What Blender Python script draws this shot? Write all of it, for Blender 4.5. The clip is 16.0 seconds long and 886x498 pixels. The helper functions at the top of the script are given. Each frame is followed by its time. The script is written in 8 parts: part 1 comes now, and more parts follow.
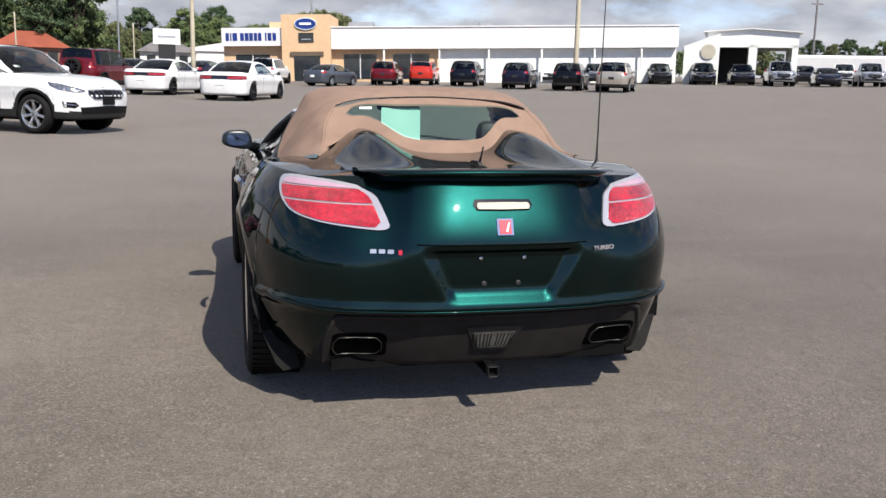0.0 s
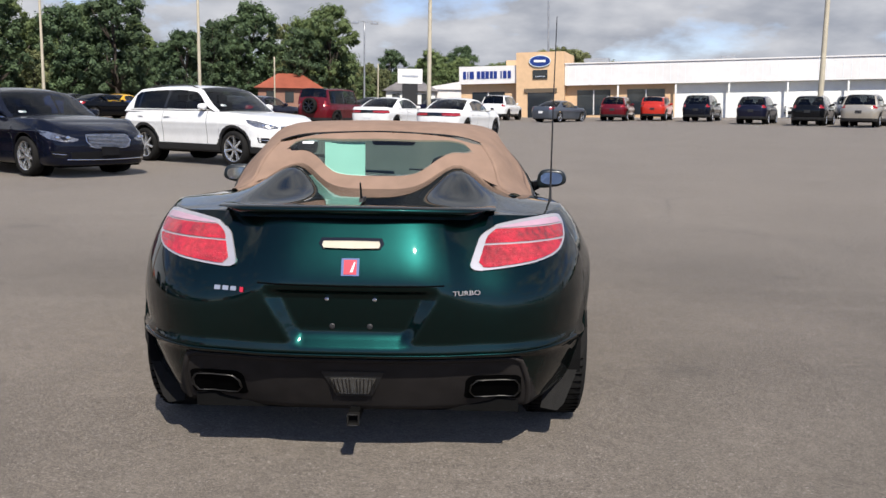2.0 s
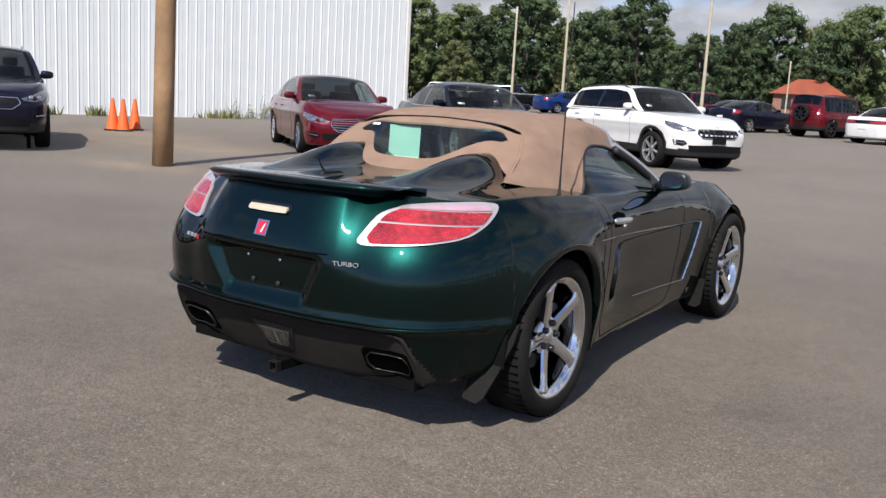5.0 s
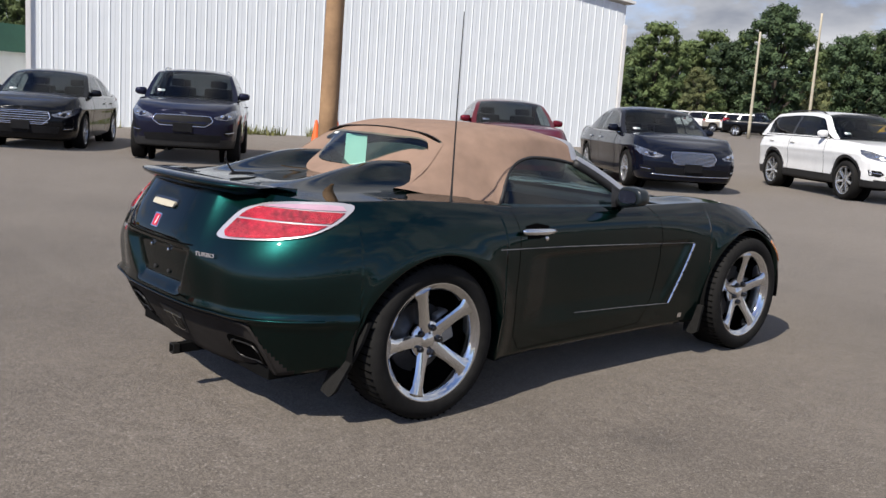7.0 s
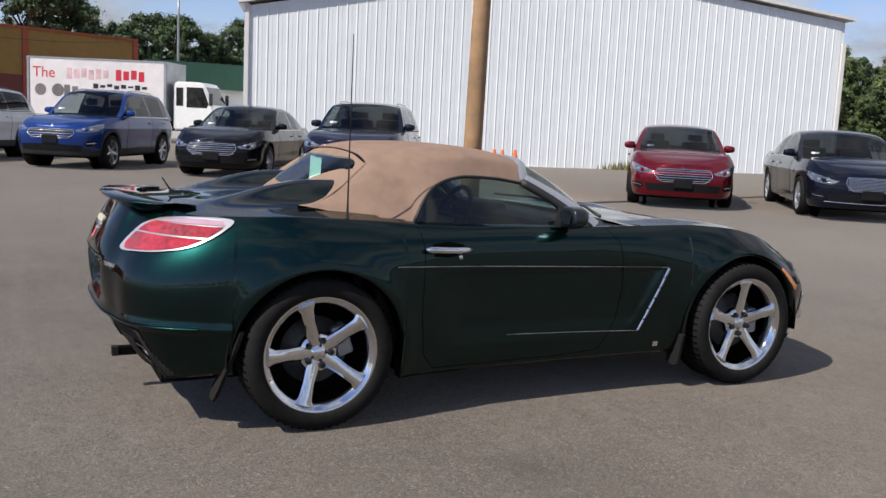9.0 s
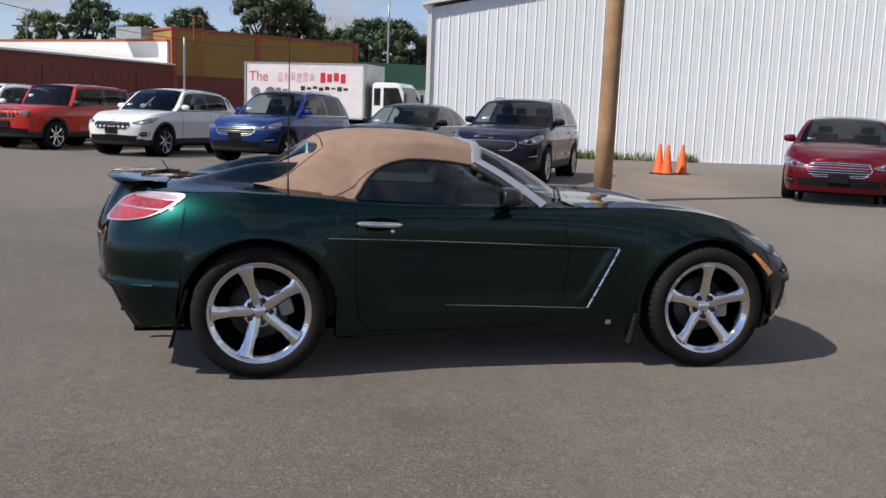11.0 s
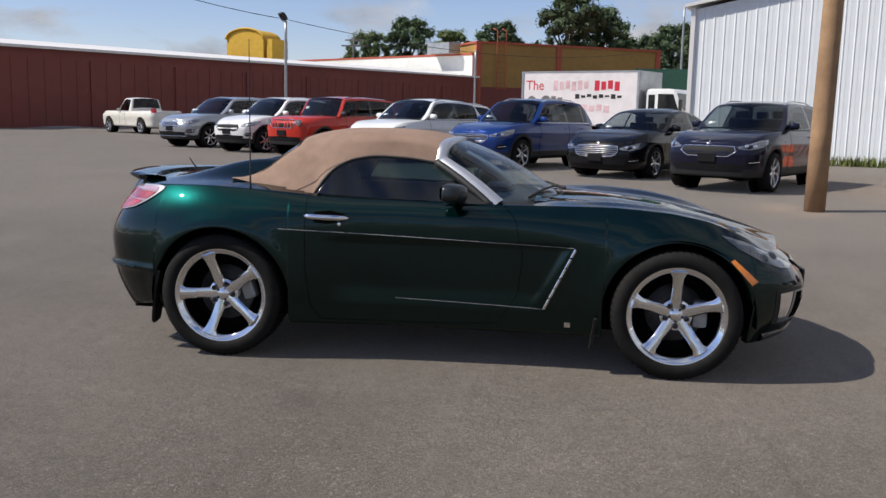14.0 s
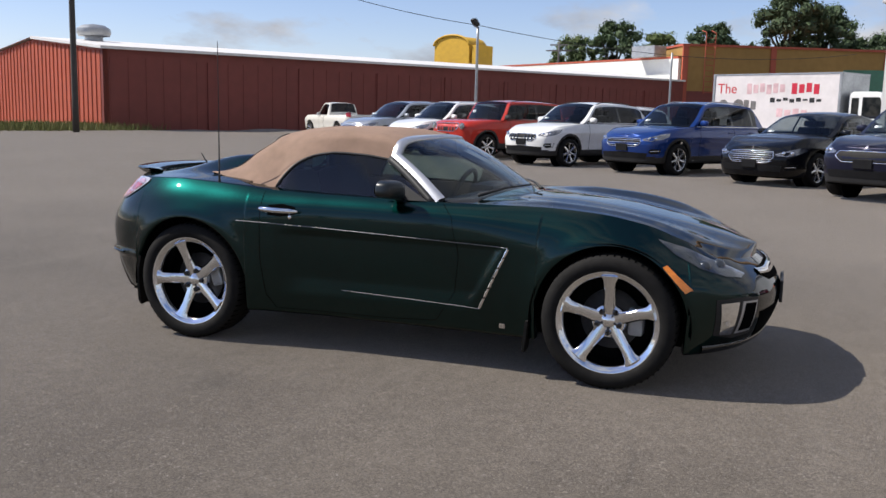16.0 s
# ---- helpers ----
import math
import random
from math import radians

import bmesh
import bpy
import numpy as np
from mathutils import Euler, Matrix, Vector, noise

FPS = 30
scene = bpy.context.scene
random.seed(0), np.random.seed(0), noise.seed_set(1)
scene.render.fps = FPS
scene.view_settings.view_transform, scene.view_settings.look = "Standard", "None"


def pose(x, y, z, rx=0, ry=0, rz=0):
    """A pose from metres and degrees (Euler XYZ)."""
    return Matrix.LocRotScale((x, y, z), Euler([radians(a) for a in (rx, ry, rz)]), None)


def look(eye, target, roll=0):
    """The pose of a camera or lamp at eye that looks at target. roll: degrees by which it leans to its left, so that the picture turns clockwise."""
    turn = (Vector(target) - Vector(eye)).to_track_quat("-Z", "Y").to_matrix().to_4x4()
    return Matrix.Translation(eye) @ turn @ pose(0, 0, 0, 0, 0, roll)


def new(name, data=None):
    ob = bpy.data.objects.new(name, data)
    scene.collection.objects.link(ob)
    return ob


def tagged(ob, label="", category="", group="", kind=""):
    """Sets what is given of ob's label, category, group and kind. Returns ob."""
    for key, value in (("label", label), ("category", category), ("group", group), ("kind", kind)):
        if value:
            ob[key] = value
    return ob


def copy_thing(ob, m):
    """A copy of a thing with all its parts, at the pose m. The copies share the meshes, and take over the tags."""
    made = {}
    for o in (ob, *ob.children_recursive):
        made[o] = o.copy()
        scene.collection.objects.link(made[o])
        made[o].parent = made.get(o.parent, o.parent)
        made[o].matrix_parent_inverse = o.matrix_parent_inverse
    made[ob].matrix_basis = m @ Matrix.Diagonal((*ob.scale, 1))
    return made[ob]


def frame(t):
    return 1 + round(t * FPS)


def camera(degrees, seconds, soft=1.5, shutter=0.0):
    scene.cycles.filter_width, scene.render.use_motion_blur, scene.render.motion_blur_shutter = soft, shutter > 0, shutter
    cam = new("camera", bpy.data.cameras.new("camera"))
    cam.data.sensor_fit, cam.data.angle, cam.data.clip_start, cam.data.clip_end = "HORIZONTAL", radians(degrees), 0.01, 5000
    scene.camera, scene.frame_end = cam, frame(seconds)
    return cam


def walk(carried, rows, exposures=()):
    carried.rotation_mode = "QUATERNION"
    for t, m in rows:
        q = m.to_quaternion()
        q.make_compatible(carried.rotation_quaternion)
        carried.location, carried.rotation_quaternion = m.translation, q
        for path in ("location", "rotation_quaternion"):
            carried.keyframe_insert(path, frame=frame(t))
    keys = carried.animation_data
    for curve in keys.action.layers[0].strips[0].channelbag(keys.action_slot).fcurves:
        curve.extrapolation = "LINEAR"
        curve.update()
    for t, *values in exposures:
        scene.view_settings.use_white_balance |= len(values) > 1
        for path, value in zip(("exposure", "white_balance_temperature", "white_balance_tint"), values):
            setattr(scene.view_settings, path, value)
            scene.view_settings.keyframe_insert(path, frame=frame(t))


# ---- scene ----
cam = camera(52.0, 16.0)
PATH = [
    (0, (-1.023, -3.905, 1.28), (-0.532, -2.002, 0.912), 1.4),
    (0.5, (-0.686, -3.902, 1.271), (-0.3, -1.968, 0.939), 1.6),
    (1, (-0.352, -3.931, 1.274), (-0.105, -1.973, 0.949), 1.5),
    (1.5, (0.013, -3.956, 1.288), (0.126, -1.986, 0.966), 1.9),
    (2, (0.371, -3.877, 1.295), (0.335, -1.9, 0.993), 0.9),
    (2.5, (0.762, -3.899, 1.301), (0.505, -1.937, 1.011), 0.3),
    (3, (1.103, -3.803, 1.281), (0.66, -1.876, 0.979), 1.7),
    (3.5, (1.425, -3.678, 1.293), (0.801, -1.802, 0.993), 2.9),
    (4, (1.808, -3.617, 1.311), (0.999, -1.814, 1.0), 3.2),
    (4.2, (1.962, -3.591, 1.298), (1.085, -1.822, 0.978), 3.3),
    (6.3, (3.224, -2.731, 1.299), (1.895, -1.27, 0.984), 3.0),
    (6.5, (3.374, -2.664, 1.312), (1.999, -1.245, 0.999), 3.1),
    (7, (3.649, -2.426, 1.304), (2.165, -1.12, 0.997), 3.8),
    (7.5, (3.863, -2.141, 1.315), (2.286, -0.949, 1.004), 2.7),
    (8, (4.124, -1.849, 1.323), (2.472, -0.765, 1.017), 2.2),
    (8.2, (4.206, -1.722, 1.326), (2.523, -0.684, 1.028), 2.2),
    (10.3, (5.072, -0.505, 1.343), (3.188, 0.108, 1.076), 2.5),
    (10.5, (5.189, -0.391, 1.343), (3.288, 0.166, 1.071), 2.1),
    (11, (5.331, -0.085, 1.337), (3.4, 0.347, 1.043), 2.1),
    (11.5, (5.372, 0.222, 1.353), (3.418, 0.544, 1.07), 1.5),
    (12, (5.524, 0.508, 1.357), (3.556, 0.711, 1.065), 1.2),
    (12.5, (5.587, 0.806, 1.342), (3.612, 0.899, 1.039), 1.3),
    (13, (5.546, 1.118, 1.35), (3.569, 1.113, 1.044), 1.0),
    (13.5, (5.572, 1.451, 1.353), (3.599, 1.327, 1.053), 0.8),
    (14, (5.513, 1.779, 1.332), (3.55, 1.537, 1.038), 1.3),
    (14.5, (5.443, 2.104, 1.347), (3.498, 1.726, 1.078), 1.1),
    (15, (5.438, 2.47, 1.357), (3.52, 1.972, 1.088), 1.3),
    (15.5, (5.325, 2.821, 1.337), (3.437, 2.221, 1.062), 1.3),
    (16, (5.213, 3.162, 1.325), (3.357, 2.475, 1.031), 1.4),
]
walk(cam, [(t, look(eye, target, roll)) for t, eye, target, roll in PATH], [(0, 0.36), (0.6, 0.24), (4, 0.24), (8, 0.15), (12, 0.05), (14.5, 0.08), (16, 0.24)])


# ---- light ----
SUN_TO = Vector((0.17, -0.66, 0.73)).normalized()
world = bpy.data.worlds.new("sky")
scene.world = world
world.use_nodes = True
wn, wl = world.node_tree.nodes, world.node_tree.links
wn.clear()
w_out = wn.new("ShaderNodeOutputWorld")
w_bg = wn.new("ShaderNodeBackground")
w_bg.inputs["Strength"].default_value = 0.088
sky = wn.new("ShaderNodeTexSky")
sky.sky_type = "NISHITA"
sky.sun_disc = False
sky.sun_elevation = math.asin(SUN_TO.z)
sky.sun_rotation = math.atan2(SUN_TO.x, SUN_TO.y)
sky.air_density, sky.dust_density, sky.ozone_density = 0.9, 0.25, 2.2
# broken cumulus over the whole sky: noise on a flat cloud deck
w_tc = wn.new("ShaderNodeTexCoord")
w_sep = wn.new("ShaderNodeSeparateXYZ")
wl.new(w_tc.outputs["Generated"], w_sep.inputs[0])
w_z = wn.new("ShaderNodeMath")
w_z.operation = "ADD"
w_z.inputs[1].default_value = 0.34
wl.new(w_sep.outputs["Z"], w_z.inputs[0])
w_zm = wn.new("ShaderNodeMath")
w_zm.operation = "MAXIMUM"
w_zm.inputs[1].default_value = 0.06
wl.new(w_z.outputs[0], w_zm.inputs[0])
w_dx, w_dy = wn.new("ShaderNodeMath"), wn.new("ShaderNodeMath")
for nd, axis in ((w_dx, "X"), (w_dy, "Y")):
    nd.operation = "DIVIDE"
    wl.new(w_sep.outputs[axis], nd.inputs[0])
    wl.new(w_zm.outputs[0], nd.inputs[1])
w_comb = wn.new("ShaderNodeCombineXYZ")
wl.new(w_dx.outputs[0], w_comb.inputs["X"])
wl.new(w_dy.outputs[0], w_comb.inputs["Y"])
w_noise = wn.new("ShaderNodeTexNoise")
w_noise.inputs["Scale"].default_value = 2.6
w_noise.inputs["Detail"].default_value = 7
w_noise.inputs["Roughness"].default_value = 0.55
wl.new(w_comb.outputs[0], w_noise.inputs["Vector"])
# the cover is thicker to the north than to the west
w_cov = wn.new("ShaderNodeMath")
w_cov.operation = "MULTIPLY_ADD"
w_cov.inputs[1].default_value = 0.15
wl.new(w_sep.outputs["Y"], w_cov.inputs[0])
wl.new(w_noise.outputs["Fac"], w_cov.inputs[2])
w_ramp = wn.new("ShaderNodeValToRGB")
w_ramp.color_ramp.elements[0].position = 0.47
w_ramp.color_ramp.elements[1].position = 0.62
wl.new(w_cov.outputs[0], w_ramp.inputs["Fac"])
w_noise2 = wn.new("ShaderNodeTexNoise")
w_noise2.inputs["Scale"].default_value = 4.0
w_noise2.inputs["Detail"].default_value = 5
wl.new(w_comb.outputs[0], w_noise2.inputs["Vector"])
w_shade = wn.new("ShaderNodeValToRGB")
w_shade.color_ramp.elements[0].position, w_shade.color_ramp.elements[0].color = 0.35, (3.3, 3.55, 4.2, 1)
w_shade.color_ramp.elements[1].position, w_shade.color_ramp.elements[1].color = 0.68, (6.6, 6.7, 7.1, 1)
wl.new(w_noise2.outputs["Fac"], w_shade.inputs["Fac"])
w_mix = wn.new("ShaderNodeMixRGB")
wl.new(w_ramp.outputs["Color"], w_mix.inputs["Fac"])
w_tone = wn.new("ShaderNodeMixRGB")
w_tone.blend_type = "MULTIPLY"
w_tone.inputs["Fac"].default_value = 1.0
w_tone.inputs["Color2"].default_value = (1.24, 1.17, 1.34, 1)
wl.new(sky.outputs["Color"], w_tone.inputs["Color1"])
wl.new(w_tone.outputs["Color"], w_mix.inputs["Color1"])
wl.new(w_shade.outputs["Color"], w_mix.inputs["Color2"])
wl.new(w_mix.outputs["Color"], w_bg.inputs["Color"])
wl.new(w_bg.outputs[0], w_out.inputs[0])

sun_data = bpy.data.lights.new("sun", "SUN")
sun_data.energy, sun_data.angle, sun_data.color = 5.3, radians(0.53), (1.0, 0.94, 0.85)
sun = new("sun", sun_data)
sun.matrix_world = look((0, 0, 60), Vector((0, 0, 60)) - SUN_TO)


# ---- materials ----
def mat(name, color, rough=0.5, metal=0.0, vary=0.12, scale=6.0, bump=0.0, bump_scale=80.0, coat=0.0, spec=0.5, second=None, trans=0.0, ior=1.45, per_object=0.0, detail=6.0):
    """A principled material: colour varied at two scales by noise, fine relief by a third."""
    m = bpy.data.materials.new(name)
    m.use_nodes = True
    nodes, links = m.node_tree.nodes, m.node_tree.links
    bsdf = nodes["Principled BSDF"]
    bsdf.inputs["Roughness"].default_value = rough
    bsdf.inputs["Metallic"].default_value = metal
    bsdf.inputs["Specular IOR Level"].default_value = spec
    bsdf.inputs["Coat Weight"].default_value = coat
    bsdf.inputs["Coat Roughness"].default_value = 0.03
    bsdf.inputs["Transmission Weight"].default_value = trans
    bsdf.inputs["IOR"].default_value = ior
    bsdf.inputs["Base Color"].default_value = (*color, 1)
    coord = nodes.new("ShaderNodeTexCoord")
    if vary > 0:
        big, fine = nodes.new("ShaderNodeTexNoise"), nodes.new("ShaderNodeTexNoise")
        big.inputs["Scale"].default_value, fine.inputs["Scale"].default_value = scale * 0.15, scale
        big.inputs["Detail"].default_value, fine.inputs["Detail"].default_value = 4, detail
        links.new(coord.outputs["Object"], big.inputs["Vector"])
        links.new(coord.outputs["Object"], fine.inputs["Vector"])
        add = nodes.new("ShaderNodeMath")
        add.operation = "ADD"
        links.new(big.outputs["Fac"], add.inputs[0])
        links.new(fine.outputs["Fac"], add.inputs[1])
        ramp = nodes.new("ShaderNodeMapRange")
        ramp.inputs["From Min"].default_value, ramp.inputs["From Max"].default_value = 0.7, 1.3
        links.new(add.outputs[0], ramp.inputs["Value"])
        mix = nodes.new("ShaderNodeMixRGB")
        dark = second or tuple(c * (1 - vary) for c in color)
        light = color if second else tuple(min(1, c * (1 + vary)) for c in color)
        mix.inputs["Color1"].default_value, mix.inputs["Color2"].default_value = (*dark, 1), (*light, 1)
        links.new(ramp.outputs[0], mix.inputs["Fac"])
        out = mix.outputs["Color"]
        if per_object > 0:
            info, hsv, mr = nodes.new("ShaderNodeObjectInfo"), nodes.new("ShaderNodeHueSaturation"), nodes.new("ShaderNodeMapRange")
            mr.inputs["To Min"].default_value, mr.inputs["To Max"].default_value = 1 - per_object, 1 + per_object
            links.new(info.outputs["Random"], mr.inputs["Value"])
            links.new(mr.outputs[0], hsv.inputs["Value"])
            links.new(out, hsv.inputs["Color"])
            out = hsv.outputs["Color"]
        links.new(out, bsdf.inputs["Base Color"])
    if bump > 0:
        grain, bmp = nodes.new("ShaderNodeTexNoise"), nodes.new("ShaderNodeBump")
        grain.inputs["Scale"].default_value, grain.inputs["Detail"].default_value = bump_scale, 4
        links.new(coord.outputs["Object"], grain.inputs["Vector"])
        bmp.inputs["Strength"].default_value, bmp.inputs["Distance"].default_value = bump, 0.01
        links.new(grain.outputs["Fac"], bmp.inputs["Height"])
        links.new(bmp.outputs[0], bsdf.inputs["Normal"])
    return m


def car_paint(name, color, metal=0.0, rough=0.35, flake=0.0):
    m = mat(name, color, rough, metal, 0.06, 30.0, coat=1.0, spec=0.12)
    m.node_tree.nodes["Principled BSDF"].inputs["Coat IOR"].default_value = 1.42
    if flake > 0:
        nodes, links = m.node_tree.nodes, m.node_tree.links
        vor, bmp, co = nodes.new("ShaderNodeTexVoronoi"), nodes.new("ShaderNodeBump"), nodes.new("ShaderNodeTexCoord")
        vor.inputs["Scale"].default_value = 900
        links.new(co.outputs["Object"], vor.inputs["Vector"])
        bmp.inputs["Strength"].default_value, bmp.inputs["Distance"].default_value = flake, 0.0004
        links.new(vor.outputs["Color"], bmp.inputs["Height"])
        links.new(bmp.outputs[0], nodes["Principled BSDF"].inputs["Normal"])
    return m


def pane(name, tint, alpha_mix, rough=0.02):
    """Thin tinted glass: a clear tint that lets the inside show, under a sharp reflection."""
    m = bpy.data.materials.new(name)
    m.use_nodes = True
    nodes, links = m.node_tree.nodes, m.node_tree.links
    nodes.clear()
    out, mix, gloss, clear, fres = (nodes.new(k) for k in ("ShaderNodeOutputMaterial", "ShaderNodeMixShader", "ShaderNodeBsdfGlossy", "ShaderNodeBsdfTransparent", "ShaderNodeLayerWeight"))
    gloss.inputs["Roughness"].default_value = rough
    clear.inputs["Color"].default_value = (*tint, 1)
    fres.inputs["Blend"].default_value = 0.5
    power, scale_ = nodes.new("ShaderNodeMath"), nodes.new("ShaderNodeMath")
    power.operation, scale_.operation = "POWER", "MULTIPLY_ADD"
    power.inputs[1].default_value = 5.0
    base = ((alpha_mix - 1) / (alpha_mix + 1)) ** 2 * 2
    scale_.inputs[1].default_value, scale_.inputs[2].default_value = 1 - base, base
    links.new(fres.outputs["Facing"], power.inputs[0])
    links.new(power.outputs[0], scale_.inputs[0])
    links.new(scale_.outputs[0], mix.inputs[0])
    links.new(clear.outputs[0], mix.inputs[1])
    links.new(gloss.outputs[0], mix.inputs[2])
    links.new(mix.outputs[0], out.inputs[0])
    return m


GREEN = car_paint("dark_green_metallic", (0.002, 0.0200, 0.0182), 0.94, 0.34, 0.12)
GREEN.node_tree.nodes["Principled BSDF"].inputs["Coat Roughness"].default_value = 0.025
GREEN.node_tree.nodes["Principled BSDF"].inputs["Specular Tint"].default_value = (0.06, 0.16, 0.17, 1)
TAN = mat("tan_canvas", (0.255, 0.168, 0.122), 0.9, vary=0.14, scale=14, bump=0.25, bump_scale=500)
CHROME = mat("chrome", (0.82, 0.83, 0.85), 0.06, 1.0, 0.03, 20)
SILVER = mat("silver_paint", (0.52, 0.53, 0.56), 0.3, 0.7, 0.05, 20, coat=0.6)
BLACK_GLOSS = mat("gloss_black", (0.006, 0.006, 0.007), 0.08, 0, 0.1, 20, coat=0.8)
BLACK_TRIM = mat("black_plastic", (0.018, 0.018, 0.019), 0.55, 0, 0.2, 30, bump=0.1, bump_scale=400)
VALANCE = mat("dark_grey_plastic", (0.025, 0.022, 0.0205), 0.75, 0, 0.25, 12, bump=0.12, bump_scale=350, spec=0.15)
RUBBER = mat("tyre_rubber", (0.012, 0.0115, 0.011), 0.8, 0, 0.3, 25, bump=0.2, bump_scale=200, spec=0.2)
DARK = mat("underside_black", (0.006, 0.006, 0.006), 0.95, 0, 0.2, 10, spec=0.05)
SEAM = mat("panel_gap", (0.002, 0.002, 0.002), 0.95, 0, 0, spec=0.03)
BRAKE = mat("brake_steel", (0.10, 0.097, 0.094), 0.45, 0.8, 0.2, 30)
MIRROR_SHELL = mat("dark_mirror_shell", (0.010, 0.014, 0.016), 0.32, 0, 0.15, 20, coat=0.25)
LEATHER = mat("black_leather", (0.02, 0.02, 0.022), 0.5, 0, 0.2, 20, bump=0.15, bump_scale=300)
GLASS_CAR = pane("tinted_car_glass", (0.28, 0.38, 0.38), 1.5)
GLASS_SCREEN = pane("windscreen_glass", (0.78, 0.87, 0.86), 1.4)
GLASS_REAR = pane("green_rear_glass", (0.50, 0.68, 0.63), 1.55)
GLASS_LENS = pane("clear_lens", (0.92, 0.93, 0.94), 1.5)
GLASS_DARK = mat("dark_glass", (0.008, 0.010, 0.012), 0.03, 0, 0.25, 3, spec=0.5)
RED_LENS = mat("red_lens", (0.40, 0.009, 0.022), 0.2, 0, 0.6, 45, coat=1.0, bump=0.8, bump_scale=160)
SMOKED = mat("smoked_lamp", (0.045, 0.052, 0.060), 0.28, 0.5, 0.3, 12, coat=1.0)
GREY_LENS = mat("grey_ribbed_lens", (0.10, 0.098, 0.092), 0.25, 0.2, 0.3, 40, coat=0.8)
PINK_LENS = mat("pale_red_lens", (0.46, 0.29, 0.36), 0.2, 0, 0.1, 20, coat=1.0)
LAMP_RIM = mat("silver_lamp_bezel", (0.56, 0.54, 0.56), 0.25, 0.5, 0.05, 20, coat=1.0)
AMBER = mat("amber_lens", (0.75, 0.22, 0.02), 0.25, 0, 0.2, 60, coat=1.0)
CREAM = mat("cream_lens", (0.48, 0.44, 0.34), 0.55, 0, 0.08, 20, coat=0.1)
PAPER = mat("green_white_sheet", (0.55, 0.86, 0.76), 0.8, 0, 0.06, 15)
WHITE_TAG = mat("white_sticker", (0.8, 0.8, 0.8), 0.7, 0, 0.05, 15)
BADGE_RED = mat("badge_red", (0.50, 0.018, 0.045), 0.5, 0, 0.05, 20, coat=0.15)
STEEL = mat("galvanised_steel", (0.36, 0.37, 0.38), 0.45, 0.7, 0.2, 15)


# ---- mesh helpers ----
def link_mesh(name, verts, faces, material, parent=None, label="", smooth=True):
    me = bpy.data.meshes.new(name)
    me.from_pydata([tuple(v) for v in verts], [], [tuple(f) for f in faces])
    me.materials.append(material)
    if smooth:
        me.polygons.foreach_set("use_smooth", [True] * len(me.polygons))
    me.update()
    ob = new(name, me)
    if parent:
        ob.parent = parent
    return tagged(ob, label)


def part(name, bm, material, parent=None, label="", smooth=False, angle=40):
    me = bpy.data.meshes.new(name)
    if smooth:
        for f in bm.faces:
            f.smooth = True
        lim = radians(angle)
        for e in bm.edges:
            if len(e.link_faces) == 2 and e.calc_face_angle(0) > lim:
                e.smooth = False
    bm.to_mesh(me)
    bm.free()
    me.materials.append(material)
    ob = new(name, me)
    if parent:
        ob.parent = parent
    return tagged(ob, label)


def thing(name, label, category, m=None, group="", kind=""):
    ob = new(name)
    if m is not None:
        ob.matrix_basis = m
    return tagged(ob, label, category, group, kind)


def box(bm, x0, x1, y0, y1, z0, z1, bevel=0.0, m=None):
    made = bmesh.ops.create_cube(bm, size=1)["verts"]
    for v in made:
        v.co = Vector(((x0 + x1) / 2 + v.co.x * (x1 - x0), (y0 + y1) / 2 + v.co.y * (y1 - y0), (z0 + z1) / 2 + v.co.z * (z1 - z0)))
    if bevel > 0:
        edges = list({e for v in made for e in v.link_edges})
        made = list({v for f in bmesh.ops.bevel(bm, geom=edges, offset=bevel, segments=2, affect="EDGES", profile=0.5)["faces"] for v in f.verts} | {v for v in made if v.is_valid})
    if m is not None:
        bmesh.ops.transform(bm, matrix=m, verts=[v for v in made if v.is_valid])
    return made


def tube(bm, pts, radii, seg=10, cap=True):
    """A round bar along points, with a radius at each."""
    pts = [Vector(p) for p in pts]
    if not hasattr(radii, "__len__"):
        radii = [radii] * len(pts)
    rings = []
    for i, p in enumerate(pts):
        way = (pts[min(i + 1, len(pts) - 1)] - pts[max(i - 1, 0)]).normalized()
        side = way.cross(Vector((0, 0, 1)))
        side = side.normalized() if side.length > 1e-3 else Vector((1, 0, 0))
        up = side.cross(way)
        rings.append([bm.verts.new(p + float(radii[i]) * (math.cos(a) * side + math.sin(a) * up)) for a in (2 * math.pi * k / seg for k in range(seg))])
    for a, b in zip(rings, rings[1:]):
        for k in range(seg):
            bm.faces.new((a[k], a[(k + 1) % seg], b[(k + 1) % seg], b[k]))
    if cap:
        bm.faces.new(rings[0][::-1])
        bm.faces.new(rings[-1])


def lathe(bm, prof, seg=40, axis="x"):
    """A turned shape: prof holds (along, radius) from one end to the other."""
    rings = []
    for a, r in prof:
        ring = []
        for k in range(seg):
            t = 2 * math.pi * k / seg
            c, s = r * math.cos(t), r * math.sin(t)
            ring.append(bm.verts.new({"x": (a, c, s), "y": (c, a, s), "z": (c, s, a)}[axis]))
        rings.append(ring)
    for a, b in zip(rings, rings[1:]):
        for k in range(seg):
            bm.faces.new((a[k], a[(k + 1) % seg], b[(k + 1) % seg], b[k]))


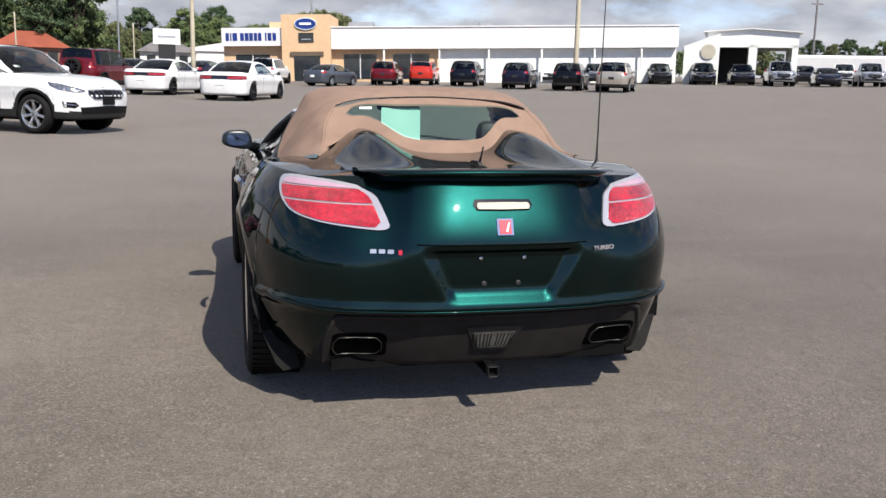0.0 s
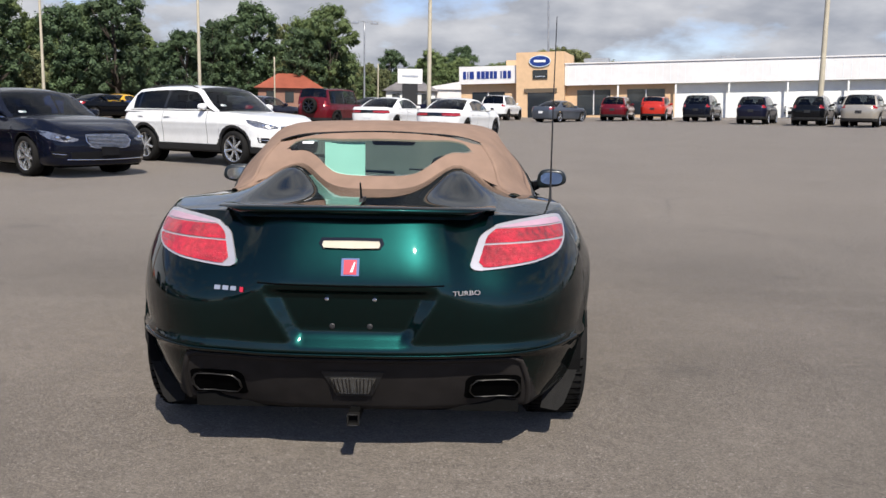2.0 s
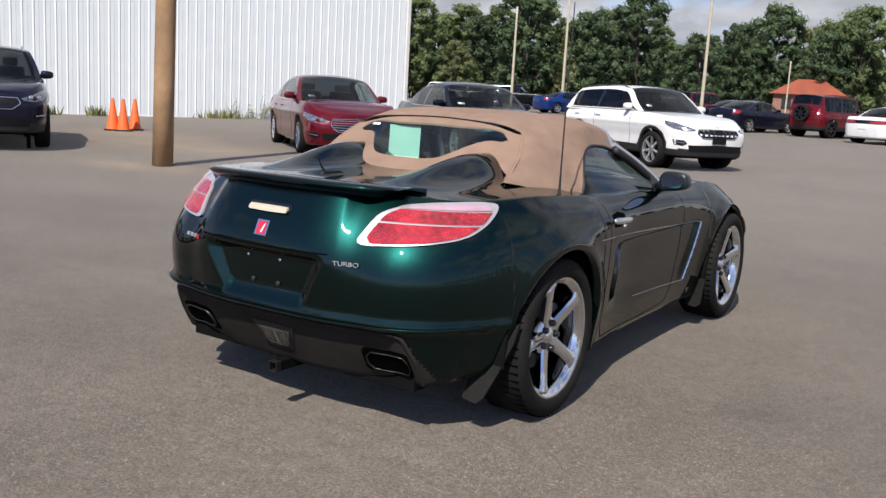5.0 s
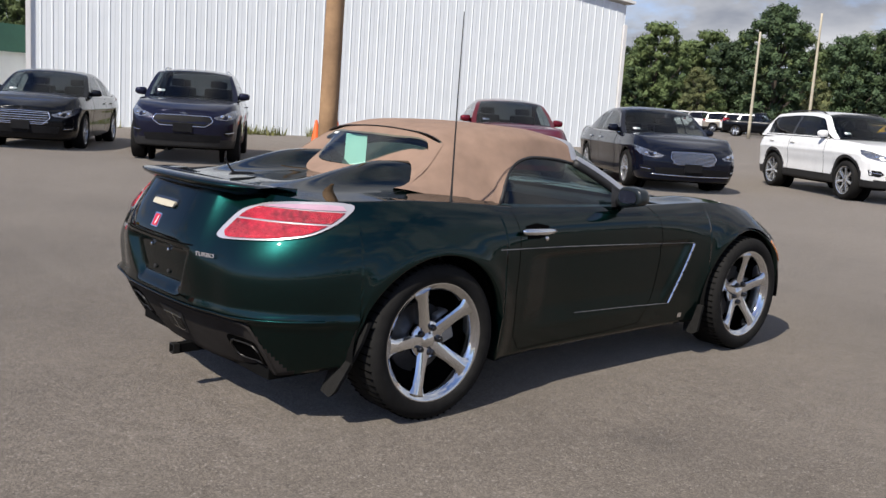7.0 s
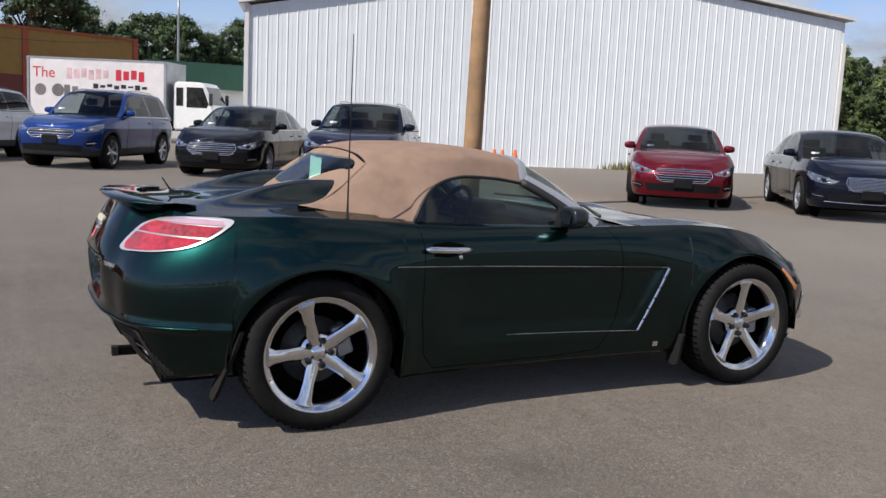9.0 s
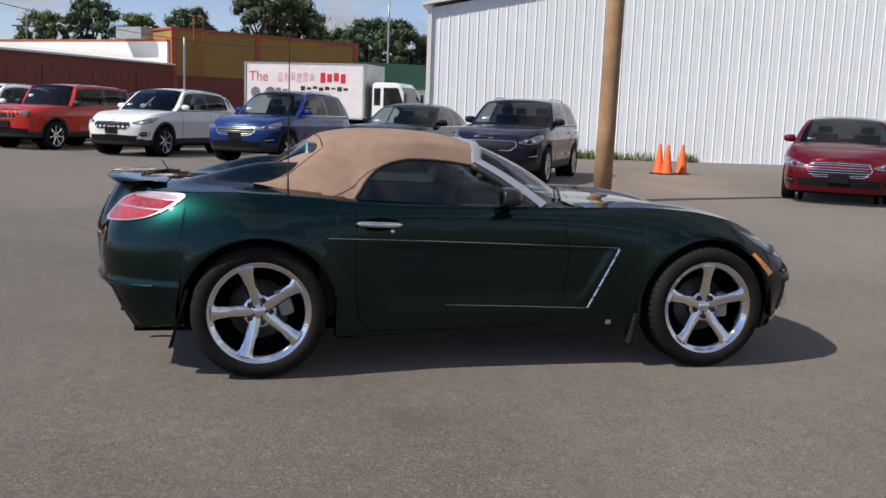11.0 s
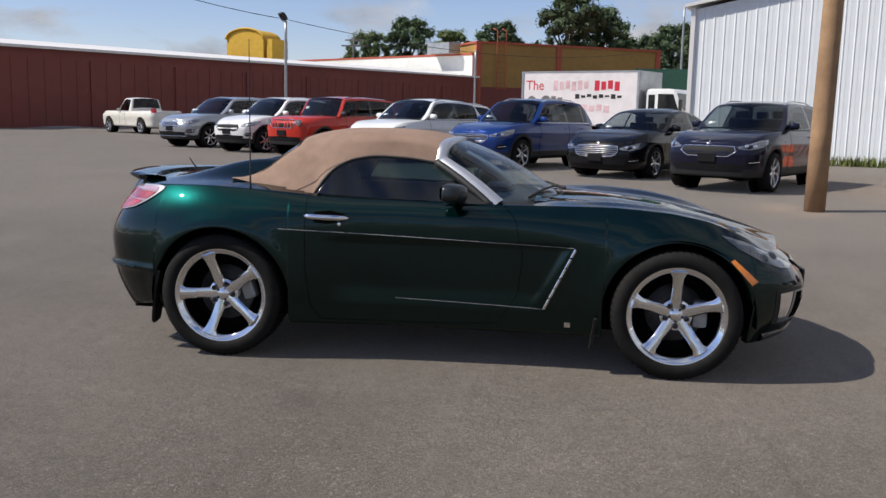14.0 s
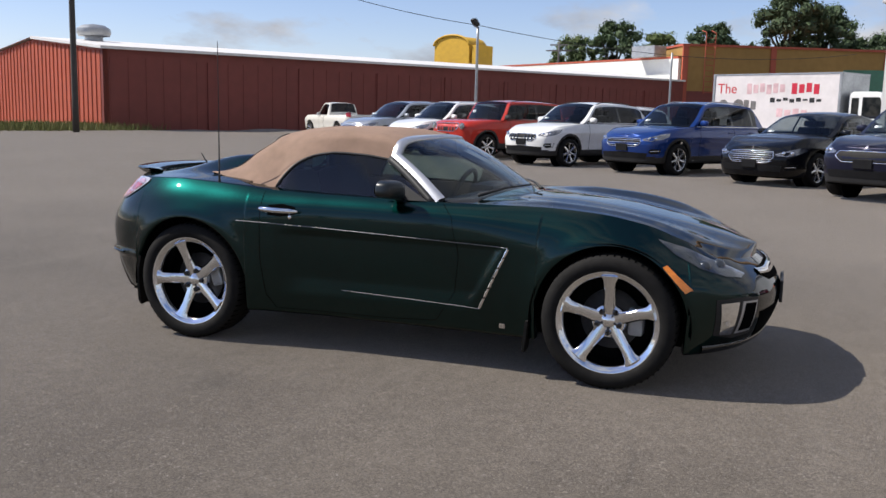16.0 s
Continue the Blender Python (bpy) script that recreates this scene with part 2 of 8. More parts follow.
def curve_fn(xs, ys):
    """A smooth, monotone-kept curve through the knots."""
    xs, ys = np.asarray(xs, float), np.asarray(ys, float)
    d = np.diff(ys) / np.diff(xs)
    m = np.zeros_like(ys)
    m[0], m[-1] = d[0], d[-1]
    for i in range(1, len(ys) - 1):
        if d[i - 1] * d[i] > 0:
            m[i] = 2 * d[i - 1] * d[i] / (d[i - 1] + d[i])

    def f(x):
        x = np.clip(np.asarray(x, float), xs[0], xs[-1])
        i = np.clip(np.searchsorted(xs, x) - 1, 0, len(xs) - 2)
        h = xs[i + 1] - xs[i]
        t = (x - xs[i]) / h
        return (2 * t**3 - 3 * t**2 + 1) * ys[i] + (t**3 - 2 * t**2 + t) * h * m[i] + (-2 * t**3 + 3 * t**2) * ys[i + 1] + (t**3 - t**2) * h * m[i + 1]

    return f


def round_fn(xs, ys):
    """A Catmull-Rom curve through the knots, rounder than curve_fn."""
    xs, ys = np.asarray(xs, float), np.asarray(ys, float)
    m = np.gradient(ys, xs)

    def f(x):
        x = np.clip(np.asarray(x, float), xs[0], xs[-1])
        i = np.clip(np.searchsorted(xs, x) - 1, 0, len(xs) - 2)
        h = xs[i + 1] - xs[i]
        t = (x - xs[i]) / h
        return (2 * t**3 - 3 * t**2 + 1) * ys[i] + (t**3 - 2 * t**2 + t) * h * m[i] + (-2 * t**3 + 3 * t**2) * ys[i + 1] + (t**3 - t**2) * h * m[i + 1]

    return f


class Shell:
    """Half a car-like hull, mirrored. A plan outline from the rear centre round the right side to the front centre; a wall that rises
    from zb to a crest zc with an inset at each height; and a top that runs in from the crest to the middle line."""

    def __init__(self, outline, zb, zc, inset, z0, tuck, power, top, arches=(), extra=None):
        pts = np.array(outline, float)
        self.knots = np.r_[0, np.cumsum(np.hypot(*np.diff(pts, axis=0).T))]
        self.length = self.knots[-1]
        self.fx, self.fy = round_fn(self.knots, pts[:, 0]), round_fn(self.knots, pts[:, 1])
        mk = lambda v: curve_fn(self.knots, np.broadcast_to(np.asarray(v, float), len(pts)))
        self.zb0, self.zc, self.inset, self.z0, self.tuck, self.power = map(mk, (zb, zc, inset, z0, tuck, power))
        self.top, self.arches, self.extra = top, arches, extra
        self.samples = np.linspace(0, self.length, 1200)

    def zb(self, s):
        z, y = self.zb0(s).copy(), self.fy(s)
        for y0, zw, r in self.arches:
            d = np.abs(y - y0)
            z = np.where(d < r * 0.986, np.maximum(z, zw + np.sqrt(np.maximum(r * r - d * d, 0))), z)
        return z

    def wall(self, s, z, off=0.0):
        s, z = np.asarray(s, float), np.asarray(z, float)
        e = 1e-3
        tx = self.fx(np.minimum(s + e, self.length)) - self.fx(np.maximum(s - e, 0))
        ty = self.fy(np.minimum(s + e, self.length)) - self.fy(np.maximum(s - e, 0))
        tx, ty = np.where(s < e, 1.0, tx), np.where(s < e, 0.0, ty)
        tx, ty = np.where(s > self.length - e, -1.0, tx), np.where(s > self.length - e, 0.0, ty)
        n = np.hypot(tx, ty)
        nx, ny = ty / n, -tx / n
        zc, z0, zb = self.zc(s), self.z0(s), self.zb0(s)
        up = np.clip((z - z0) / (zc - z0), 0, 1.05)
        low = np.clip((z0 - z) / (z0 - zb), 0, 1.2)
        d = -self.inset(s) * up ** self.power(s) - self.tuck(s) * low**2 + off
        if self.extra:
            d = d + self.extra(s, z, self.fx(s), self.fy(s))
        x = np.maximum(self.fx(s) + nx * d, 0)
        return np.stack([x, self.fy(s) + ny * d, z + 0 * x], -1)

    def s_near(self, x, y, z):
        p = self.wall(self.samples, np.full_like(self.samples, z))
        return float(self.samples[np.argmin((p[:, 0] - x) ** 2 + (p[:, 1] - y) ** 2)])

    def crest(self, s):
        return self.wall(s, self.zc(s))

    def grid(self, cols, rows, tops):
        """Vertices (columns x rows) of the right half, and how many rows are wall."""
        s = np.asarray(cols, float)
        v = np.linspace(0, 1, rows)
        zb, zc = self.zb(s), self.zc(s)
        v = 1 - (1 - v) ** 1.25
        z = zb[:, None] + (zc - zb)[:, None] * v[None, :]
        w = self.wall(np.repeat(s, rows), z.ravel()).reshape(len(s), rows, 3)
        lip = self.wall(s, zb, -0.05)
        lip[:, 2] += 0.004
        c = w[:, -1]
        u = 1 - np.linspace(0, 1, tops + 1)[1:] ** 1.15
        t = np.zeros((len(s), tops, 3))
        t[:, :, 0] = c[:, None, 0] * u
        t[:, :, 1] = c[:, None, 1]
        t[:, :, 2] = self.top(t[:, :, 0], t[:, :, 1], c[:, None, 0], c[:, None, 2])
        return np.concatenate([lip[:, None], w, t], 1), rows + 1

    def columns(self, n):
        s = np.linspace(0, self.length, n)
        for y0, zw, r in self.arches:
            for k in (-0.9865, -0.9855, 0.9855, 0.9865):
                i = np.argmin(np.abs(self.fy(self.samples) - (y0 + k * r)) + 10 * (self.fx(self.samples) < 0.3))
                a = self.samples[max(i - 2, 0) : i + 3]
                s = np.r_[s, np.interp(y0 + k * r, self.fy(a), a)]
        return np.unique(np.round(s, 5))

    def faces(self, g, keep, mirror=True, both=True):
        """Quads of the grid for which keep(centre) holds; mirrored to the left."""
        ns, nr, _ = g.shape
        verts, faces, seen = [], [], {}
        cen = (g[:-1, :-1] + g[1:, :-1] + g[1:, 1:] + g[:-1, 1:]) / 4
        for side in ((1, -1) if both else ((-1,) if mirror else (1,))):
            def vid(i, j):
                p = g[i, j]
                key = (round(p[0] * side, 5) + 0.0, round(p[1], 5), round(p[2], 5))
                if key not in seen:
                    seen[key] = len(verts)
                    verts.append((p[0] * side, p[1], p[2]))
                return seen[key]

            for i in range(ns - 1):
                for j in range(nr - 1):
                    if keep(cen[i, j], j):
                        q = [vid(i, j), vid(i + 1, j), vid(i + 1, j + 1), vid(i, j + 1)]
                        q = list(dict.fromkeys(q))
                        if len(q) > 2:
                            faces.append(q if side == 1 else q[::-1])
        return verts, faces

    def patch(self, name, poly, off, material, parent, label="", side=1, depth=0.01, step=0.04):
        """A plate cut to a polygon in (s, z) that lies on the wall, standing off by off, with edges that go in by depth."""
        bm = bmesh.new()
        bm.faces.new([bm.verts.new((s, z, 0)) for s, z in poly])
        ss, zz = [p[0] for p in poly], [p[1] for p in poly]
        for lo, hi, axis in ((min(ss), max(ss), 0), (min(zz), max(zz), 1)):
            k = lo + step
            while k < hi - 1e-4:
                no = (1, 0, 0) if axis == 0 else (0, 1, 0)
                co = (k, 0, 0) if axis == 0 else (0, k, 0)
                bmesh.ops.bisect_plane(bm, geom=bm.verts[:] + bm.edges[:] + bm.faces[:], plane_co=co, plane_no=no)
                k += step
        bm.normal_update()
        rim = [e for e in bm.edges if e.is_boundary]
        for e in bmesh.ops.extrude_edge_only(bm, edges=rim)["geom"]:
            if isinstance(e, bmesh.types.BMVert):
                e.co.z = -depth
        for v in bm.verts:
            p = self.wall(v.co.x, v.co.y, off + v.co.z)
            v.co = Vector((p[0] * side, p[1], p[2]))
        bmesh.ops.recalc_face_normals(bm, faces=bm.faces[:])
        # outward: the plate's own faces look away from the car's middle
        mid = Vector((0, self.fy(self.length * 0.5), 0.5))
        big = max(bm.faces, key=lambda f: f.calc_area())
        if big.normal.dot(big.calc_center_median() - mid) < 0:
            bmesh.ops.reverse_faces(bm, faces=bm.faces[:])
        return part(name, bm, material, parent, label, True, 50)

    def line(self, name, pts, width, off, material, parent, side=1, label="", thick=0.004):
        """A narrow strip on the wall through (s, z) points."""
        p = np.array(pts, float)
        n = max(2, int(np.hypot(*np.diff(p, axis=0).T).sum() / 0.03))
        d = np.r_[0, np.cumsum(np.hypot(*np.diff(p, axis=0).T))]
        t = np.linspace(0, d[-1], n)
        q = np.stack([np.interp(t, d, p[:, 0]), np.interp(t, d, p[:, 1])], -1)
        way = np.gradient(q, axis=0)
        way /= np.hypot(*way.T)[:, None] + 1e-9
        nor = np.stack([-way[:, 1], way[:, 0]], -1) * width / 2
        rows = [(q - nor, off - thick), (q - nor * 0.8, off), (q + nor * 0.8, off), (q + nor, off - thick)]
        verts = np.concatenate([self.wall(a[:, 0], a[:, 1], o) for a, o in rows])
        verts[:, 0] *= side
        faces = [(r * n + i, r * n + i + 1, (r + 1) * n + i + 1, (r + 1) * n + i)[:: side] for r in range(3) for i in range(n - 1)]
        return link_mesh(name, verts, faces, material, parent, label)


def sheet(name, rows, material, parent, label="", smooth=True, thick=0.0):
    """A surface through rows of points."""
    g = np.array(rows, float)
    a, b = g.shape[:2]
    faces = [(i * b + j, i * b + j + 1, (i + 1) * b + j + 1, (i + 1) * b + j) for i in range(a - 1) for j in range(b - 1)]
    ob = link_mesh(name, g.reshape(-1, 3), faces, material, parent, label, smooth)
    if thick:
        s = ob.modifiers.new("thickness", "SOLIDIFY")
        s.thickness, s.offset = thick, -1
    return ob


# ---- the green roadster ----
OUT = [(0, -.848), (.1, -.8475), (.2, -.844), (.34, -.825), (.42, -.80), (.56, -.765), (.68, -.69), (.79, -.55), (.866, -.36), (.906, -.14), (.914, .08), (.903, .3), (.873, .55), (.851, .8), (.84, 1.1),
       (.833, 1.4), (.83, 1.7), (.84, 2.0), (.868, 2.3), (.876, 2.5), (.862, 2.72), (.80, 2.89), (.70, 3.005), (.56, 3.09), (.40, 3.145), (.2, 3.185), (0, 3.20)]
ZB = [.20, .20, .20, .20, .20, .20, .21, .235, .26, .20, .20, .20, .20, .20, .20, .20, .20, .20, .20, .20, .20, .20, .20, .20, .20, .20, .20]
ZC = [.925, .925, .925, .925, .925, .92, .918, .912, .915, .92, .912, .90, .882, .874, .870, .866, .868, .870, .855, .825, .765, .71, .672, .648, .632, .620, .615]
IC = [.110, .110, .112, .13, .165, .20, .19, .15, .125, .12, .12, .11, .09, .075, .07, .07, .08, .10, .13, .15, .165, .17, .17, .16, .15, .14, .14]
Z0 = [.70, .70, .70, .66, .62, .60, .60, .60, .60, .62, .62, .66, .70, .72, .72, .72, .70, .64, .60, .57, .53, .5, .48, .46, .44, .44, .44]
TUCK = [.12, .12, .12, .12, .115, .11, .10, .09, .06, .03, .03, .04, .045, .045, .045, .045, .045, .04, .03, .03, .05, .07, .09, .09, .09, .09, .09]
PW = [1.25, 1.26, 1.28, 1.4, 1.65, 1.75, 1.8, 2.0, 2.3, 2.6, 2.6, 2.6, 2.8, 3.0, 3.0, 3.0, 2.8, 2.5, 2.2, 2.1, 2.0, 1.9, 1.9, 1.9, 2.0, 2.0, 2.0]
DECK = curve_fn([-.9, -.7, -.4, -.1, .15, .4, 1.0, 1.55, 1.72, 2.0, 2.3, 2.6, 2.85, 3.0, 3.1, 3.2, 3.3], [.93, .935, .945, .955, .962, .965, .93, .89, .885, .878, .852, .800, .740, .692, .660, .635, .622])


def deck_top(x, y, xc, zc):
    u = np.clip(x / np.maximum(xc, 1e-4), 0, 1)
    z = zc + (DECK(y) - zc) * (1 - u**2.2)
    rise = np.clip((y + .50) / .60, 0, 1)
    end = np.clip((.36 - y) / .08, 0, 1)
    rise = rise * rise * (3 - 2 * rise) * end * end * (3 - 2 * end)
    z = z + .10 * rise * np.exp(-(((x - .36) / .135) ** 2))
    hood = np.clip((y - 1.7) / .35, 0, 1) * np.clip((3.1 - y) / .5, 0, 1)
    return z + hood * (.018 * np.exp(-(((u - .78) / .13) ** 2)) - .012 * np.exp(-(((u - .5) / .18) ** 2)))


def flank(s, z, x, y):
    """Sunken door panel between the two side lines, and the crease above the rear valance."""
    door = np.clip((y - .55) / .15, 0, 1) * np.clip((1.86 - .55 * (.65 - z) - y) / .03, 0, 1)
    door = door * np.clip((z - .32) / .09, 0, 1) * np.clip((.675 - z) / .02, 0, 1)
    rear = np.clip((-.2 - y) / .3, 0, 1)
    flare = sum(np.exp(-(((np.hypot(y - y0, z - .325) - .40) / .05) ** 2)) for y0 in (0.0, 2.415)) * (x > .6)
    half = .30 - .09 * (.675 - z) / .175
    plate = np.clip((.680 - z) / .014, 0, 1) * np.clip((z - .482) / .042, 0, 1) * np.clip((half + .012 - x) / .052, 0, 1) * (y < -.7)
    low = np.clip((.435 - z) / .02, 0, 1) * np.clip((.615 + .40 * (.43 - z) - x) / .09, 0, 1)
    return -.016 * door - .036 * plate + rear * (.021 * np.exp(-(((z - .457) / .016) ** 2)) - (.022 + .22 * np.maximum(0, .435 - z)) * low) + .010 * flare


sky_shell = Shell(OUT, ZB, ZC, IC, Z0, TUCK, PW, deck_top, ((0.0, .325, .385), (2.415, .33, .382)), flank)
roadster = thing("roadster", "dark green metallic roadster with a closed tan soft top", "car")
cols = np.unique(np.r_[sky_shell.columns(300), np.linspace(0, .36, 61)])
TIP = mat("dark_exhaust_steel", (0.03, 0.029, 0.028), 0.4, 0.6, 0.2, 30)
SG, SROWS = sky_shell.grid(cols, 50, 26)
CABIN = lambda c: .30 < c[1] < 1.66 and c[0] < .735


def group_of(c, j):
    wall_face = j < SROWS - 1
    if not wall_face:
        if CABIN(c):
            return "none"
        if c[1] > 1.66 and c[0] < .80:
            return "hood"
        if c[1] <= .30 and c[0] < .60:
            return "lid"
        return "body"
    if c[1] < -.40:
        return "valance" if c[2] < .430 and c[0] < .60 + .40 * (.43 - c[2]) else "bumper"
    if .475 < c[1] < 1.60 and c[2] > .225:
        return "door"
    if c[1] > 2.80 and c[2] < .56:
        return "nose"
    return "body"


for grp, nm, mt, lb in (("body", "body", GREEN, ""), ("hood", "hood", GREEN, ""), ("lid", "rear_deck_lid", GREEN, "green deck lid with two humps"),
                        ("bumper", "rear_bumper", GREEN, ""), ("valance", "rear_valance", VALANCE, "dark grey plastic valance"), ("nose", "front_bumper", GREEN, "")):
    vs, fs = sky_shell.faces(SG, lambda c, j, grp=grp: group_of(c, j) == grp)
    link_mesh(nm, vs, fs, mt, roadster, lb)
for mir in (False, True):
    vs, fs = sky_shell.faces(SG, lambda c, j: group_of(c, j) == "door", mirror=mir, both=False)
    link_mesh("door", vs, fs, GREEN, roadster)

S = lambda x, y, z: sky_shell.s_near(x, y, z)
ZR = lambda y, z: S(.9, y, z)
RX = lambda x, z: S(x, -.85, z)
for sd in (1, -1):
    # door and panel gaps
    sky_shell.line("door_gap", [(ZR(.475, .86), .878), (ZR(.47, .7), .7), (ZR(.47, .5), .5), (ZR(.50, .3), .30), (ZR(.56, .225), .225), (ZR(1.2, .225), .225), (ZR(1.50, .24), .24), (ZR(1.60, .4), .4), (ZR(1.62, .6), .6), (ZR(1.58, .8), .80), (ZR(1.52, .86), .862)], .0034, .0012, SEAM, roadster, sd)
    # bright line along the door, slanted vent and lower line
    sky_shell.line("side_moulding", [(ZR(.33, .71), .712), (ZR(1.0, .69), .690), (ZR(1.885, .66), .660)], .0034, .0018, STEEL, roadster, sd, "thin dull side line", .002)
    sky_shell.line("lower_side_line", [(ZR(.95, .352), .356), (ZR(1.35, .342), .343), (ZR(1.735, .33), .328)], .0026, .0014, STEEL, roadster, sd, "", .002)
    sky_shell.line("vent_trim", [(ZR(1.89, .66), .655), (ZR(1.80, .47), .47), (ZR(1.735, .335), .330)], .015, .006, CHROME, roadster, sd, "slanted chrome vent trim", .01)
    for k in range(5):
        zz = .39 + .055 * k
        sky_shell.line("vent_slot", [(ZR(1.735 + .155 * (zz - .335) / .32, zz), zz - .003), (ZR(1.735 + .155 * (zz - .335) / .32, zz), zz + .003)], .016, .0095, SEAM, roadster, sd)
    sky_shell.patch("side_badge", [(ZR(1.845, .248), .236), (ZR(1.872, .248), .236), (ZR(1.872, .248), .262), (ZR(1.845, .248), .262)], .004, CHROME, roadster, "small square chrome badge", sd)
    # tail lamp: rim, two red fields, pale upper field
    lamp3 = [(.385, -.73, .742), (.52, -.70, .750), (.64, -.63, .762), (.73, -.53, .785), (.78, -.44, .835), (.785, -.345, .904), (.73, -.43, .912), (.62, -.55, .905), (.52, -.635, .892), (.455, -.68, .868), (.415, -.70, .81)]
    lamp = [(S(*p), p[2]) for p in lamp3]
    for _ in range(2):
        lamp = [(a[0] + (b[0] - a[0]) * k, a[1] + (b[1] - a[1]) * k) for a, b in zip(lamp, lamp[1:] + lamp[:1]) for k in (.22, .78)]
    cs, cz = np.mean([p[0] for p in lamp]), np.mean([p[1] for p in lamp])
    inner = lambda k, lo=None, hi=None: [(cs + (s - cs) * k, min(max(cz + (z - cz) * (k - .02), lo or 0), hi or 9)) for s, z in lamp]
    tl = sky_shell.patch("tail_lamp", lamp, .008, LAMP_RIM, roadster, "tail lamp with silver rim and red fields", sd, .02)
    for lo, hi, mt in ((0, cz - .006, RED_LENS), (cz - .001, cz + .044, RED_LENS), (cz + .047, 9, PINK_LENS)):
        zs = inner(.90)
        band = []
        for (s0, z0), (s1, z1) in zip(zs, zs[1:] + zs[:1]):
            for k in np.linspace(0, 1, 9)[:-1]:
                s, z = s0 + (s1 - s0) * k, z0 + (z1 - z0) * k
                if lo <= z <= hi:
                    band.append((s, z))
        clean = [p for i, p in enumerate(band) if np.hypot(p[0] - band[i - 1][0], p[1] - band[i - 1][1]) > .002]
        if len(clean) > 3:
            sky_shell.patch("lens", clean, .012, mt, tl, "", sd, .006)
    # door handle, keyhole
    hd = bmesh.new()
    pts = [sky_shell.wall(ZR(.465 + .24 * k / 10, .78), .785 - .006 * k / 10, .02 + .022 * math.sin(math.pi * k / 10)) for k in range(11)]
    tube(hd, [(p[0] * sd, p[1], p[2]) for p in pts], [.008, .014, .015, .015, .015, .015, .015, .015, .014, .012, .007], 10)
    part("door_handle", hd, CHROME, roadster, "chrome door handle", True)
    sky_shell.patch("handle_recess", [(ZR(.52, .78), .75), (ZR(.60, .76), .745), (ZR(.68, .78), .76), (ZR(.68, .80), .80), (ZR(.60, .8), .815), (ZR(.52, .8), .805)], .0015, SEAM, roadster, "", sd, .003)
    kb = bmesh.new()
    q = sky_shell.wall(ZR(.655, .745), .745, .0)
    lathe(kb, [(0, .011), (.008, .011), (.010, .008), (.010, 0)], 14)
    ko = part("keyhole", kb, CHROME, roadster, "", True)
    ko.matrix_basis = pose(q[0] * sd, q[1], q[2], 0, 0, 0 if sd == 1 else 180)
    # amber marker, headlamp, lower intake
    sky_shell.patch("side_marker", [(S(.87, 2.665, .625), .630), (S(.87, 2.69, .635), .640), (S(.83, 2.80, .525), .530), (S(.84, 2.77, .51), .512)], .004, AMBER, roadster, "amber side marker lamp", sd)
    hl = [(S(.80, 2.64, .75), .752), (S(.835, 2.74, .685), .685), (S(.80, 2.86, .62), .622), (S(.72, 2.97, .585), .585), (S(.62, 3.05, .572), .570), (S(.56, 3.08, .58), .582), (S(.61, 2.99, .62), .620), (S(.68, 2.87, .67), .667), (S(.735, 2.76, .715), .716)]
    hlo = sky_shell.patch("headlamp", hl, .002, SMOKED, roadster, "smoked headlamp under a clear lens", sd, .01)
    hc = (np.mean([p[0] for p in hl]), np.mean([p[1] for p in hl]))
    sky_shell.patch("lens", [(hc[0] + (s - hc[0]) * .96, hc[1] + (z - hc[1]) * .94) for s, z in hl], .012, GLASS_LENS, hlo, "", sd, .004)
    for px_, py_ in ((.755, 2.87), (.67, 2.97)):
        pr = bmesh.new()
        bmesh.ops.create_uvsphere(pr, u_segments=16, v_segments=10, radius=.034)
        w3 = sky_shell.wall(S(px_, py_, .63), .625, -.024)
        bmesh.ops.translate(pr, verts=pr.verts[:], vec=(w3[0] * sd, w3[1], w3[2]))
        part("projector", pr, SMOKED, hlo, "", True)
    fo = [(S(.80, 2.93, .48), .48), (S(.68, 3.06, .485), .485), (S(.56, 3.14, .48), .475), (S(.56, 3.14, .29), .285), (S(.70, 3.05, .28), .275), (S(.79, 2.94, .30), .30)]
    intake = sky_shell.patch("lower_intake", fo, .003, BLACK_TRIM, roadster, "dark lower intake with a fog lamp", sd, .02)
    sky_shell.patch("intake_frame", [(S(.685, 3.05, .43), .465), (S(.57, 3.12, .43), .46), (S(.575, 3.12, .33), .302), (S(.69, 3.05, .33), .30)], .006, SILVER, intake, "", sd, .01)
    sky_shell.patch("grille_opening", [(S(.668, 3.07, .43), .455), (S(.583, 3.12, .43), .45), (S(.587, 3.12, .33), .315), (S(.672, 3.06, .33), .312)], .008, SEAM, intake, "", sd, .004)
    sky_shell.patch("fog_bezel", [(S(.79, 2.95, .46), .462), (S(.71, 3.03, .46), .466), (S(.715, 3.03, .30), .298), (S(.765, 2.97, .30), .302)], .010, CHROME, intake, "bright chrome fog lamp bezel", sd, .012)
    fg = bmesh.new()
    bmesh.ops.create_uvsphere(fg, u_segments=18, v_segments=12, radius=.036)
    bmesh.ops.scale(fg, vec=(.8, .4, 1), verts=fg.verts[:])
    w3 = sky_shell.wall(S(.745, 2.99, .35), .345, .010)
    bmesh.ops.translate(fg, verts=fg.verts[:], vec=(w3[0] * sd, w3[1], w3[2]))
    part("fog_lamp", fg, GLASS_LENS, intake, "", True)
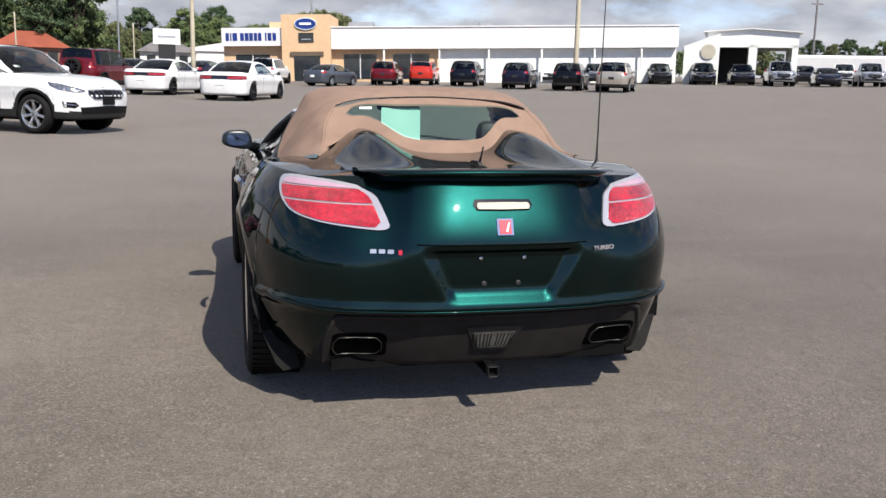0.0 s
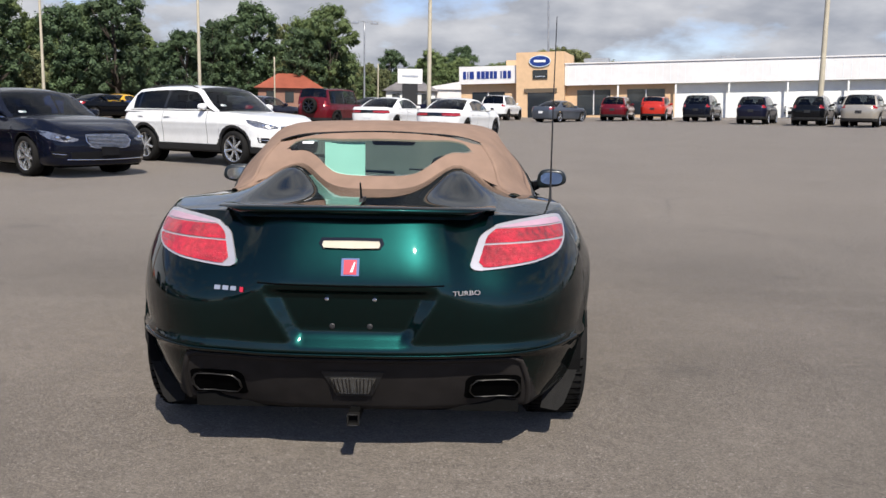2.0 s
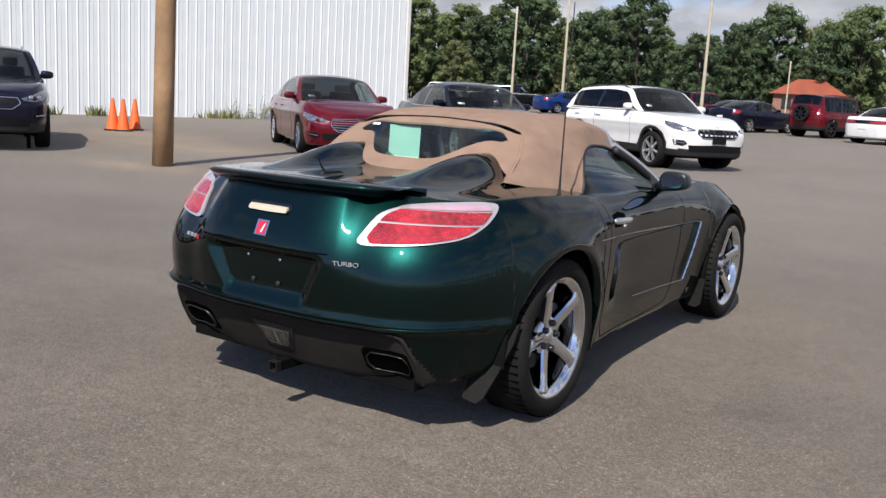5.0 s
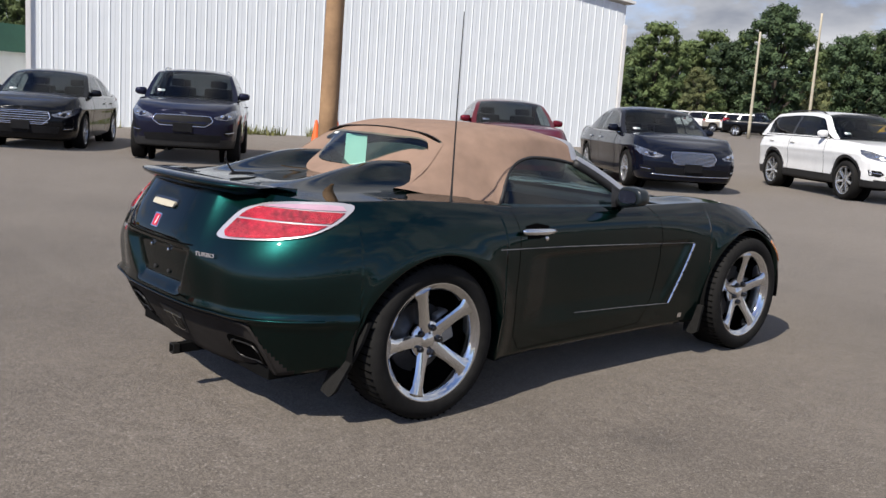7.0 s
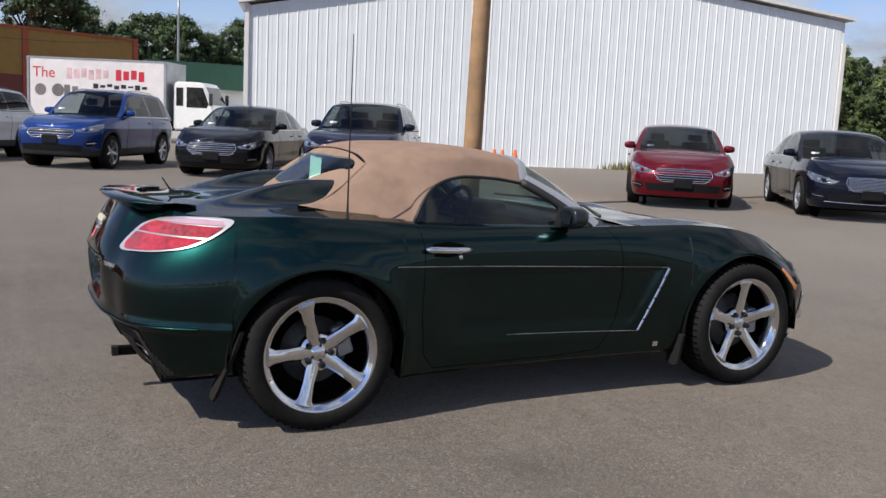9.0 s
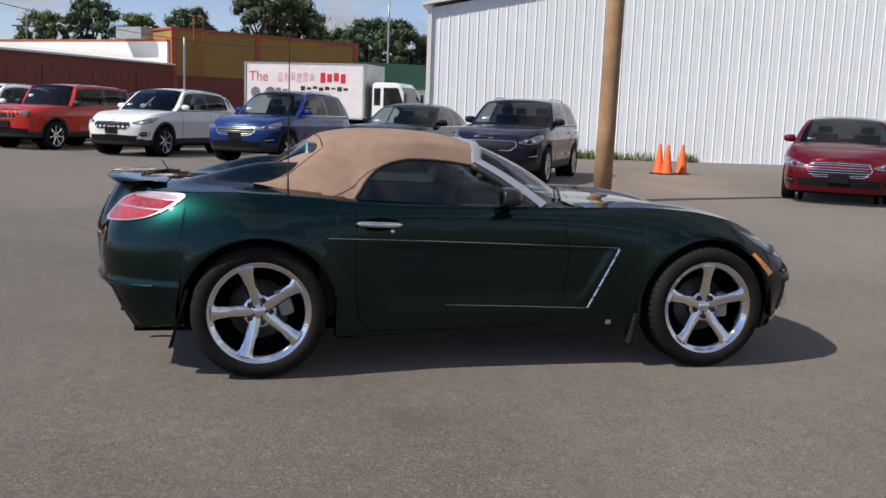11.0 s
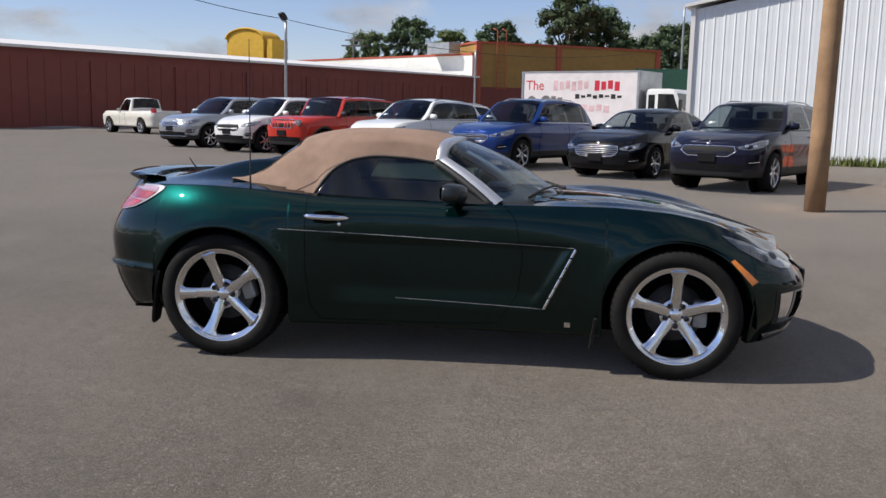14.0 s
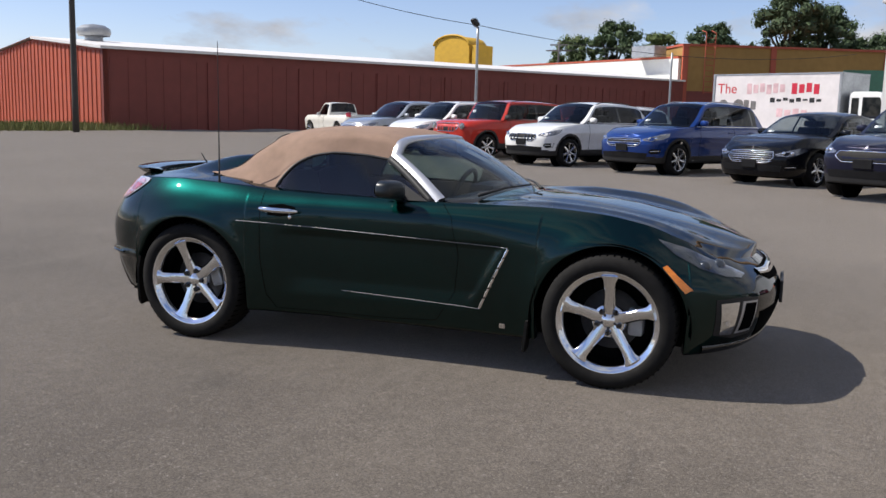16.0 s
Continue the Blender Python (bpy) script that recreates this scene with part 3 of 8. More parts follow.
    # mud flaps behind the wheels
    for yf, lean, shape in ((-.36, .28, ((.884, .46), (.874, .38), (.832, .26), (.792, .165), (.765, .138), (.70, .148), (.72, .26), (.79, .40))), (2.02, .12, ((.86, .30), (.85, .15), (.82, .13), (.76, .14), (.75, .30)))):
        mf = bmesh.new()
        a, b = ([mf.verts.new((sd * x, yf - lean * (.40 - z) + d, z)) for x, z in shape] for d in (-.008, .008))
        mf.faces.new(a)
        mf.faces.new(b[::-1])
        for k in range(len(shape)):
            mf.faces.new((a[k], b[k], b[(k + 1) % len(shape)], a[(k + 1) % len(shape)]))
        bmesh.ops.recalc_face_normals(mf, faces=mf.faces[:])
        part("mud_flap", mf, RUBBER, roadster, "dark grey plastic mud flap")
    # exhaust opening in the valance: a dark pocket and a thin bright-rimmed oblong tip
    ring_of = lambda x0, x1, z0, z1, r: [(cx + r * math.cos(a), cz_ + r * math.sin(a)) for cx, cz_, a0 in ((x1 - r, z1 - r, 0), (x0 + r, z1 - r, 90), (x0 + r, z0 + r, 180), (x1 - r, z0 + r, 270)) for a in (radians(a0), radians(a0 + 30), radians(a0 + 60), radians(a0 + 90))]
    on_valance = lambda pts: [(S(x, -.79 + .3 * max(0, x - .45), z), z) for x, z in pts]
    sky_shell.patch("exhaust_pocket", on_valance(ring_of(.425, .615, .245, .352, .025)), .0015, SEAM, roadster, "", sd, .004)
    tip_ring = on_valance(ring_of(.440, .600, .255, .332, .022))
    exo = sky_shell.line("exhaust_tip", tip_ring + tip_ring[:1], .0036, .012, TIP, roadster, sd, "dark oblong exhaust tip", .02)
    sky_shell.patch("bore", on_valance(ring_of(.443, .597, .258, .329, .020)), .004, SEAM, exo, "", sd, .002)
    # rolled lip that frames the valance
    sky_shell.line("valance_lip", [(0, .424), (RX(.4, .424), .424), (S(.575, -.745, .424), .423), (S(.604, -.735, .41), .412), (S(.640, -.72, .33), .33), (S(.684, -.68, .22), .22)], .018, .008, VALANCE, roadster, sd, "", .012)
    sky_shell.line("bumper_crease", [(0, .449), (S(.4, -.8, .45), .450), (S(.62, -.73, .45), .453), (S(.80, -.5, .46), .462)], .011, .006, GREEN, roadster, sd, "", .008)
    # door mirror
    mr = bmesh.new()
    bmesh.ops.create_uvsphere(mr, u_segments=32, v_segments=20, radius=1)
    for v in mr.verts:
        x, y, z = (math.copysign(abs(c) ** .62, c) for c in v.co)
        v.co = Vector((.080 * x * (1 - .10 * z), .078 * y * (1.15 if y > 0 else .30) * (1 - .22 * x), .050 * z * (1 - .16 * x) + .006 * x))
    bmesh.ops.transform(mr, matrix=pose(.880 * sd, 1.225, .928, 0, 0, -8 * sd) @ Matrix.Diagonal((sd, 1, 1, 1)), verts=mr.verts[:])
    if sd < 0:
        bmesh.ops.reverse_faces(mr, faces=mr.faces[:])
    mo = part("door_mirror", mr, MIRROR_SHELL, roadster, "dark door mirror", True)
    mg = bmesh.new()
    bmesh.ops.create_circle(mg, cap_ends=True, segments=28, radius=1)
    for v in mg.verts:
        v.co = Vector((.060 * math.copysign(abs(v.co.x) ** .7, v.co.x), 0, .033 * math.copysign(abs(v.co.y) ** .7, v.co.y)))
    bmesh.ops.transform(mg, matrix=pose(.877 * sd, 1.1985, .928, 2, 0, -8 * sd), verts=mg.verts[:])
    part("mirror_glass", mg, CHROME, mo, "mirror glass")
    ms = bmesh.new()
    tube(ms, [(.77 * sd, 1.27, .875), (.83 * sd, 1.25, .90), (.88 * sd, 1.235, .935)], [.032, .024, .022], 10)
    part("stalk", ms, BLACK_GLOSS, mo, "", True)

# boot lid details
for sd in (1, -1):
    sky_shell.line("lid_gap", [(0, .697), (RX(.33, .7), .700)], .006, .001, SEAM, roadster, sd)
    # number plate screws in the recess
    for zz, xx, rr in ((.645, .083, .007), (.548, .066, .010)):
        sc = bmesh.new()
        lathe(sc, [(0, rr), (-.006, rr), (-.008, rr * .6), (-.008, 0)], 12, "y")
        w3 = sky_shell.wall(RX(xx, zz), zz, .001)
        bmesh.ops.translate(sc, verts=sc.verts[:], vec=(w3[0] * sd, w3[1], w3[2]))
        part("plate_screw", sc, CHROME if zz > .6 else BLACK_TRIM, roadster)
# centre brake light, emblem, letters
cb = [(0, .822), (RX(.095, .83), .824), (RX(.102, .84), .834), (RX(.095, .85), .845), (0, .846)]
for sd in (1, -1):
    sky_shell.patch("brake_light_frame", [(0, .817), (RX(.10, .83), .819), (RX(.112, .84), .837), (RX(.106, .85), .855), (0, .856)], .003, BLACK_GLOSS, roadster, "", sd)
    sky_shell.patch("centre_brake_light", cb, .012, CREAM, roadster, "cream oblong centre lamp", sd)
    sky_shell.patch("emblem", [(0, .733), (RX(.030, .75), .733), (RX(.030, .78), .790), (0, .790)], .006, CHROME, roadster, "square emblem, red in a chrome frame", sd)
    sky_shell.patch("emblem_field", [(0, .738), (RX(.024, .75), .738), (RX(.024, .78), .785), (0, .785)], .008, BADGE_RED, roadster, "", sd, .002)
sky_shell.patch("emblem_mark", [(RX(.002, .75), .746), (RX(.008, .75), .746), (RX(.017, .75), .778), (RX(.011, .75), .778)], .0092, WHITE_TAG, roadster, "", 1, .001)
for k in range(3):
    x0 = -.500 + .030 * k
    sb = [(RX(-x0, .665), .666), (RX(-x0 - .020, .665), .666), (RX(-x0 - .020, .665), .680), (RX(-x0, .665), .680)]
    sky_shell.patch("model_letter", sb, .003, SILVER, roadster, "", -1, .003)
sky_shell.patch("model_tile", [(RX(.405, .665), .664), (RX(.388, .665), .664), (RX(.388, .665), .680), (RX(.405, .665), .680)], .005, BADGE_RED, roadster, "small red tile", -1, .004)


def lettering(name, text, size, material, m, parent=None, label="", extrude=.002, align="CENTER"):
    cu = bpy.data.curves.new(name, "FONT")
    cu.body, cu.size, cu.extrude, cu.align_x, cu.align_y = text, size, extrude, align, "CENTER"
    tmp = new(name, cu)
    me = bpy.data.meshes.new_from_object(tmp.evaluated_get(bpy.context.evaluated_depsgraph_get()))
    bpy.data.objects.remove(tmp)
    me.materials.clear()
    me.materials.append(material)
    ob = new(name, me)
    ob.parent = parent
    ob.matrix_basis = m
    return tagged(ob, label)


tw = sky_shell.wall(RX(.42, .673), .673, .008)
tb = sky_shell.wall(RX(.46, .673), .673, .008)
lettering("turbo_script", "TURBO", .023, LAMP_RIM, pose(tw[0], tw[1] - .001, tw[2], 90, 0, math.degrees(math.atan2(tb[1] - tw[1], tb[0] - tw[0]))) @ Matrix.Diagonal((1.35, 1, 1, 1)), roadster, "chrome letters")

# rear fog lamp in the valance, tow hitch
for sd in (1, -1):
    sky_shell.patch("fog_lamp_housing", [(0, .262), (RX(.065, .27), .264), (RX(.115, .36), .372), (0, .374)], .004, BLACK_TRIM, roadster, "", sd, .02)
    sky_shell.patch("reverse_lamp", [(0, .275), (RX(.052, .28), .277), (RX(.083, .35), .345), (0, .347)], .010, GREY_LENS, roadster, "ribbed grey reversing lamp", sd, .01)
    for k in range(6):
        xk = .012 + .012 * k
        sky_shell.line("lamp_rib", [(RX(xk, .3), .282), (RX(xk * 1.15, .34), .342)], .004, .0125, VALANCE, roadster, sd)
hb = bmesh.new()
for a in ((-.022, -.017, .180, .224), (.017, .022, .180, .224), (-.017, .017, .180, .185), (-.017, .017, .219, .224)):
    box(hb, a[0], a[1], -.755, -.725, a[2] - .012, a[3] - .012, .002)
receiver = part("tow_receiver", hb, TIP, roadster, "square steel tow receiver tube")
hb = bmesh.new()
box(hb, -.019, .019, -.73, -.45, .169, .211, .002)
part("tube", hb, DARK, receiver)

# ducktail spoiler
rows = []
for xx in np.linspace(-.50, .50, 41):
    k = min(1, (0.50 - abs(xx)) / .10)
    k = k * k * (3 - 2 * k)
    yb = -.80 + .12 * (abs(xx) / .5) ** 2.4 + .05 * (1 - k)
    zt = .945 + .012 * (1 - (xx / .5) ** 2)
    th = .034 * k + .004
    ring = [(yb + .17, zt - .004), (yb + .08, zt + .004), (yb + .01, zt + .004 * k), (yb, zt - .004), (yb + .006, zt - .014 * k), (yb + .05, zt - th), (yb + .12, zt - th - .012), (yb + .17, zt - .05)]
    rows.append([(xx, y, z) for y, z in ring + ring[:1]])
sheet("spoiler", rows, GREEN, roadster, "green ducktail spoiler on the deck lid")
# small black fin aerial and whip aerial
fin = bmesh.new()
vs = [fin.verts.new((s_ * .008, y, z)) for s_ in (-1, 1) for y, z in ((-.50, .95), (-.36, .952), (-.40, .963), (-.485, .965))]
fin.faces.new(vs[:4])
fin.faces.new(vs[4:][::-1])
for k in range(4):
    fin.faces.new((vs[k], vs[4 + k], vs[4 + (k + 1) % 4], vs[(k + 1) % 4]))
tube(fin, [(0, -.475, .955), (0, -.50, .985), (0, -.525, 1.025)], [.006, .004, .003], 8)
bmesh.ops.recalc_face_normals(fin, faces=fin.faces[:])
part("washer_fin", fin, BLACK_TRIM, roadster, "small black fin on the deck")
an = bmesh.new()
lathe(an, [(.88, .0), (.88, .011), (.905, .010), (.925, .006), (.955, .005), (.99, .0042)], 12, "z")
tube(an, [(0, 0, .99), (0, 0, 1.35), (.004, 0, 1.70)], [.0042, .003, .002], 6)
bmesh.ops.translate(an, verts=an.verts[:], vec=(.768, .136, 0))
part("whip_aerial", an, BLACK_TRIM, roadster, "thin black whip aerial", True)

# soft top
RZ = curve_fn([-.05, .02, .08, .17, .27, .38, .55, .75, .95, 1.08, 1.17], [.955, .985, 1.032, 1.094, 1.162, 1.210, 1.236, 1.240, 1.232, 1.212, 1.185])
EX = curve_fn([-.05, .02, .14, .30, .475, .53, .60, .72, .90, 1.17], [.60, .615, .65, .695, .725, .695, .655, .615, .588, .568])
EZ = curve_fn([-.05, .02, .14, .30, .475, .50, .54, .60, .70, .80, .95, 1.17], [.955, .945, .925, .905, .885, .93, .99, 1.045, 1.085, 1.098, 1.092, 1.062])


def canopy(y, u):
    """u: 0 at the lower edge, 1 at the middle line."""
    ex, ez, rz = float(EX(y)), float(EZ(y)), float(RZ(y))
    away = min(1, u / .40)
    away = away * away * (3 - 2 * away)
    near_y = [min(1.17, max(-.05, y + d)) for d in (-.18, -.12, -.06, 0, .06, .12, .18)]
    ex += (sum(float(EX(q)) for q in near_y) / 7 - ex) * away
    ez += (sum(float(EZ(q)) for q in near_y) / 7 - ez) * away
    # straight flank to a rounded shoulder, then a nearly flat top
    xk, zk = (.70 + .18 * min(1, max(0, (y - .45) / .35))) * ex, ez + (rz - ez) * .90
    w = min(.17, u, 1 - u)
    x = z = 0.0
    for o in (-1, -.75, -.5, -.25, 0, .25, .5, .75, 1):
        q = min(1, max(0, u + o * w))
        if q < .5:
            px, pz = ex + (xk - ex) * q * 2, ez + (zk - ez) * q * 2
        else:
            px = xk * (1 - (q - .5) * 2)
            pz = rz - (rz - zk) * (px / xk) ** 2
        x, z = x + px / 9, z + pz / 9
    fold = .006 * math.sin(9 * y + 14 * u) * math.sin(math.pi * min(u * 2, 1)) * max(0, 1 - y / .7)
    return (x + fold, y, z + .5 * fold)


us = np.linspace(0, 1, 26)
for sd in (1, -1):
    rows = [[(sd * canopy(y, u)[0], y, canopy(y, u)[2]) for u in us] for y in np.linspace(.33, 1.165, 40)]
    if sd < 0:
        rows = rows[::-1]
    sheet("soft_top", rows, TAN, roadster, "tan canvas roof", True)
    # sail panels beside the rear window
    rows = []
    for y in np.linspace(-.03, .332, 22):
        um = .05 + .45 * min(1, max(0, (y + .03) / .36)) ** .8
        rows.append([(sd * canopy(y, um * k / 14)[0], y, canopy(y, um * k / 14)[2]) for k in range(15)])
    if sd < 0:
        rows = rows[::-1]
    sheet("soft_top_sail", rows, TAN, roadster, "tan canvas sail panel", True)
    # dark piping along the roof's back edge
    pp = bmesh.new()
    tube(pp, [(sd * canopy(.332, u)[0], .326, canopy(.332, u)[2] + .002) for u in np.linspace(.50, 1, 12)], .0026, 6)
    part("piping", pp, BLACK_TRIM, roadster, "dark piping", True)
    # rubber seal at the window's edge
    pp = bmesh.new()
    tube(pp, [(sd * (EX(y) - .004), y, EZ(y) - .004) for y in np.linspace(.475, 1.165, 30)], .009, 6)
    part("window_seal", pp, BLACK_TRIM, roadster, "", True)


def sail_u(y):
    return .05 + .45 * min(1, max(0, (y + .03) / .36)) ** .8


def sail_edge(y):
    return canopy(y, sail_u(y))


ROOF_BACK = [canopy(.33, u) for u in np.linspace(1, 0, 40)]


def panel_base(ax):
    """How far forward the tan panel starts: at the deck's middle, and behind the humps."""
    return -.005 + .215 * math.exp(-(((ax - .36) / (.115 if ax < .36 else .22)) ** 2))


def rear_panel(x, v, off=0.0):
    """Tan panel behind the seats: v from the deck up to the roof's back edge; its sides meet the sail panels."""
    ax = abs(x)
    zt = float(np.interp(ax, [p[0] for p in ROOF_BACK], [p[2] for p in ROOF_BACK])) - .002
    yb, yt = panel_base(ax), .328
    zb = float(deck_top(np.array(ax), np.array(max(.06, yb)), np.array(.78), np.array(.912)))
    y, z = yb + (yt - yb) * v, zb + (zt - zb) * v
    e = sail_edge(y)
    k = min(1, ax / e[0]) ** 5
    return (x, y - .5 * off, z + (e[2] - .003 - z) * k + off)


glass_lo = curve_fn([0, .09, .17, .22, .275, .325, .37, .398, .412], [.20, .20, .21, .27, .37, .43, .46, .52, .64])
glass_hi = curve_fn([0, .26, .36, .392, .405, .412], [.85, .85, .85, .82, .77, .68])


def surround(lo, hi, rows_n):
    """A strip of the rear panel between two heights that change across it."""
    out = []
    for k in np.linspace(0, 1, rows_n):
        row = []
        for xi in np.linspace(-1, 1, 81):
            x = .6 * xi
            for _ in range(6):
                v = lo(abs(x)) + (hi(abs(x)) - lo(abs(x))) * k
                x = xi * (sail_edge(panel_base(abs(x)) + (.328 - panel_base(abs(x))) * v)[0] + .012)
            row.append(rear_panel(x, float(v)))
        out.append(row)
    return out


for sd in (1, -1):
    # the sail's edge turns down to the deck
    rows = []
    for y in np.linspace(-.03, .30, 20):
        e = sail_edge(y)
        z1 = min(e[2] - .01, float(deck_top(np.array(e[0]), np.array(y), np.array(.78), np.array(.912))) - .02)
        rows.append([(sd * e[0], y, e[2] - .001), (sd * (e[0] - .012), y, e[2] - .008), (sd * (e[0] - .022), y, .5 * (e[2] + z1)), (sd * (e[0] - .026), y, z1)])
    sheet("sail_return", rows if sd < 0 else rows[::-1], TAN, roadster, "tan canvas fold", True)
sheet("rear_window_surround", surround(lambda x: -.08, lambda x: float(glass_lo(x)) + .012 * (x < .402), 14), TAN, roadster, "tan canvas round the rear window", True)
sheet("rear_window_surround", surround(lambda x: float(glass_hi(x)) - .012 * (x < .402) if x < .412 else float(glass_lo(.412)), lambda x: 1.0, 8), TAN, roadster, "tan canvas round the rear window", True)
n = 34
rows = [[rear_panel(x, float(glass_lo(abs(x)) + (glass_hi(abs(x)) - glass_lo(abs(x))) * k / 8), .006) for x in np.linspace(-.412, .412, n)] for k in range(9)]
rear_glass = sheet("rear_window", rows, GLASS_REAR, roadster, "green tinted glass rear window")
rear_glass.visible_shadow = False
bm = bmesh.new()
vs = [bm.verts.new((x, .285 + .04 * (z - 1), z)) for x, z in ((-.252, .965), (-.067, .965), (-.067, 1.143), (-.252, 1.143))]
bm.faces.new(vs)
part("window_sheet", bm, PAPER, roadster, "pale green sheet of paper behind the glass")
bm = bmesh.new()
bm.faces.new([bm.verts.new(rear_panel(x, v, .008)) for x, v in ((-.355, .66), (-.30, .66), (-.30, .74), (-.355, .74))])
part("window_sticker", bm, WHITE_TAG, roadster, "small white sticker")

# windscreen, its silver frame, side glass
FRONT = [canopy(1.165, u) for u in np.linspace(1, 0, 40)]


def roof_front(x):
    """Height of the roof's front edge."""
    return float(np.interp(abs(x), [p[0] for p in FRONT], [p[2] for p in FRONT]))


def pillar(k):
    """The pillar's line from its foot (0) to the header's end (1)."""
    return Vector((.735 - .150 * k - .015 * k * k, 1.475 - .325 * k, .868 + .215 * k + .012 * math.sin(math.pi * k)))


for sd in (1, -1):
    pb = bmesh.new()
    sec = []
    for k in np.linspace(0, 1, 14):
        p = pillar(k)
        w = .052 - .016 * k
        ring = [(p.x + .012, p.y - w * .5, p.z - .018), (p.x + .014, p.y + w * .15, p.z + .012), (p.x - .012, p.y + w * .55, p.z + .022), (p.x - .035, p.y + w * .4, p.z + .004), (p.x - .03, p.y - w * .35, p.z - .022)]
        sec.append([pb.verts.new((sd * a, b, c)) for a, b, c in ring])
    for a, b in zip(sec, sec[1:]):
        for k in range(5):
            pb.faces.new((a[k], a[(k + 1) % 5], b[(k + 1) % 5], b[k]))
    pb.faces.new(sec[0])
    pb.faces.new(sec[-1])
    bmesh.ops.recalc_face_normals(pb, faces=pb.faces[:])
    wp_ = part("windscreen_pillar", pb, SILVER, roadster, "silver painted windscreen pillar", True, 65)
    sb_ = bmesh.new()
    tube(sb_, [(sd * (pillar(k).x + .008), pillar(k).y - (.058 - .014 * k) * .5 - .004, pillar(k).z - .012) for k in np.linspace(0, 1, 14)], .021, 8)
    part("pillar_seal", sb_, BLACK_TRIM, wp_, "", True)
    # door glass
    rows = []
    for y in np.linspace(.485, 1.40, 24):
        top_y = min(y, 1.165)
        lim = 1.0 if y < 1.15 else max(.02, (1.40 - y) / .25)
        zt = .872 + (float(EZ(top_y)) - .872) * lim
        xt = .758 + (float(EX(top_y)) - .008 - .758) * lim
        rows.append([(sd * (.758 + (xt - .758) * k / 6), y, .862 + (zt - .862) * k / 6) for k in range(7)])
    if sd < 0:
        rows = rows[::-1]
    g = sheet("door_window", rows, GLASS_CAR, roadster, "tinted door glass, closed")
    g.visible_shadow = False
    # black triangle at the mirror's foot
    tb_ = bmesh.new()
    tri = [(.79, 1.19, .868), (.765, 1.42, .868), (.735, 1.25, .965)]
    tb_.faces.new([tb_.verts.new((sd * a, b, c)) for a, b, c in tri])
    part("mirror_sail", tb_, BLACK_TRIM, roadster)
hdr = []
for x in np.linspace(-.565, .565, 41):
    k = (x / .565) ** 2
    y0, z0 = 1.205 - .045 * k, roof_front(x) + .004
    hdr.append([(x, y0 - .05, z0 - .004), (x, y0 - .035, z0 + .012), (x, y0 + .005, z0 + .006), (x, y0 + .02, z0 - .014), (x, y0 - .02, z0 - .024), (x, y0 - .05, z0 - .004)])
sheet("windscreen_header", hdr[::-1], SILVER, roadster, "silver windscreen header")


def screen(x, k):
    e = min(1, abs(x))
    yb, zb = 1.80 - .33 * e**2.2, .880 - .012 * e
    yt, zt = 1.215 - .055 * e**2, roof_front(.55 * e) - .004
    w = .70 - .15 * k
    return (x * w, yb + (yt - yb) * k, zb + (zt - zb) * k + .035 * math.sin(math.pi * k) * (1 - .3 * e))


ws = sheet("windscreen", [[screen(x, k) for x in np.linspace(1, -1, 31)] for k in np.linspace(0, 1, 14)], GLASS_SCREEN, roadster, "clear windscreen")
ws.visible_shadow = False
sheet("cowl", [[(screen(x, 0)[0] * 1.02, screen(x, 0)[1] + d, screen(x, 0)[2] + z) for x in np.linspace(1, -1, 25)] for d, z in ((.06, -.012), (.02, .006), (-.03, -.004), (-.10, -.05))], BLACK_TRIM, roadster, "black plastic cowl")
for sd, x0 in ((1, .55), (-1, -.05)):
    wp = bmesh.new()
    p0 = Vector(screen(x0 / .7, .0)) + Vector((0, .03, .025))
    p1 = Vector(screen((x0 - .5) / .7, .05)) + Vector((0, .02, .03))
    tube(wp, [p0, (p0 + p1) / 2 + Vector((0, .0, .01)), p1], [.010, .007, .005], 8)
    part("wiper", wp, BLACK_TRIM, roadster, "black wiper arm", True)

# inside: tub, dash, seats, wheel, mirror
tub = bmesh.new()
box(tub, -.74, .74, .30, 1.75, .28, .32)
box(tub, -.745, -.715, .30, 1.60, .30, .862)
box(tub, .715, .745, .30, 1.60, .30, .862)
box(tub, -.60, .60, .24, .28, .30, .93, .01)
box(tub, -.12, .12, .45, 1.40, .30, .62, .03)
part("cabin_tub", tub, LEATHER, roadster, "black cabin lining")
dash = bmesh.new()
box(dash, -.70, .70, 1.36, 1.74, .60, .86, .05)
box(dash, -.55, -.18, 1.32, 1.5, .80, .90, .035)
part("dashboard", dash, LEATHER, roadster, "black dashboard", True)
for sx in (-.36, .36):
    se = bmesh.new()
    box(se, sx - .25, sx + .25, .52, 1.02, .34, .52, .05)
    box(se, sx - .24, sx + .24, .36, .54, .46, .98, .06, Matrix.Translation((0, .45, .5)) @ Matrix.Rotation(radians(12), 4, "X") @ Matrix.Translation((0, -.45, -.5)))
    so = part("seat", se, LEATHER, roadster, "black leather bucket seat", True)
    hr = bmesh.new()
    box(hr, sx - .13, sx + .13, .30, .41, .93, 1.085, .045)
    part("headrest", hr, LEATHER, so, "", True)
st = bmesh.new()
R, r = .185, .015
ring = [[st.verts.new(((R + r * math.cos(b)) * math.cos(a), r * math.sin(b), (R + r * math.cos(b)) * math.sin(a))) for b in np.linspace(0, 2 * math.pi, 9)[:-1]] for a in np.linspace(0, 2 * math.pi, 33)[:-1]]
for i in range(32):
    for k in range(8):
        st.faces.new((ring[i][k], ring[(i + 1) % 32][k], ring[(i + 1) % 32][(k + 1) % 8], ring[i][(k + 1) % 8]))
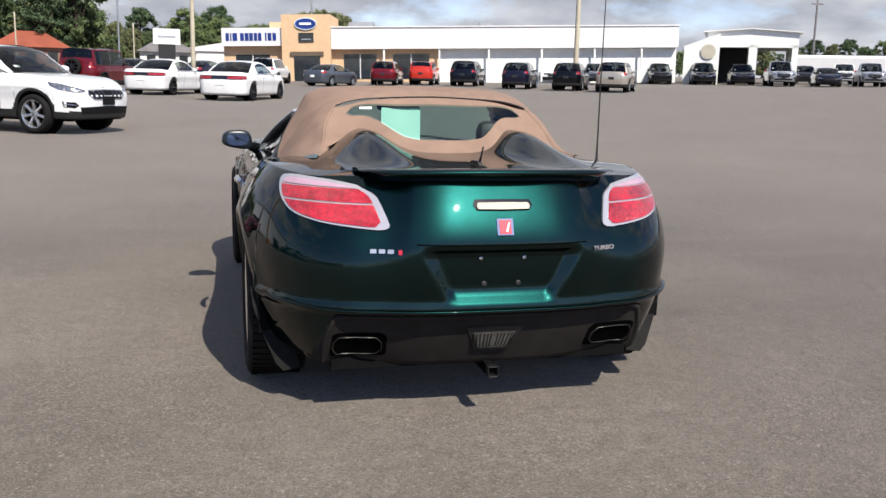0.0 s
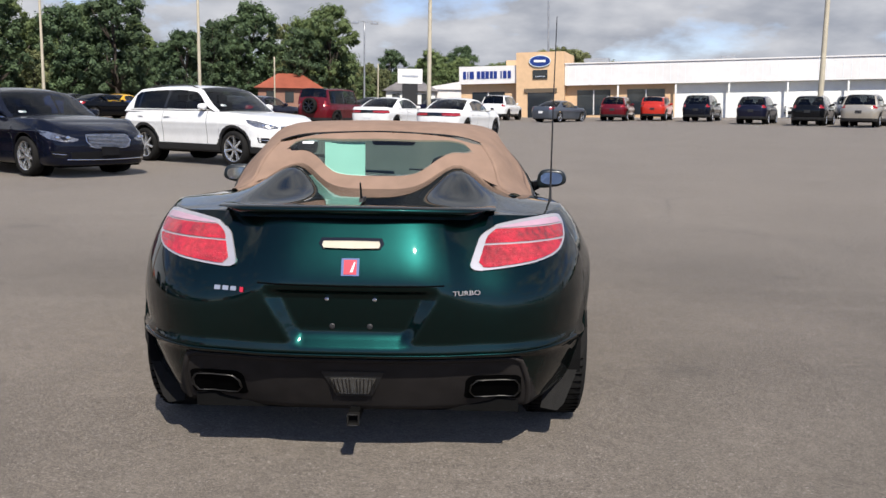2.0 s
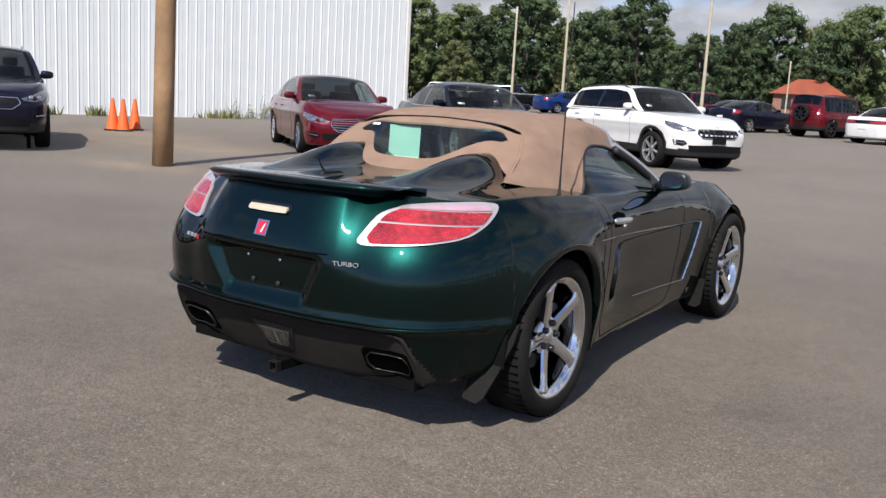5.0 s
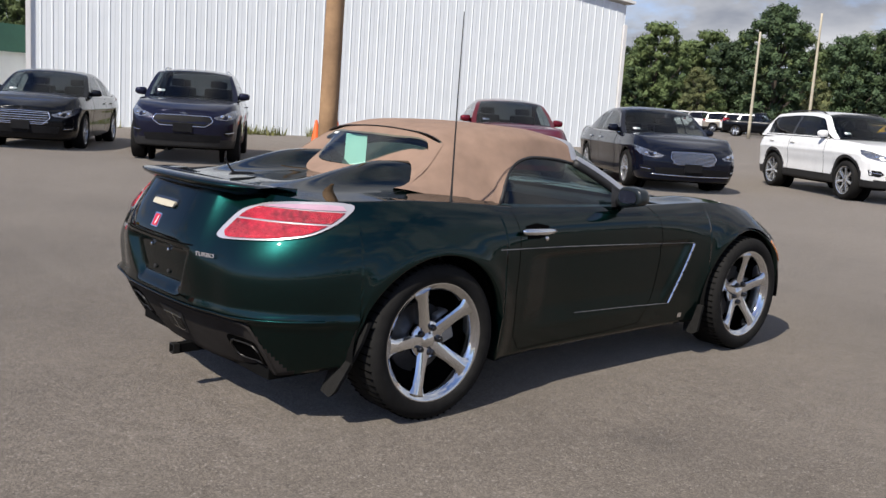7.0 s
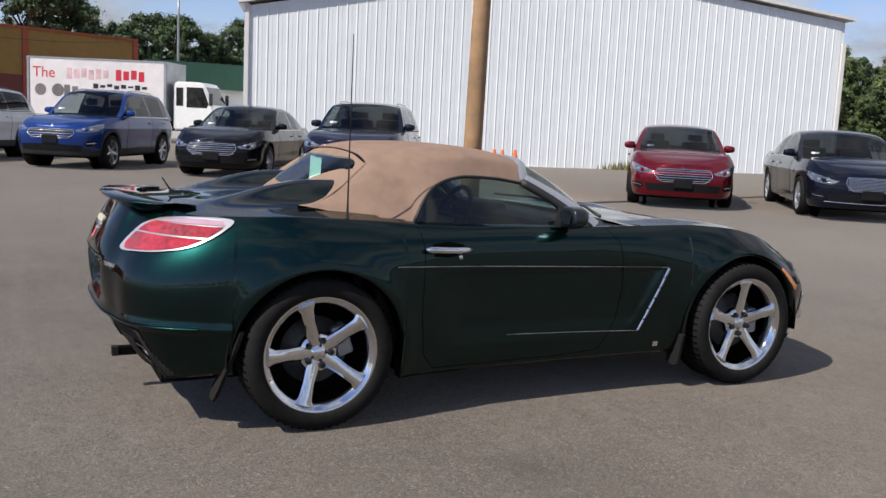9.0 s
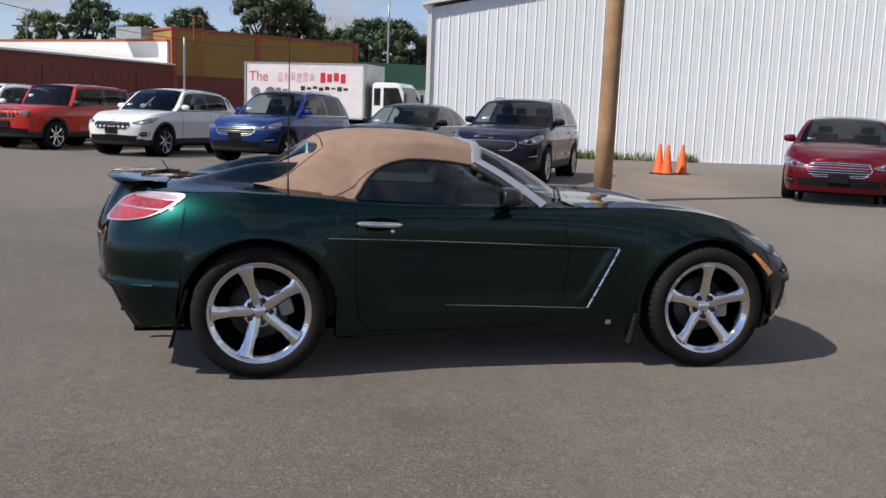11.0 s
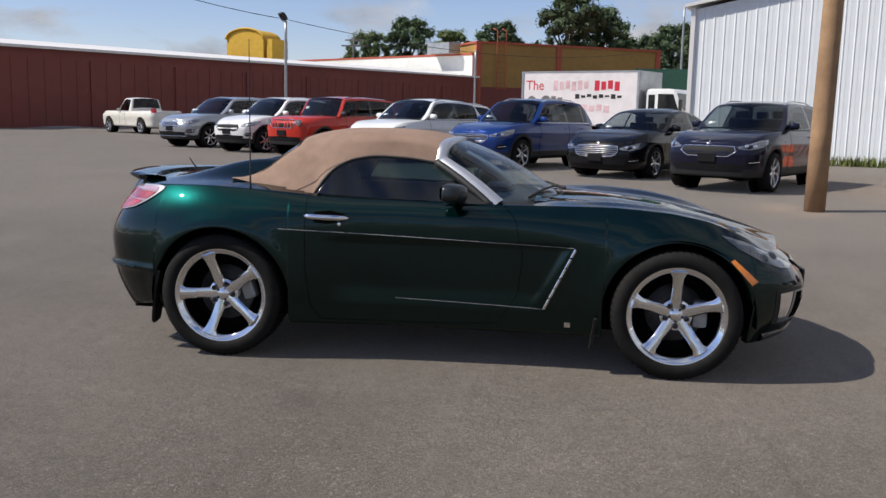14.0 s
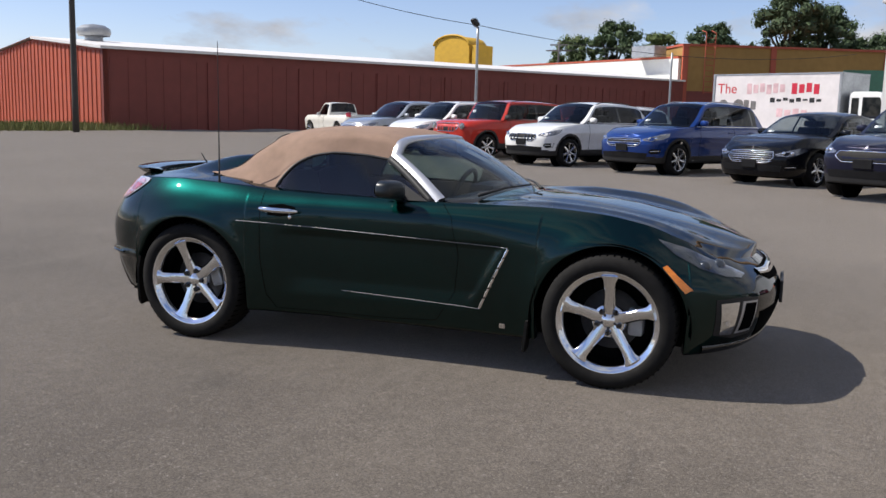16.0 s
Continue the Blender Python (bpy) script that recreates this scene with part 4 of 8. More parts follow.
for a in (0, math.pi, -math.pi / 2):
    tube(st, [(0, .02, 0), (R * math.cos(a), 0, R * math.sin(a))], .016, 8)
bmesh.ops.transform(st, matrix=pose(-.36, 1.22, .80, -22, 0, 0), verts=st.verts[:])
bmesh.ops.recalc_face_normals(st, faces=st.faces[:])
part("steering_wheel", st, BLACK_TRIM, roadster, "black steering wheel", True)
vm = bmesh.new()
box(vm, -.12, .12, 1.13, 1.16, 1.10, 1.165, .018)
tube(vm, [(0, 1.15, 1.16), (0, 1.20, 1.185)], .012, 8)
part("rear_view_mirror", vm, BLACK_TRIM, roadster, "black rear-view mirror", True)

# front: grille bar and plate holder
for sd in (1, -1):
    gr = [(sky_shell.length, .59), (sky_shell.length, .515), (S(.30, 3.2, .52), .525), (S(.40, 3.17, .56), .56), (S(.34, 3.18, .588), .588)]
    go = sky_shell.patch("upper_grille", gr, .003, SEAM, roadster, "dark upper grille", sd, .01)
    sky_shell.line("grille_bar", [(sky_shell.length, .565), (S(.25, 3.2, .565), .565), (S(.40, 3.16, .575), .575)], .026, .014, CHROME, roadster, sd, "chrome grille bar", .012)
    sky_shell.patch("lower_grille", [(sky_shell.length, .40), (sky_shell.length, .22), (S(.45, 3.17, .22), .22), (S(.52, 3.15, .38), .39)], .003, SEAM, roadster, "dark lower grille", sd, .01)
ph = bmesh.new()
box(ph, -.16, .16, 3.195, 3.212, .38, .50, .005)
part("plate_holder", ph, BLACK_TRIM, roadster, "empty black plate holder")
lip_rows = [[tuple(sky_shell.wall(s, z, o)) for s in np.linspace(S(.80, 2.9, .2), sky_shell.length, 24)] for z, o in ((.245, .0), (.235, .010), (.215, .012), (.20, .0))]
sheet("front_lip", lip_rows, BLACK_GLOSS, roadster, "dark lip under the nose")
sheet("front_lip", [[(-x, y, z) for x, y, z in r][::-1] for r in lip_rows], BLACK_GLOSS, roadster, "dark lip under the nose")

# underside and wheel housings
ub = bmesh.new()
box(ub, -.60, .60, -.62, 2.80, .19, .30)
box(ub, -.76, .76, .42, 2.0, .19, .28)
part("underbody", ub, DARK, roadster)
for y0 in (0.0, 2.415):
    for sd in (1, -1):
        wh = bmesh.new()
        prev = None
        for a in np.linspace(-6, 186, 25):
            c, s_ = math.cos(radians(a)), math.sin(radians(a))
            ring = [wh.verts.new((sd * x, y0 + .40 * c, .325 + .40 * s_)) for x in (.855, .55)]
            if prev:
                wh.faces.new((prev[0], ring[0], ring[1], prev[1]))
            prev = ring
        wall_v = [wh.verts.new((sd * .55, y0 + .41 * math.cos(a), max(.205, .325 + .41 * math.sin(a)) + .0001 * math.cos(a))) for a in np.linspace(0, 2 * math.pi, 25)[:-1]]
        wh.faces.new(wall_v)
        part("wheel_housing", wh, DARK, roadster)


def roadster_wheel(m):
    """Chrome five-spoke wheel with tyre, disc and nuts; local +x looks outward."""
    w = new("wheel")
    w.parent = roadster
    w.matrix_basis = m
    ty = bmesh.new()
    lathe(ty, [(-.115, .252), (-.122, .265), (-.125, .290), (-.118, .315), (-.10, .330), (-.06, .335), (0, .336), (.06, .335), (.098, .330), (.112, .318), (.120, .295), (.118, .270), (.108, .254), (.10, .250)], 64)
    part("tyre", ty, RUBBER, w, "low-profile black tyre", True, 60)
    tr = bmesh.new()
    for k in range(60):
        a = 2 * math.pi * k / 60
        box(tr, -.100, -.02, -.0018, .0018, .326, .3353, 0, Matrix.Rotation(a, 4, "X"))
        box(tr, .02, .100, -.0018, .0018, .324, .3353, 0, Matrix.Rotation(a + .05, 4, "X"))
    tagged(part("tread_pattern", tr, SEAM, w), kind="stuff")
    rm = bmesh.new()
    lathe(rm, [(.098, .252), (.106, .257), (.108, .253), (.100, .243), (.092, .231), (.088, .224), (.06, .222), (-.08, .216), (-.10, .252)], 64)
    part("rim", rm, CHROME, w, "polished chrome rim", True, 50)
    for k in range(5):
        a = 2 * math.pi * k / 5
        sp = bmesh.new()
        sec = []
        for r_, half, out, deep in ((.030, .034, .060, .03), (.07, .031, .066, .035), (.14, .027, .080, .035), (.20, .030, .094, .03), (.229, .046, .100, .025)):
            sec.append([sp.verts.new(p) for p in ((out - .008, -half, r_), (out, -half * .72, r_), (out + .004, 0, r_), (out, half * .72, r_), (out - .008, half, r_), (out - deep, half * .9, r_), (out - deep, -half * .9, r_))])
        for p, q in zip(sec, sec[1:]):
            for i in range(7):
                sp.faces.new((p[i], p[(i + 1) % 7], q[(i + 1) % 7], q[i]))
        sp.faces.new(sec[0])
        sp.faces.new(sec[-1])
        bmesh.ops.recalc_face_normals(sp, faces=sp.faces[:])
        bmesh.ops.rotate(sp, verts=sp.verts[:], cent=(0, 0, 0), matrix=Matrix.Rotation(a, 3, "X"))
        part("spoke", sp, CHROME, w, "", True, 30)
        nt = bmesh.new()
        lathe(nt, [(.040, .015), (.074, .0145), (.082, .009), (.082, 0)], 10)
        b = a + math.pi / 5
        bmesh.ops.translate(nt, verts=nt.verts[:], vec=(0, .056 * math.sin(b), .056 * math.cos(b)))
        part("wheel_nut", nt, BLACK_GLOSS, w, "", True)
    hb_ = bmesh.new()
    lathe(hb_, [(.02, .088), (.052, .086), (.060, .078), (.062, .036), (.070, .030), (.075, .02), (.076, 0)], 32)
    part("hub_cap", hb_, CHROME, w, "", True, 40)
    dk = bmesh.new()
    lathe(dk, [(-.02, .0), (-.02, .15), (-.005, .15), (-.005, .075), (.02, .07), (.02, 0)], 40)
    part("brake_disc", dk, BRAKE, w, "", True)
    cp = bmesh.new()
    box(cp, -.045, .03, .09, .165, -.07, .07, .015)
    part("brake_caliper", cp, STEEL, w)
    bk = bmesh.new()
    bmesh.ops.create_circle(bk, cap_ends=True, segments=32, radius=.226)
    bmesh.ops.rotate(bk, verts=bk.verts[:], cent=(0, 0, 0), matrix=Matrix.Rotation(math.pi / 2, 3, "Y"))
    bmesh.ops.translate(bk, verts=bk.verts[:], vec=(-.09, 0, 0))
    part("backing", bk, DARK, w)


for y0, x0, spin in ((0.0, .775, 18), (2.415, .765, 0)):
    roadster_wheel(pose(x0, y0, .336) @ pose(0, 0, 0, spin))
    roadster_wheel(pose(-x0, y0, .336, 0, 0, 180) @ pose(0, 0, 0, spin + 20))


# ---- ground ----
def ground_z(x, y):
    """The lot rises a little round the car to the west and north, and on towards the showroom."""
    x, y = np.asarray(x, float), np.asarray(y, float)
    r = np.hypot(np.maximum(0, -x - 2), np.maximum(0, y))
    s = np.clip((r - 4) / 9, 0, 1)
    q = np.clip((r - 20) / 25, 0, 1)
    q = q * q * (3 - 2 * q) * np.clip((20 - y) / 10, 0, 1) * np.clip((-x - 6) / 4, 0, 1)
    d = np.maximum(0, y - 10)
    east = 0.019 * np.maximum(0, x - 6) * np.clip((y - 20) / 25, 0, 1) * np.clip((140 - x) / 60, 0, 1)
    return 0.085 * s * s * (3 - 2 * s) * (1 - q) + 0.0115 * d * d / (d + 4) + east


def asphalt():
    """Worn asphalt: pale tan wear and darker patches, stone chips, tyre-dark spots and thin cracks."""
    m = bpy.data.materials.new("asphalt")
    m.use_nodes = True
    nodes, links = m.node_tree.nodes, m.node_tree.links
    bsdf = nodes["Principled BSDF"]
    bsdf.inputs["Roughness"].default_value = 0.88
    bsdf.inputs["Specular IOR Level"].default_value = 0.12
    bsdf.inputs["Diffuse Roughness"].default_value = 0.35
    bsdf.inputs["Sheen Weight"].default_value, bsdf.inputs["Sheen Roughness"].default_value = 0.30, 0.40
    bsdf.inputs["Sheen Tint"].default_value = (1.0, 0.88, 0.74, 1)
    co = nodes.new("ShaderNodeTexCoord")

    def noise_fac(scale, detail, lo, hi, rough=0.55, offset=0.0):
        mp = nodes.new("ShaderNodeMapping")
        mp.inputs["Location"].default_value = (offset, offset * 0.7, 0)
        links.new(co.outputs["Object"], mp.inputs["Vector"])
        n, r = nodes.new("ShaderNodeTexNoise"), nodes.new("ShaderNodeMapRange")
        n.inputs["Scale"].default_value, n.inputs["Detail"].default_value, n.inputs["Roughness"].default_value = scale, detail, rough
        links.new(mp.outputs[0], n.inputs["Vector"])
        r.inputs["From Min"].default_value, r.inputs["From Max"].default_value = lo, hi
        links.new(n.outputs["Fac"], r.inputs["Value"])
        return r.outputs[0], n.outputs["Fac"]

    def mix(fac, a, b, kind="MIX"):
        x = nodes.new("ShaderNodeMixRGB")
        x.blend_type = kind
        if isinstance(fac, float):
            x.inputs["Fac"].default_value = fac
        else:
            links.new(fac, x.inputs["Fac"])
        for sock, c in (("Color1", a), ("Color2", b)):
            if isinstance(c, tuple):
                x.inputs[sock].default_value = (*c, 1)
            else:
                links.new(c, x.inputs[sock])
        return x.outputs["Color"]

    def math_(op, a, b):
        x = nodes.new("ShaderNodeMath")
        x.operation = op
        for k, c in ((0, a), (1, b)):
            if isinstance(c, float):
                x.inputs[k].default_value = c
            else:
                links.new(c, x.inputs[k])
        return x.outputs[0]

    patch_, _ = noise_fac(0.45, 6, 0.38, 0.62, 0.6)
    mid, _ = noise_fac(2.6, 6, 0.3, 0.7, 0.65)
    col = mix(patch_, (0.086, 0.073, 0.060), (0.136, 0.116, 0.096))
    col = mix(mid, mix(0.28, col, (0.09, 0.08, 0.07)), col)
    small, _ = noise_fac(11.0, 7, 0.30, 0.70, 0.7, 71.0)
    col = mix(small, mix(0.42, col, (0.05, 0.044, 0.038)), mix(0.10, col, (0.22, 0.195, 0.17)))
    # near side painted darker, as asphalt looks against the sun, with a ragged edge
    sep = nodes.new("ShaderNodeSeparateXYZ")
    links.new(co.outputs["Object"], sep.inputs[0])
    edge_n, _ = noise_fac(0.7, 6, 0.2, 0.8, 0.65, 53.0)
    reach = nodes.new("ShaderNodeMapRange")
    reach.interpolation_type = "SMOOTHSTEP"
    reach.inputs["From Min"].default_value, reach.inputs["From Max"].default_value = 1.5, 3.6
    links.new(math_("ADD", sep.outputs["X"], math_("MULTIPLY", edge_n, 1.6)), reach.inputs["Value"])
    near_side = nodes.new("ShaderNodeMapRange")
    near_side.interpolation_type = "SMOOTHSTEP"
    near_side.inputs["From Min"].default_value, near_side.inputs["From Max"].default_value = 9.0, 4.0
    links.new(sep.outputs["Y"], near_side.inputs["Value"])
    col = mix(math_("MULTIPLY", math_("MULTIPLY", reach.outputs[0], near_side.outputs[0]), 0.14), col, (0.045, 0.041, 0.037))
    # paler farther out: the ground's brightening at grazing view, put into the colour
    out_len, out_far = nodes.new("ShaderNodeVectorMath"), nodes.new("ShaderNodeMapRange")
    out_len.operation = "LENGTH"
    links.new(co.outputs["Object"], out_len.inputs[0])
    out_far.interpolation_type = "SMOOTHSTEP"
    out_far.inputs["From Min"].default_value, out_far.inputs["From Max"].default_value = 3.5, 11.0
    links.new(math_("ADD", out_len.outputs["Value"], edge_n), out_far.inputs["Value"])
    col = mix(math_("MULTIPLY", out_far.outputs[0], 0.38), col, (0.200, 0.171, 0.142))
    # stone chips: every cell its own grey
    vor = nodes.new("ShaderNodeTexVoronoi")
    vor.inputs["Scale"].default_value = 160
    links.new(co.outputs["Object"], vor.inputs["Vector"])
    bw = nodes.new("ShaderNodeSeparateColor")
    links.new(vor.outputs["Color"], bw.inputs[0])
    chip = nodes.new("ShaderNodeMapRange")
    chip.inputs["To Min"].default_value, chip.inputs["To Max"].default_value = 0.62, 1.38
    links.new(bw.outputs[0], chip.inputs["Value"])
    col = mix(1.0, col, chip.outputs[0], "MULTIPLY")
    pale = nodes.new("ShaderNodeMapRange")
    pale.inputs["From Min"].default_value, pale.inputs["From Max"].default_value = 0.965, 0.985
    links.new(bw.outputs[1], pale.inputs["Value"])
    col = mix(math_("MULTIPLY", pale.outputs[0], 0.32), col, (0.48, 0.45, 0.41))
    # dark drips and soft pale scuffs
    spot, _ = noise_fac(1.3, 3, 0.73, 0.78, 0.6, 7.0)
    col = mix(math_("MULTIPLY", spot, 0.45), col, (0.05, 0.045, 0.04))
    scuff, _ = noise_fac(0.9, 8, 0.60, 0.80, 0.75, 31.0)
    col = mix(math_("MULTIPLY", scuff, 0.35), col, (0.34, 0.31, 0.28))
    # swept streaks left by tyres and the grader
    for turn, off in ((0.5, 3.0), (-0.9, 17.0)):
        sm = nodes.new("ShaderNodeMapping")
        sm.inputs["Rotation"].default_value = (0, 0, turn)
        sm.inputs["Scale"].default_value = (0.25, 3.2, 1)
        sm.inputs["Location"].default_value = (off, off, 0)
        links.new(co.outputs["Object"], sm.inputs["Vector"])
        sn, sr = nodes.new("ShaderNodeTexNoise"), nodes.new("ShaderNodeMapRange")
        sn.inputs["Scale"].default_value, sn.inputs["Detail"].default_value = 0.8, 6
        links.new(sm.outputs[0], sn.inputs["Vector"])
        sr.inputs["From Min"].default_value, sr.inputs["From Max"].default_value = 0.58, 0.74
        links.new(sn.outputs["Fac"], sr.inputs["Value"])
        col = mix(math_("MULTIPLY", sr.outputs[0], 0.13), col, (0.25, 0.225, 0.195) if off < 10 else (0.085, 0.075, 0.066))
    # oil soaked in, strongest in the middle and broken up by the grain
    for sx, sy, size in ((1.56, 0.64, 0.20), (2.6, -1.4, 0.10), (-2.9, 2.1, 0.14), (-4.2, 5.6, 0.30), (3.0, 3.4, 0.12), (1.2, -2.3, 0.10)):
        mp = nodes.new("ShaderNodeMapping")
        mp.inputs["Location"].default_value = (-sx / size, -sy / size * 1.4, 0)
        mp.inputs["Scale"].default_value = (1 / size, 1.4 / size, 0)
        links.new(co.outputs["Object"], mp.inputs["Vector"])
        ln = nodes.new("ShaderNodeVectorMath")
        ln.operation = "LENGTH"
        links.new(mp.outputs[0], ln.inputs[0])
        blot, _ = noise_fac(14, 6, 0.3, 0.7, 0.7, sx)
        far = nodes.new("ShaderNodeMapRange")
        far.inputs["From Min"].default_value, far.inputs["From Max"].default_value = 1.2, 0.2
        links.new(ln.outputs["Value"], far.inputs["Value"])
        col = mix(math_("MULTIPLY", math_("MULTIPLY", far.outputs[0], blot), 1.0), col, (0.045, 0.041, 0.037))
    # tan dirt washed out round the pole and the cones
    for sx, sy, size in ((-11.0, 8.2, 2.6), (-13.8, 9.6, 2.0), (-8.4, 5.2, 1.2)):
        mp = nodes.new("ShaderNodeMapping")
        mp.inputs["Location"].default_value = (-sx / size, -sy / size * 1.8, 0)
        mp.inputs["Scale"].default_value = (1 / size, 1.8 / size, 0)
        links.new(co.outputs["Object"], mp.inputs["Vector"])
        ln, far = nodes.new("ShaderNodeVectorMath"), nodes.new("ShaderNodeMapRange")
        ln.operation = "LENGTH"
        links.new(mp.outputs[0], ln.inputs[0])
        far.inputs["From Min"].default_value, far.inputs["From Max"].default_value = 1.2, 0.3
        links.new(ln.outputs["Value"], far.inputs["Value"])
        blot, _ = noise_fac(1.6, 6, 0.3, 0.6, 0.7, sx)
        col = mix(math_("MULTIPLY", math_("MULTIPLY", far.outputs[0], blot), 0.7), col, (0.27, 0.20, 0.14))
    # hairline cracks
    warp = nodes.new("ShaderNodeTexNoise")
    warp.inputs["Scale"].default_value, warp.inputs["Detail"].default_value = 1.6, 5
    links.new(co.outputs["Object"], warp.inputs["Vector"])
    wv = mix(0.16, co.outputs["Object"], warp.outputs["Color"])
    ck = nodes.new("ShaderNodeTexVoronoi")
    ck.feature = "DISTANCE_TO_EDGE"
    ck.inputs["Scale"].default_value = 0.30
    links.new(wv, ck.inputs["Vector"])
    line = nodes.new("ShaderNodeMapRange")
    line.inputs["From Min"].default_value, line.inputs["From Max"].default_value = 0.004, 0.0
    links.new(ck.outputs["Distance"], line.inputs["Value"])
    gate, _ = noise_fac(0.22, 3, 0.52, 0.60, 0.5, 13.0)
    col = mix(math_("MULTIPLY", math_("MULTIPLY", line.outputs[0], gate), 0.7), col, (0.035, 0.032, 0.03))
    links.new(col, bsdf.inputs["Base Color"])
    fine, raw = noise_fac(140, 4, 0, 1)
    bmp = nodes.new("ShaderNodeBump")
    bmp.inputs["Strength"].default_value, bmp.inputs["Distance"].default_value = 0.5, 0.005
    links.new(math_("ADD", raw, math_("MULTIPLY", bw.outputs[2], 0.6)), bmp.inputs["Height"])
    links.new(bmp.outputs[0], bsdf.inputs["Normal"])
    return m


GROUND = asphalt()
gx = np.unique(np.r_[np.linspace(-400, -60, 18), np.linspace(-60, 60, 61), np.linspace(60, 400, 18)])
gy = np.unique(np.r_[np.linspace(-300, -60, 14), np.linspace(-60, 110, 86), np.linspace(110, 700, 24)])
gv = [(x, y, float(ground_z(x, min(y, 110)))) for y in gy for x in gx]
gf = [(j * len(gx) + i, j * len(gx) + i + 1, (j + 1) * len(gx) + i + 1, (j + 1) * len(gx) + i) for j in range(len(gy) - 1) for i in range(len(gx) - 1)]
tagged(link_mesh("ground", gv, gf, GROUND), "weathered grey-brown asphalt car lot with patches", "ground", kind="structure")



# ---- parked vehicles ----
ALLOY = mat("bright_alloy", (0.66, 0.67, 0.69), 0.22, 0.85, 0.05, 20)


def unit_wheel_meshes():
    """Meshes of a plain road wheel of radius 1, shared by all parked cars; +x looks outward."""
    ty = bmesh.new()
    lathe(ty, [(-.30, .72), (-.34, .79), (-.33, .92), (-.26, .99), (0, 1.0), (.26, .99), (.33, .92), (.34, .79), (.30, .72)], 28)
    rm = bmesh.new()
    lathe(rm, [(.30, .73), (.31, .75), (.27, .69), (.12, .67), (-.25, .65)], 28)
    for k in range(7):
        sec = []
        for r_, hf, o in ((.08, .085, .20), (.35, .055, .22), (.70, .075, .25)):
            sec.append([rm.verts.new(p) for p in ((o, -hf, r_), (o + .02, 0, r_), (o, hf, r_), (o - .12, hf, r_), (o - .12, -hf, r_))])
        new_v = [v for q in sec for v in q]
        for p, q in zip(sec, sec[1:]):
            for i in range(5):
                rm.faces.new((p[i], p[(i + 1) % 5], q[(i + 1) % 5], q[i]))
        bmesh.ops.rotate(rm, verts=new_v, cent=(0, 0, 0), matrix=Matrix.Rotation(2 * math.pi * k / 7, 3, "X"))
    bmesh.ops.create_cone(rm, cap_ends=True, segments=14, radius1=.13, radius2=.10, depth=.12, matrix=Matrix.Translation((.19, 0, 0)) @ Matrix.Rotation(math.pi / 2, 4, "Y"))
    bk = bmesh.new()
    bmesh.ops.create_circle(bk, cap_ends=True, segments=24, radius=.67, matrix=Matrix.Translation((.02, 0, 0)) @ Matrix.Rotation(math.pi / 2, 4, "Y"))
    out = []
    for nm, b, mt in (("tyre", ty, RUBBER), ("rim", rm, ALLOY), ("backing", bk, DARK)):
        bmesh.ops.recalc_face_normals(b, faces=b.faces[:])
        for f in b.faces:
            f.smooth = nm == "tyre"
        me = bpy.data.meshes.new(nm)
        b.to_mesh(me)
        b.free()
        me.materials.append(mt)
        out.append((nm, me))
    return out


WHEEL = unit_wheel_meshes()
RIM_BLACK = WHEEL[1][1].copy()
RIM_BLACK.materials[0] = BLACK_GLOSS


def parked_wheel(parent, x, y, r, black=False):
    w = new("wheel")
    w.parent = parent
    w.matrix_basis = pose(x, y, r, 0, 0, 0 if x > 0 else 180) @ Matrix.Diagonal((r * .95, r, r, 1))
    for nm, me in WHEEL:
        ob = new(nm, RIM_BLACK if black and nm == "rim" else me)
        ob.parent = w


GLASS_PARKED = pane("parked_car_glass", (0.55, 0.60, 0.60), 1.38)
GLASS_PRIVACY = pane("privacy_glass", (0.10, 0.11, 0.12), 1.38)
HEAD_GLASS = mat("headlamp_glass", (0.46, 0.47, 0.49), 0.14, 0.75, 0.6, 30, coat=1.0, bump=0.6, bump_scale=22, second=(0.10, 0.10, 0.11))
TAIL_RED = mat("tail_lamp_red", (0.30, 0.012, 0.015), 0.2, 0, 0.25, 25, coat=1.0)
GRILLE_BLACK = mat("grille_black", (0.007, 0.007, 0.008), 0.6, 0, 0.3, 60, bump=0.3, bump_scale=60, spec=0.2)

# rear deck, belt, hood root and nose heights; cabin ends at the belt; how far the screen, rear glass and sides lean in
STYLES = {
    "sedan": dict(deck=1.03, belt=.96, hood=.985, nose=.71, cab=(-1.85, 1.16), lean=(1.0, 1.05, .27), low=.20, r=.335, clad=False, lamp=(.60, .70), grille=(.47, .675)),
    "suv": dict(deck=1.08, belt=1.085, hood=1.06, nose=.86, cab=(-.95, 1.04), lean=(.88, .52, .26), low=.27, r=.355, clad=True, lamp=(.76, .86), grille=(.64, .80)),
    "boxy": dict(deck=1.12, belt=1.10, hood=1.10, nose=1.02, cab=(-.96, .86), lean=(.50, .16, .15), low=.30, r=.36, clad=True, lamp=(.84, 1.0), grille=(.78, 1.0)),
    "pickup": dict(deck=1.22, belt=1.15, hood=1.18, nose=1.08, cab=(-.25, .98), lean=(.72, .24, .20), low=.36, r=.40, clad=False, lamp=(.86, 1.04), grille=(.66, 1.06)),
}


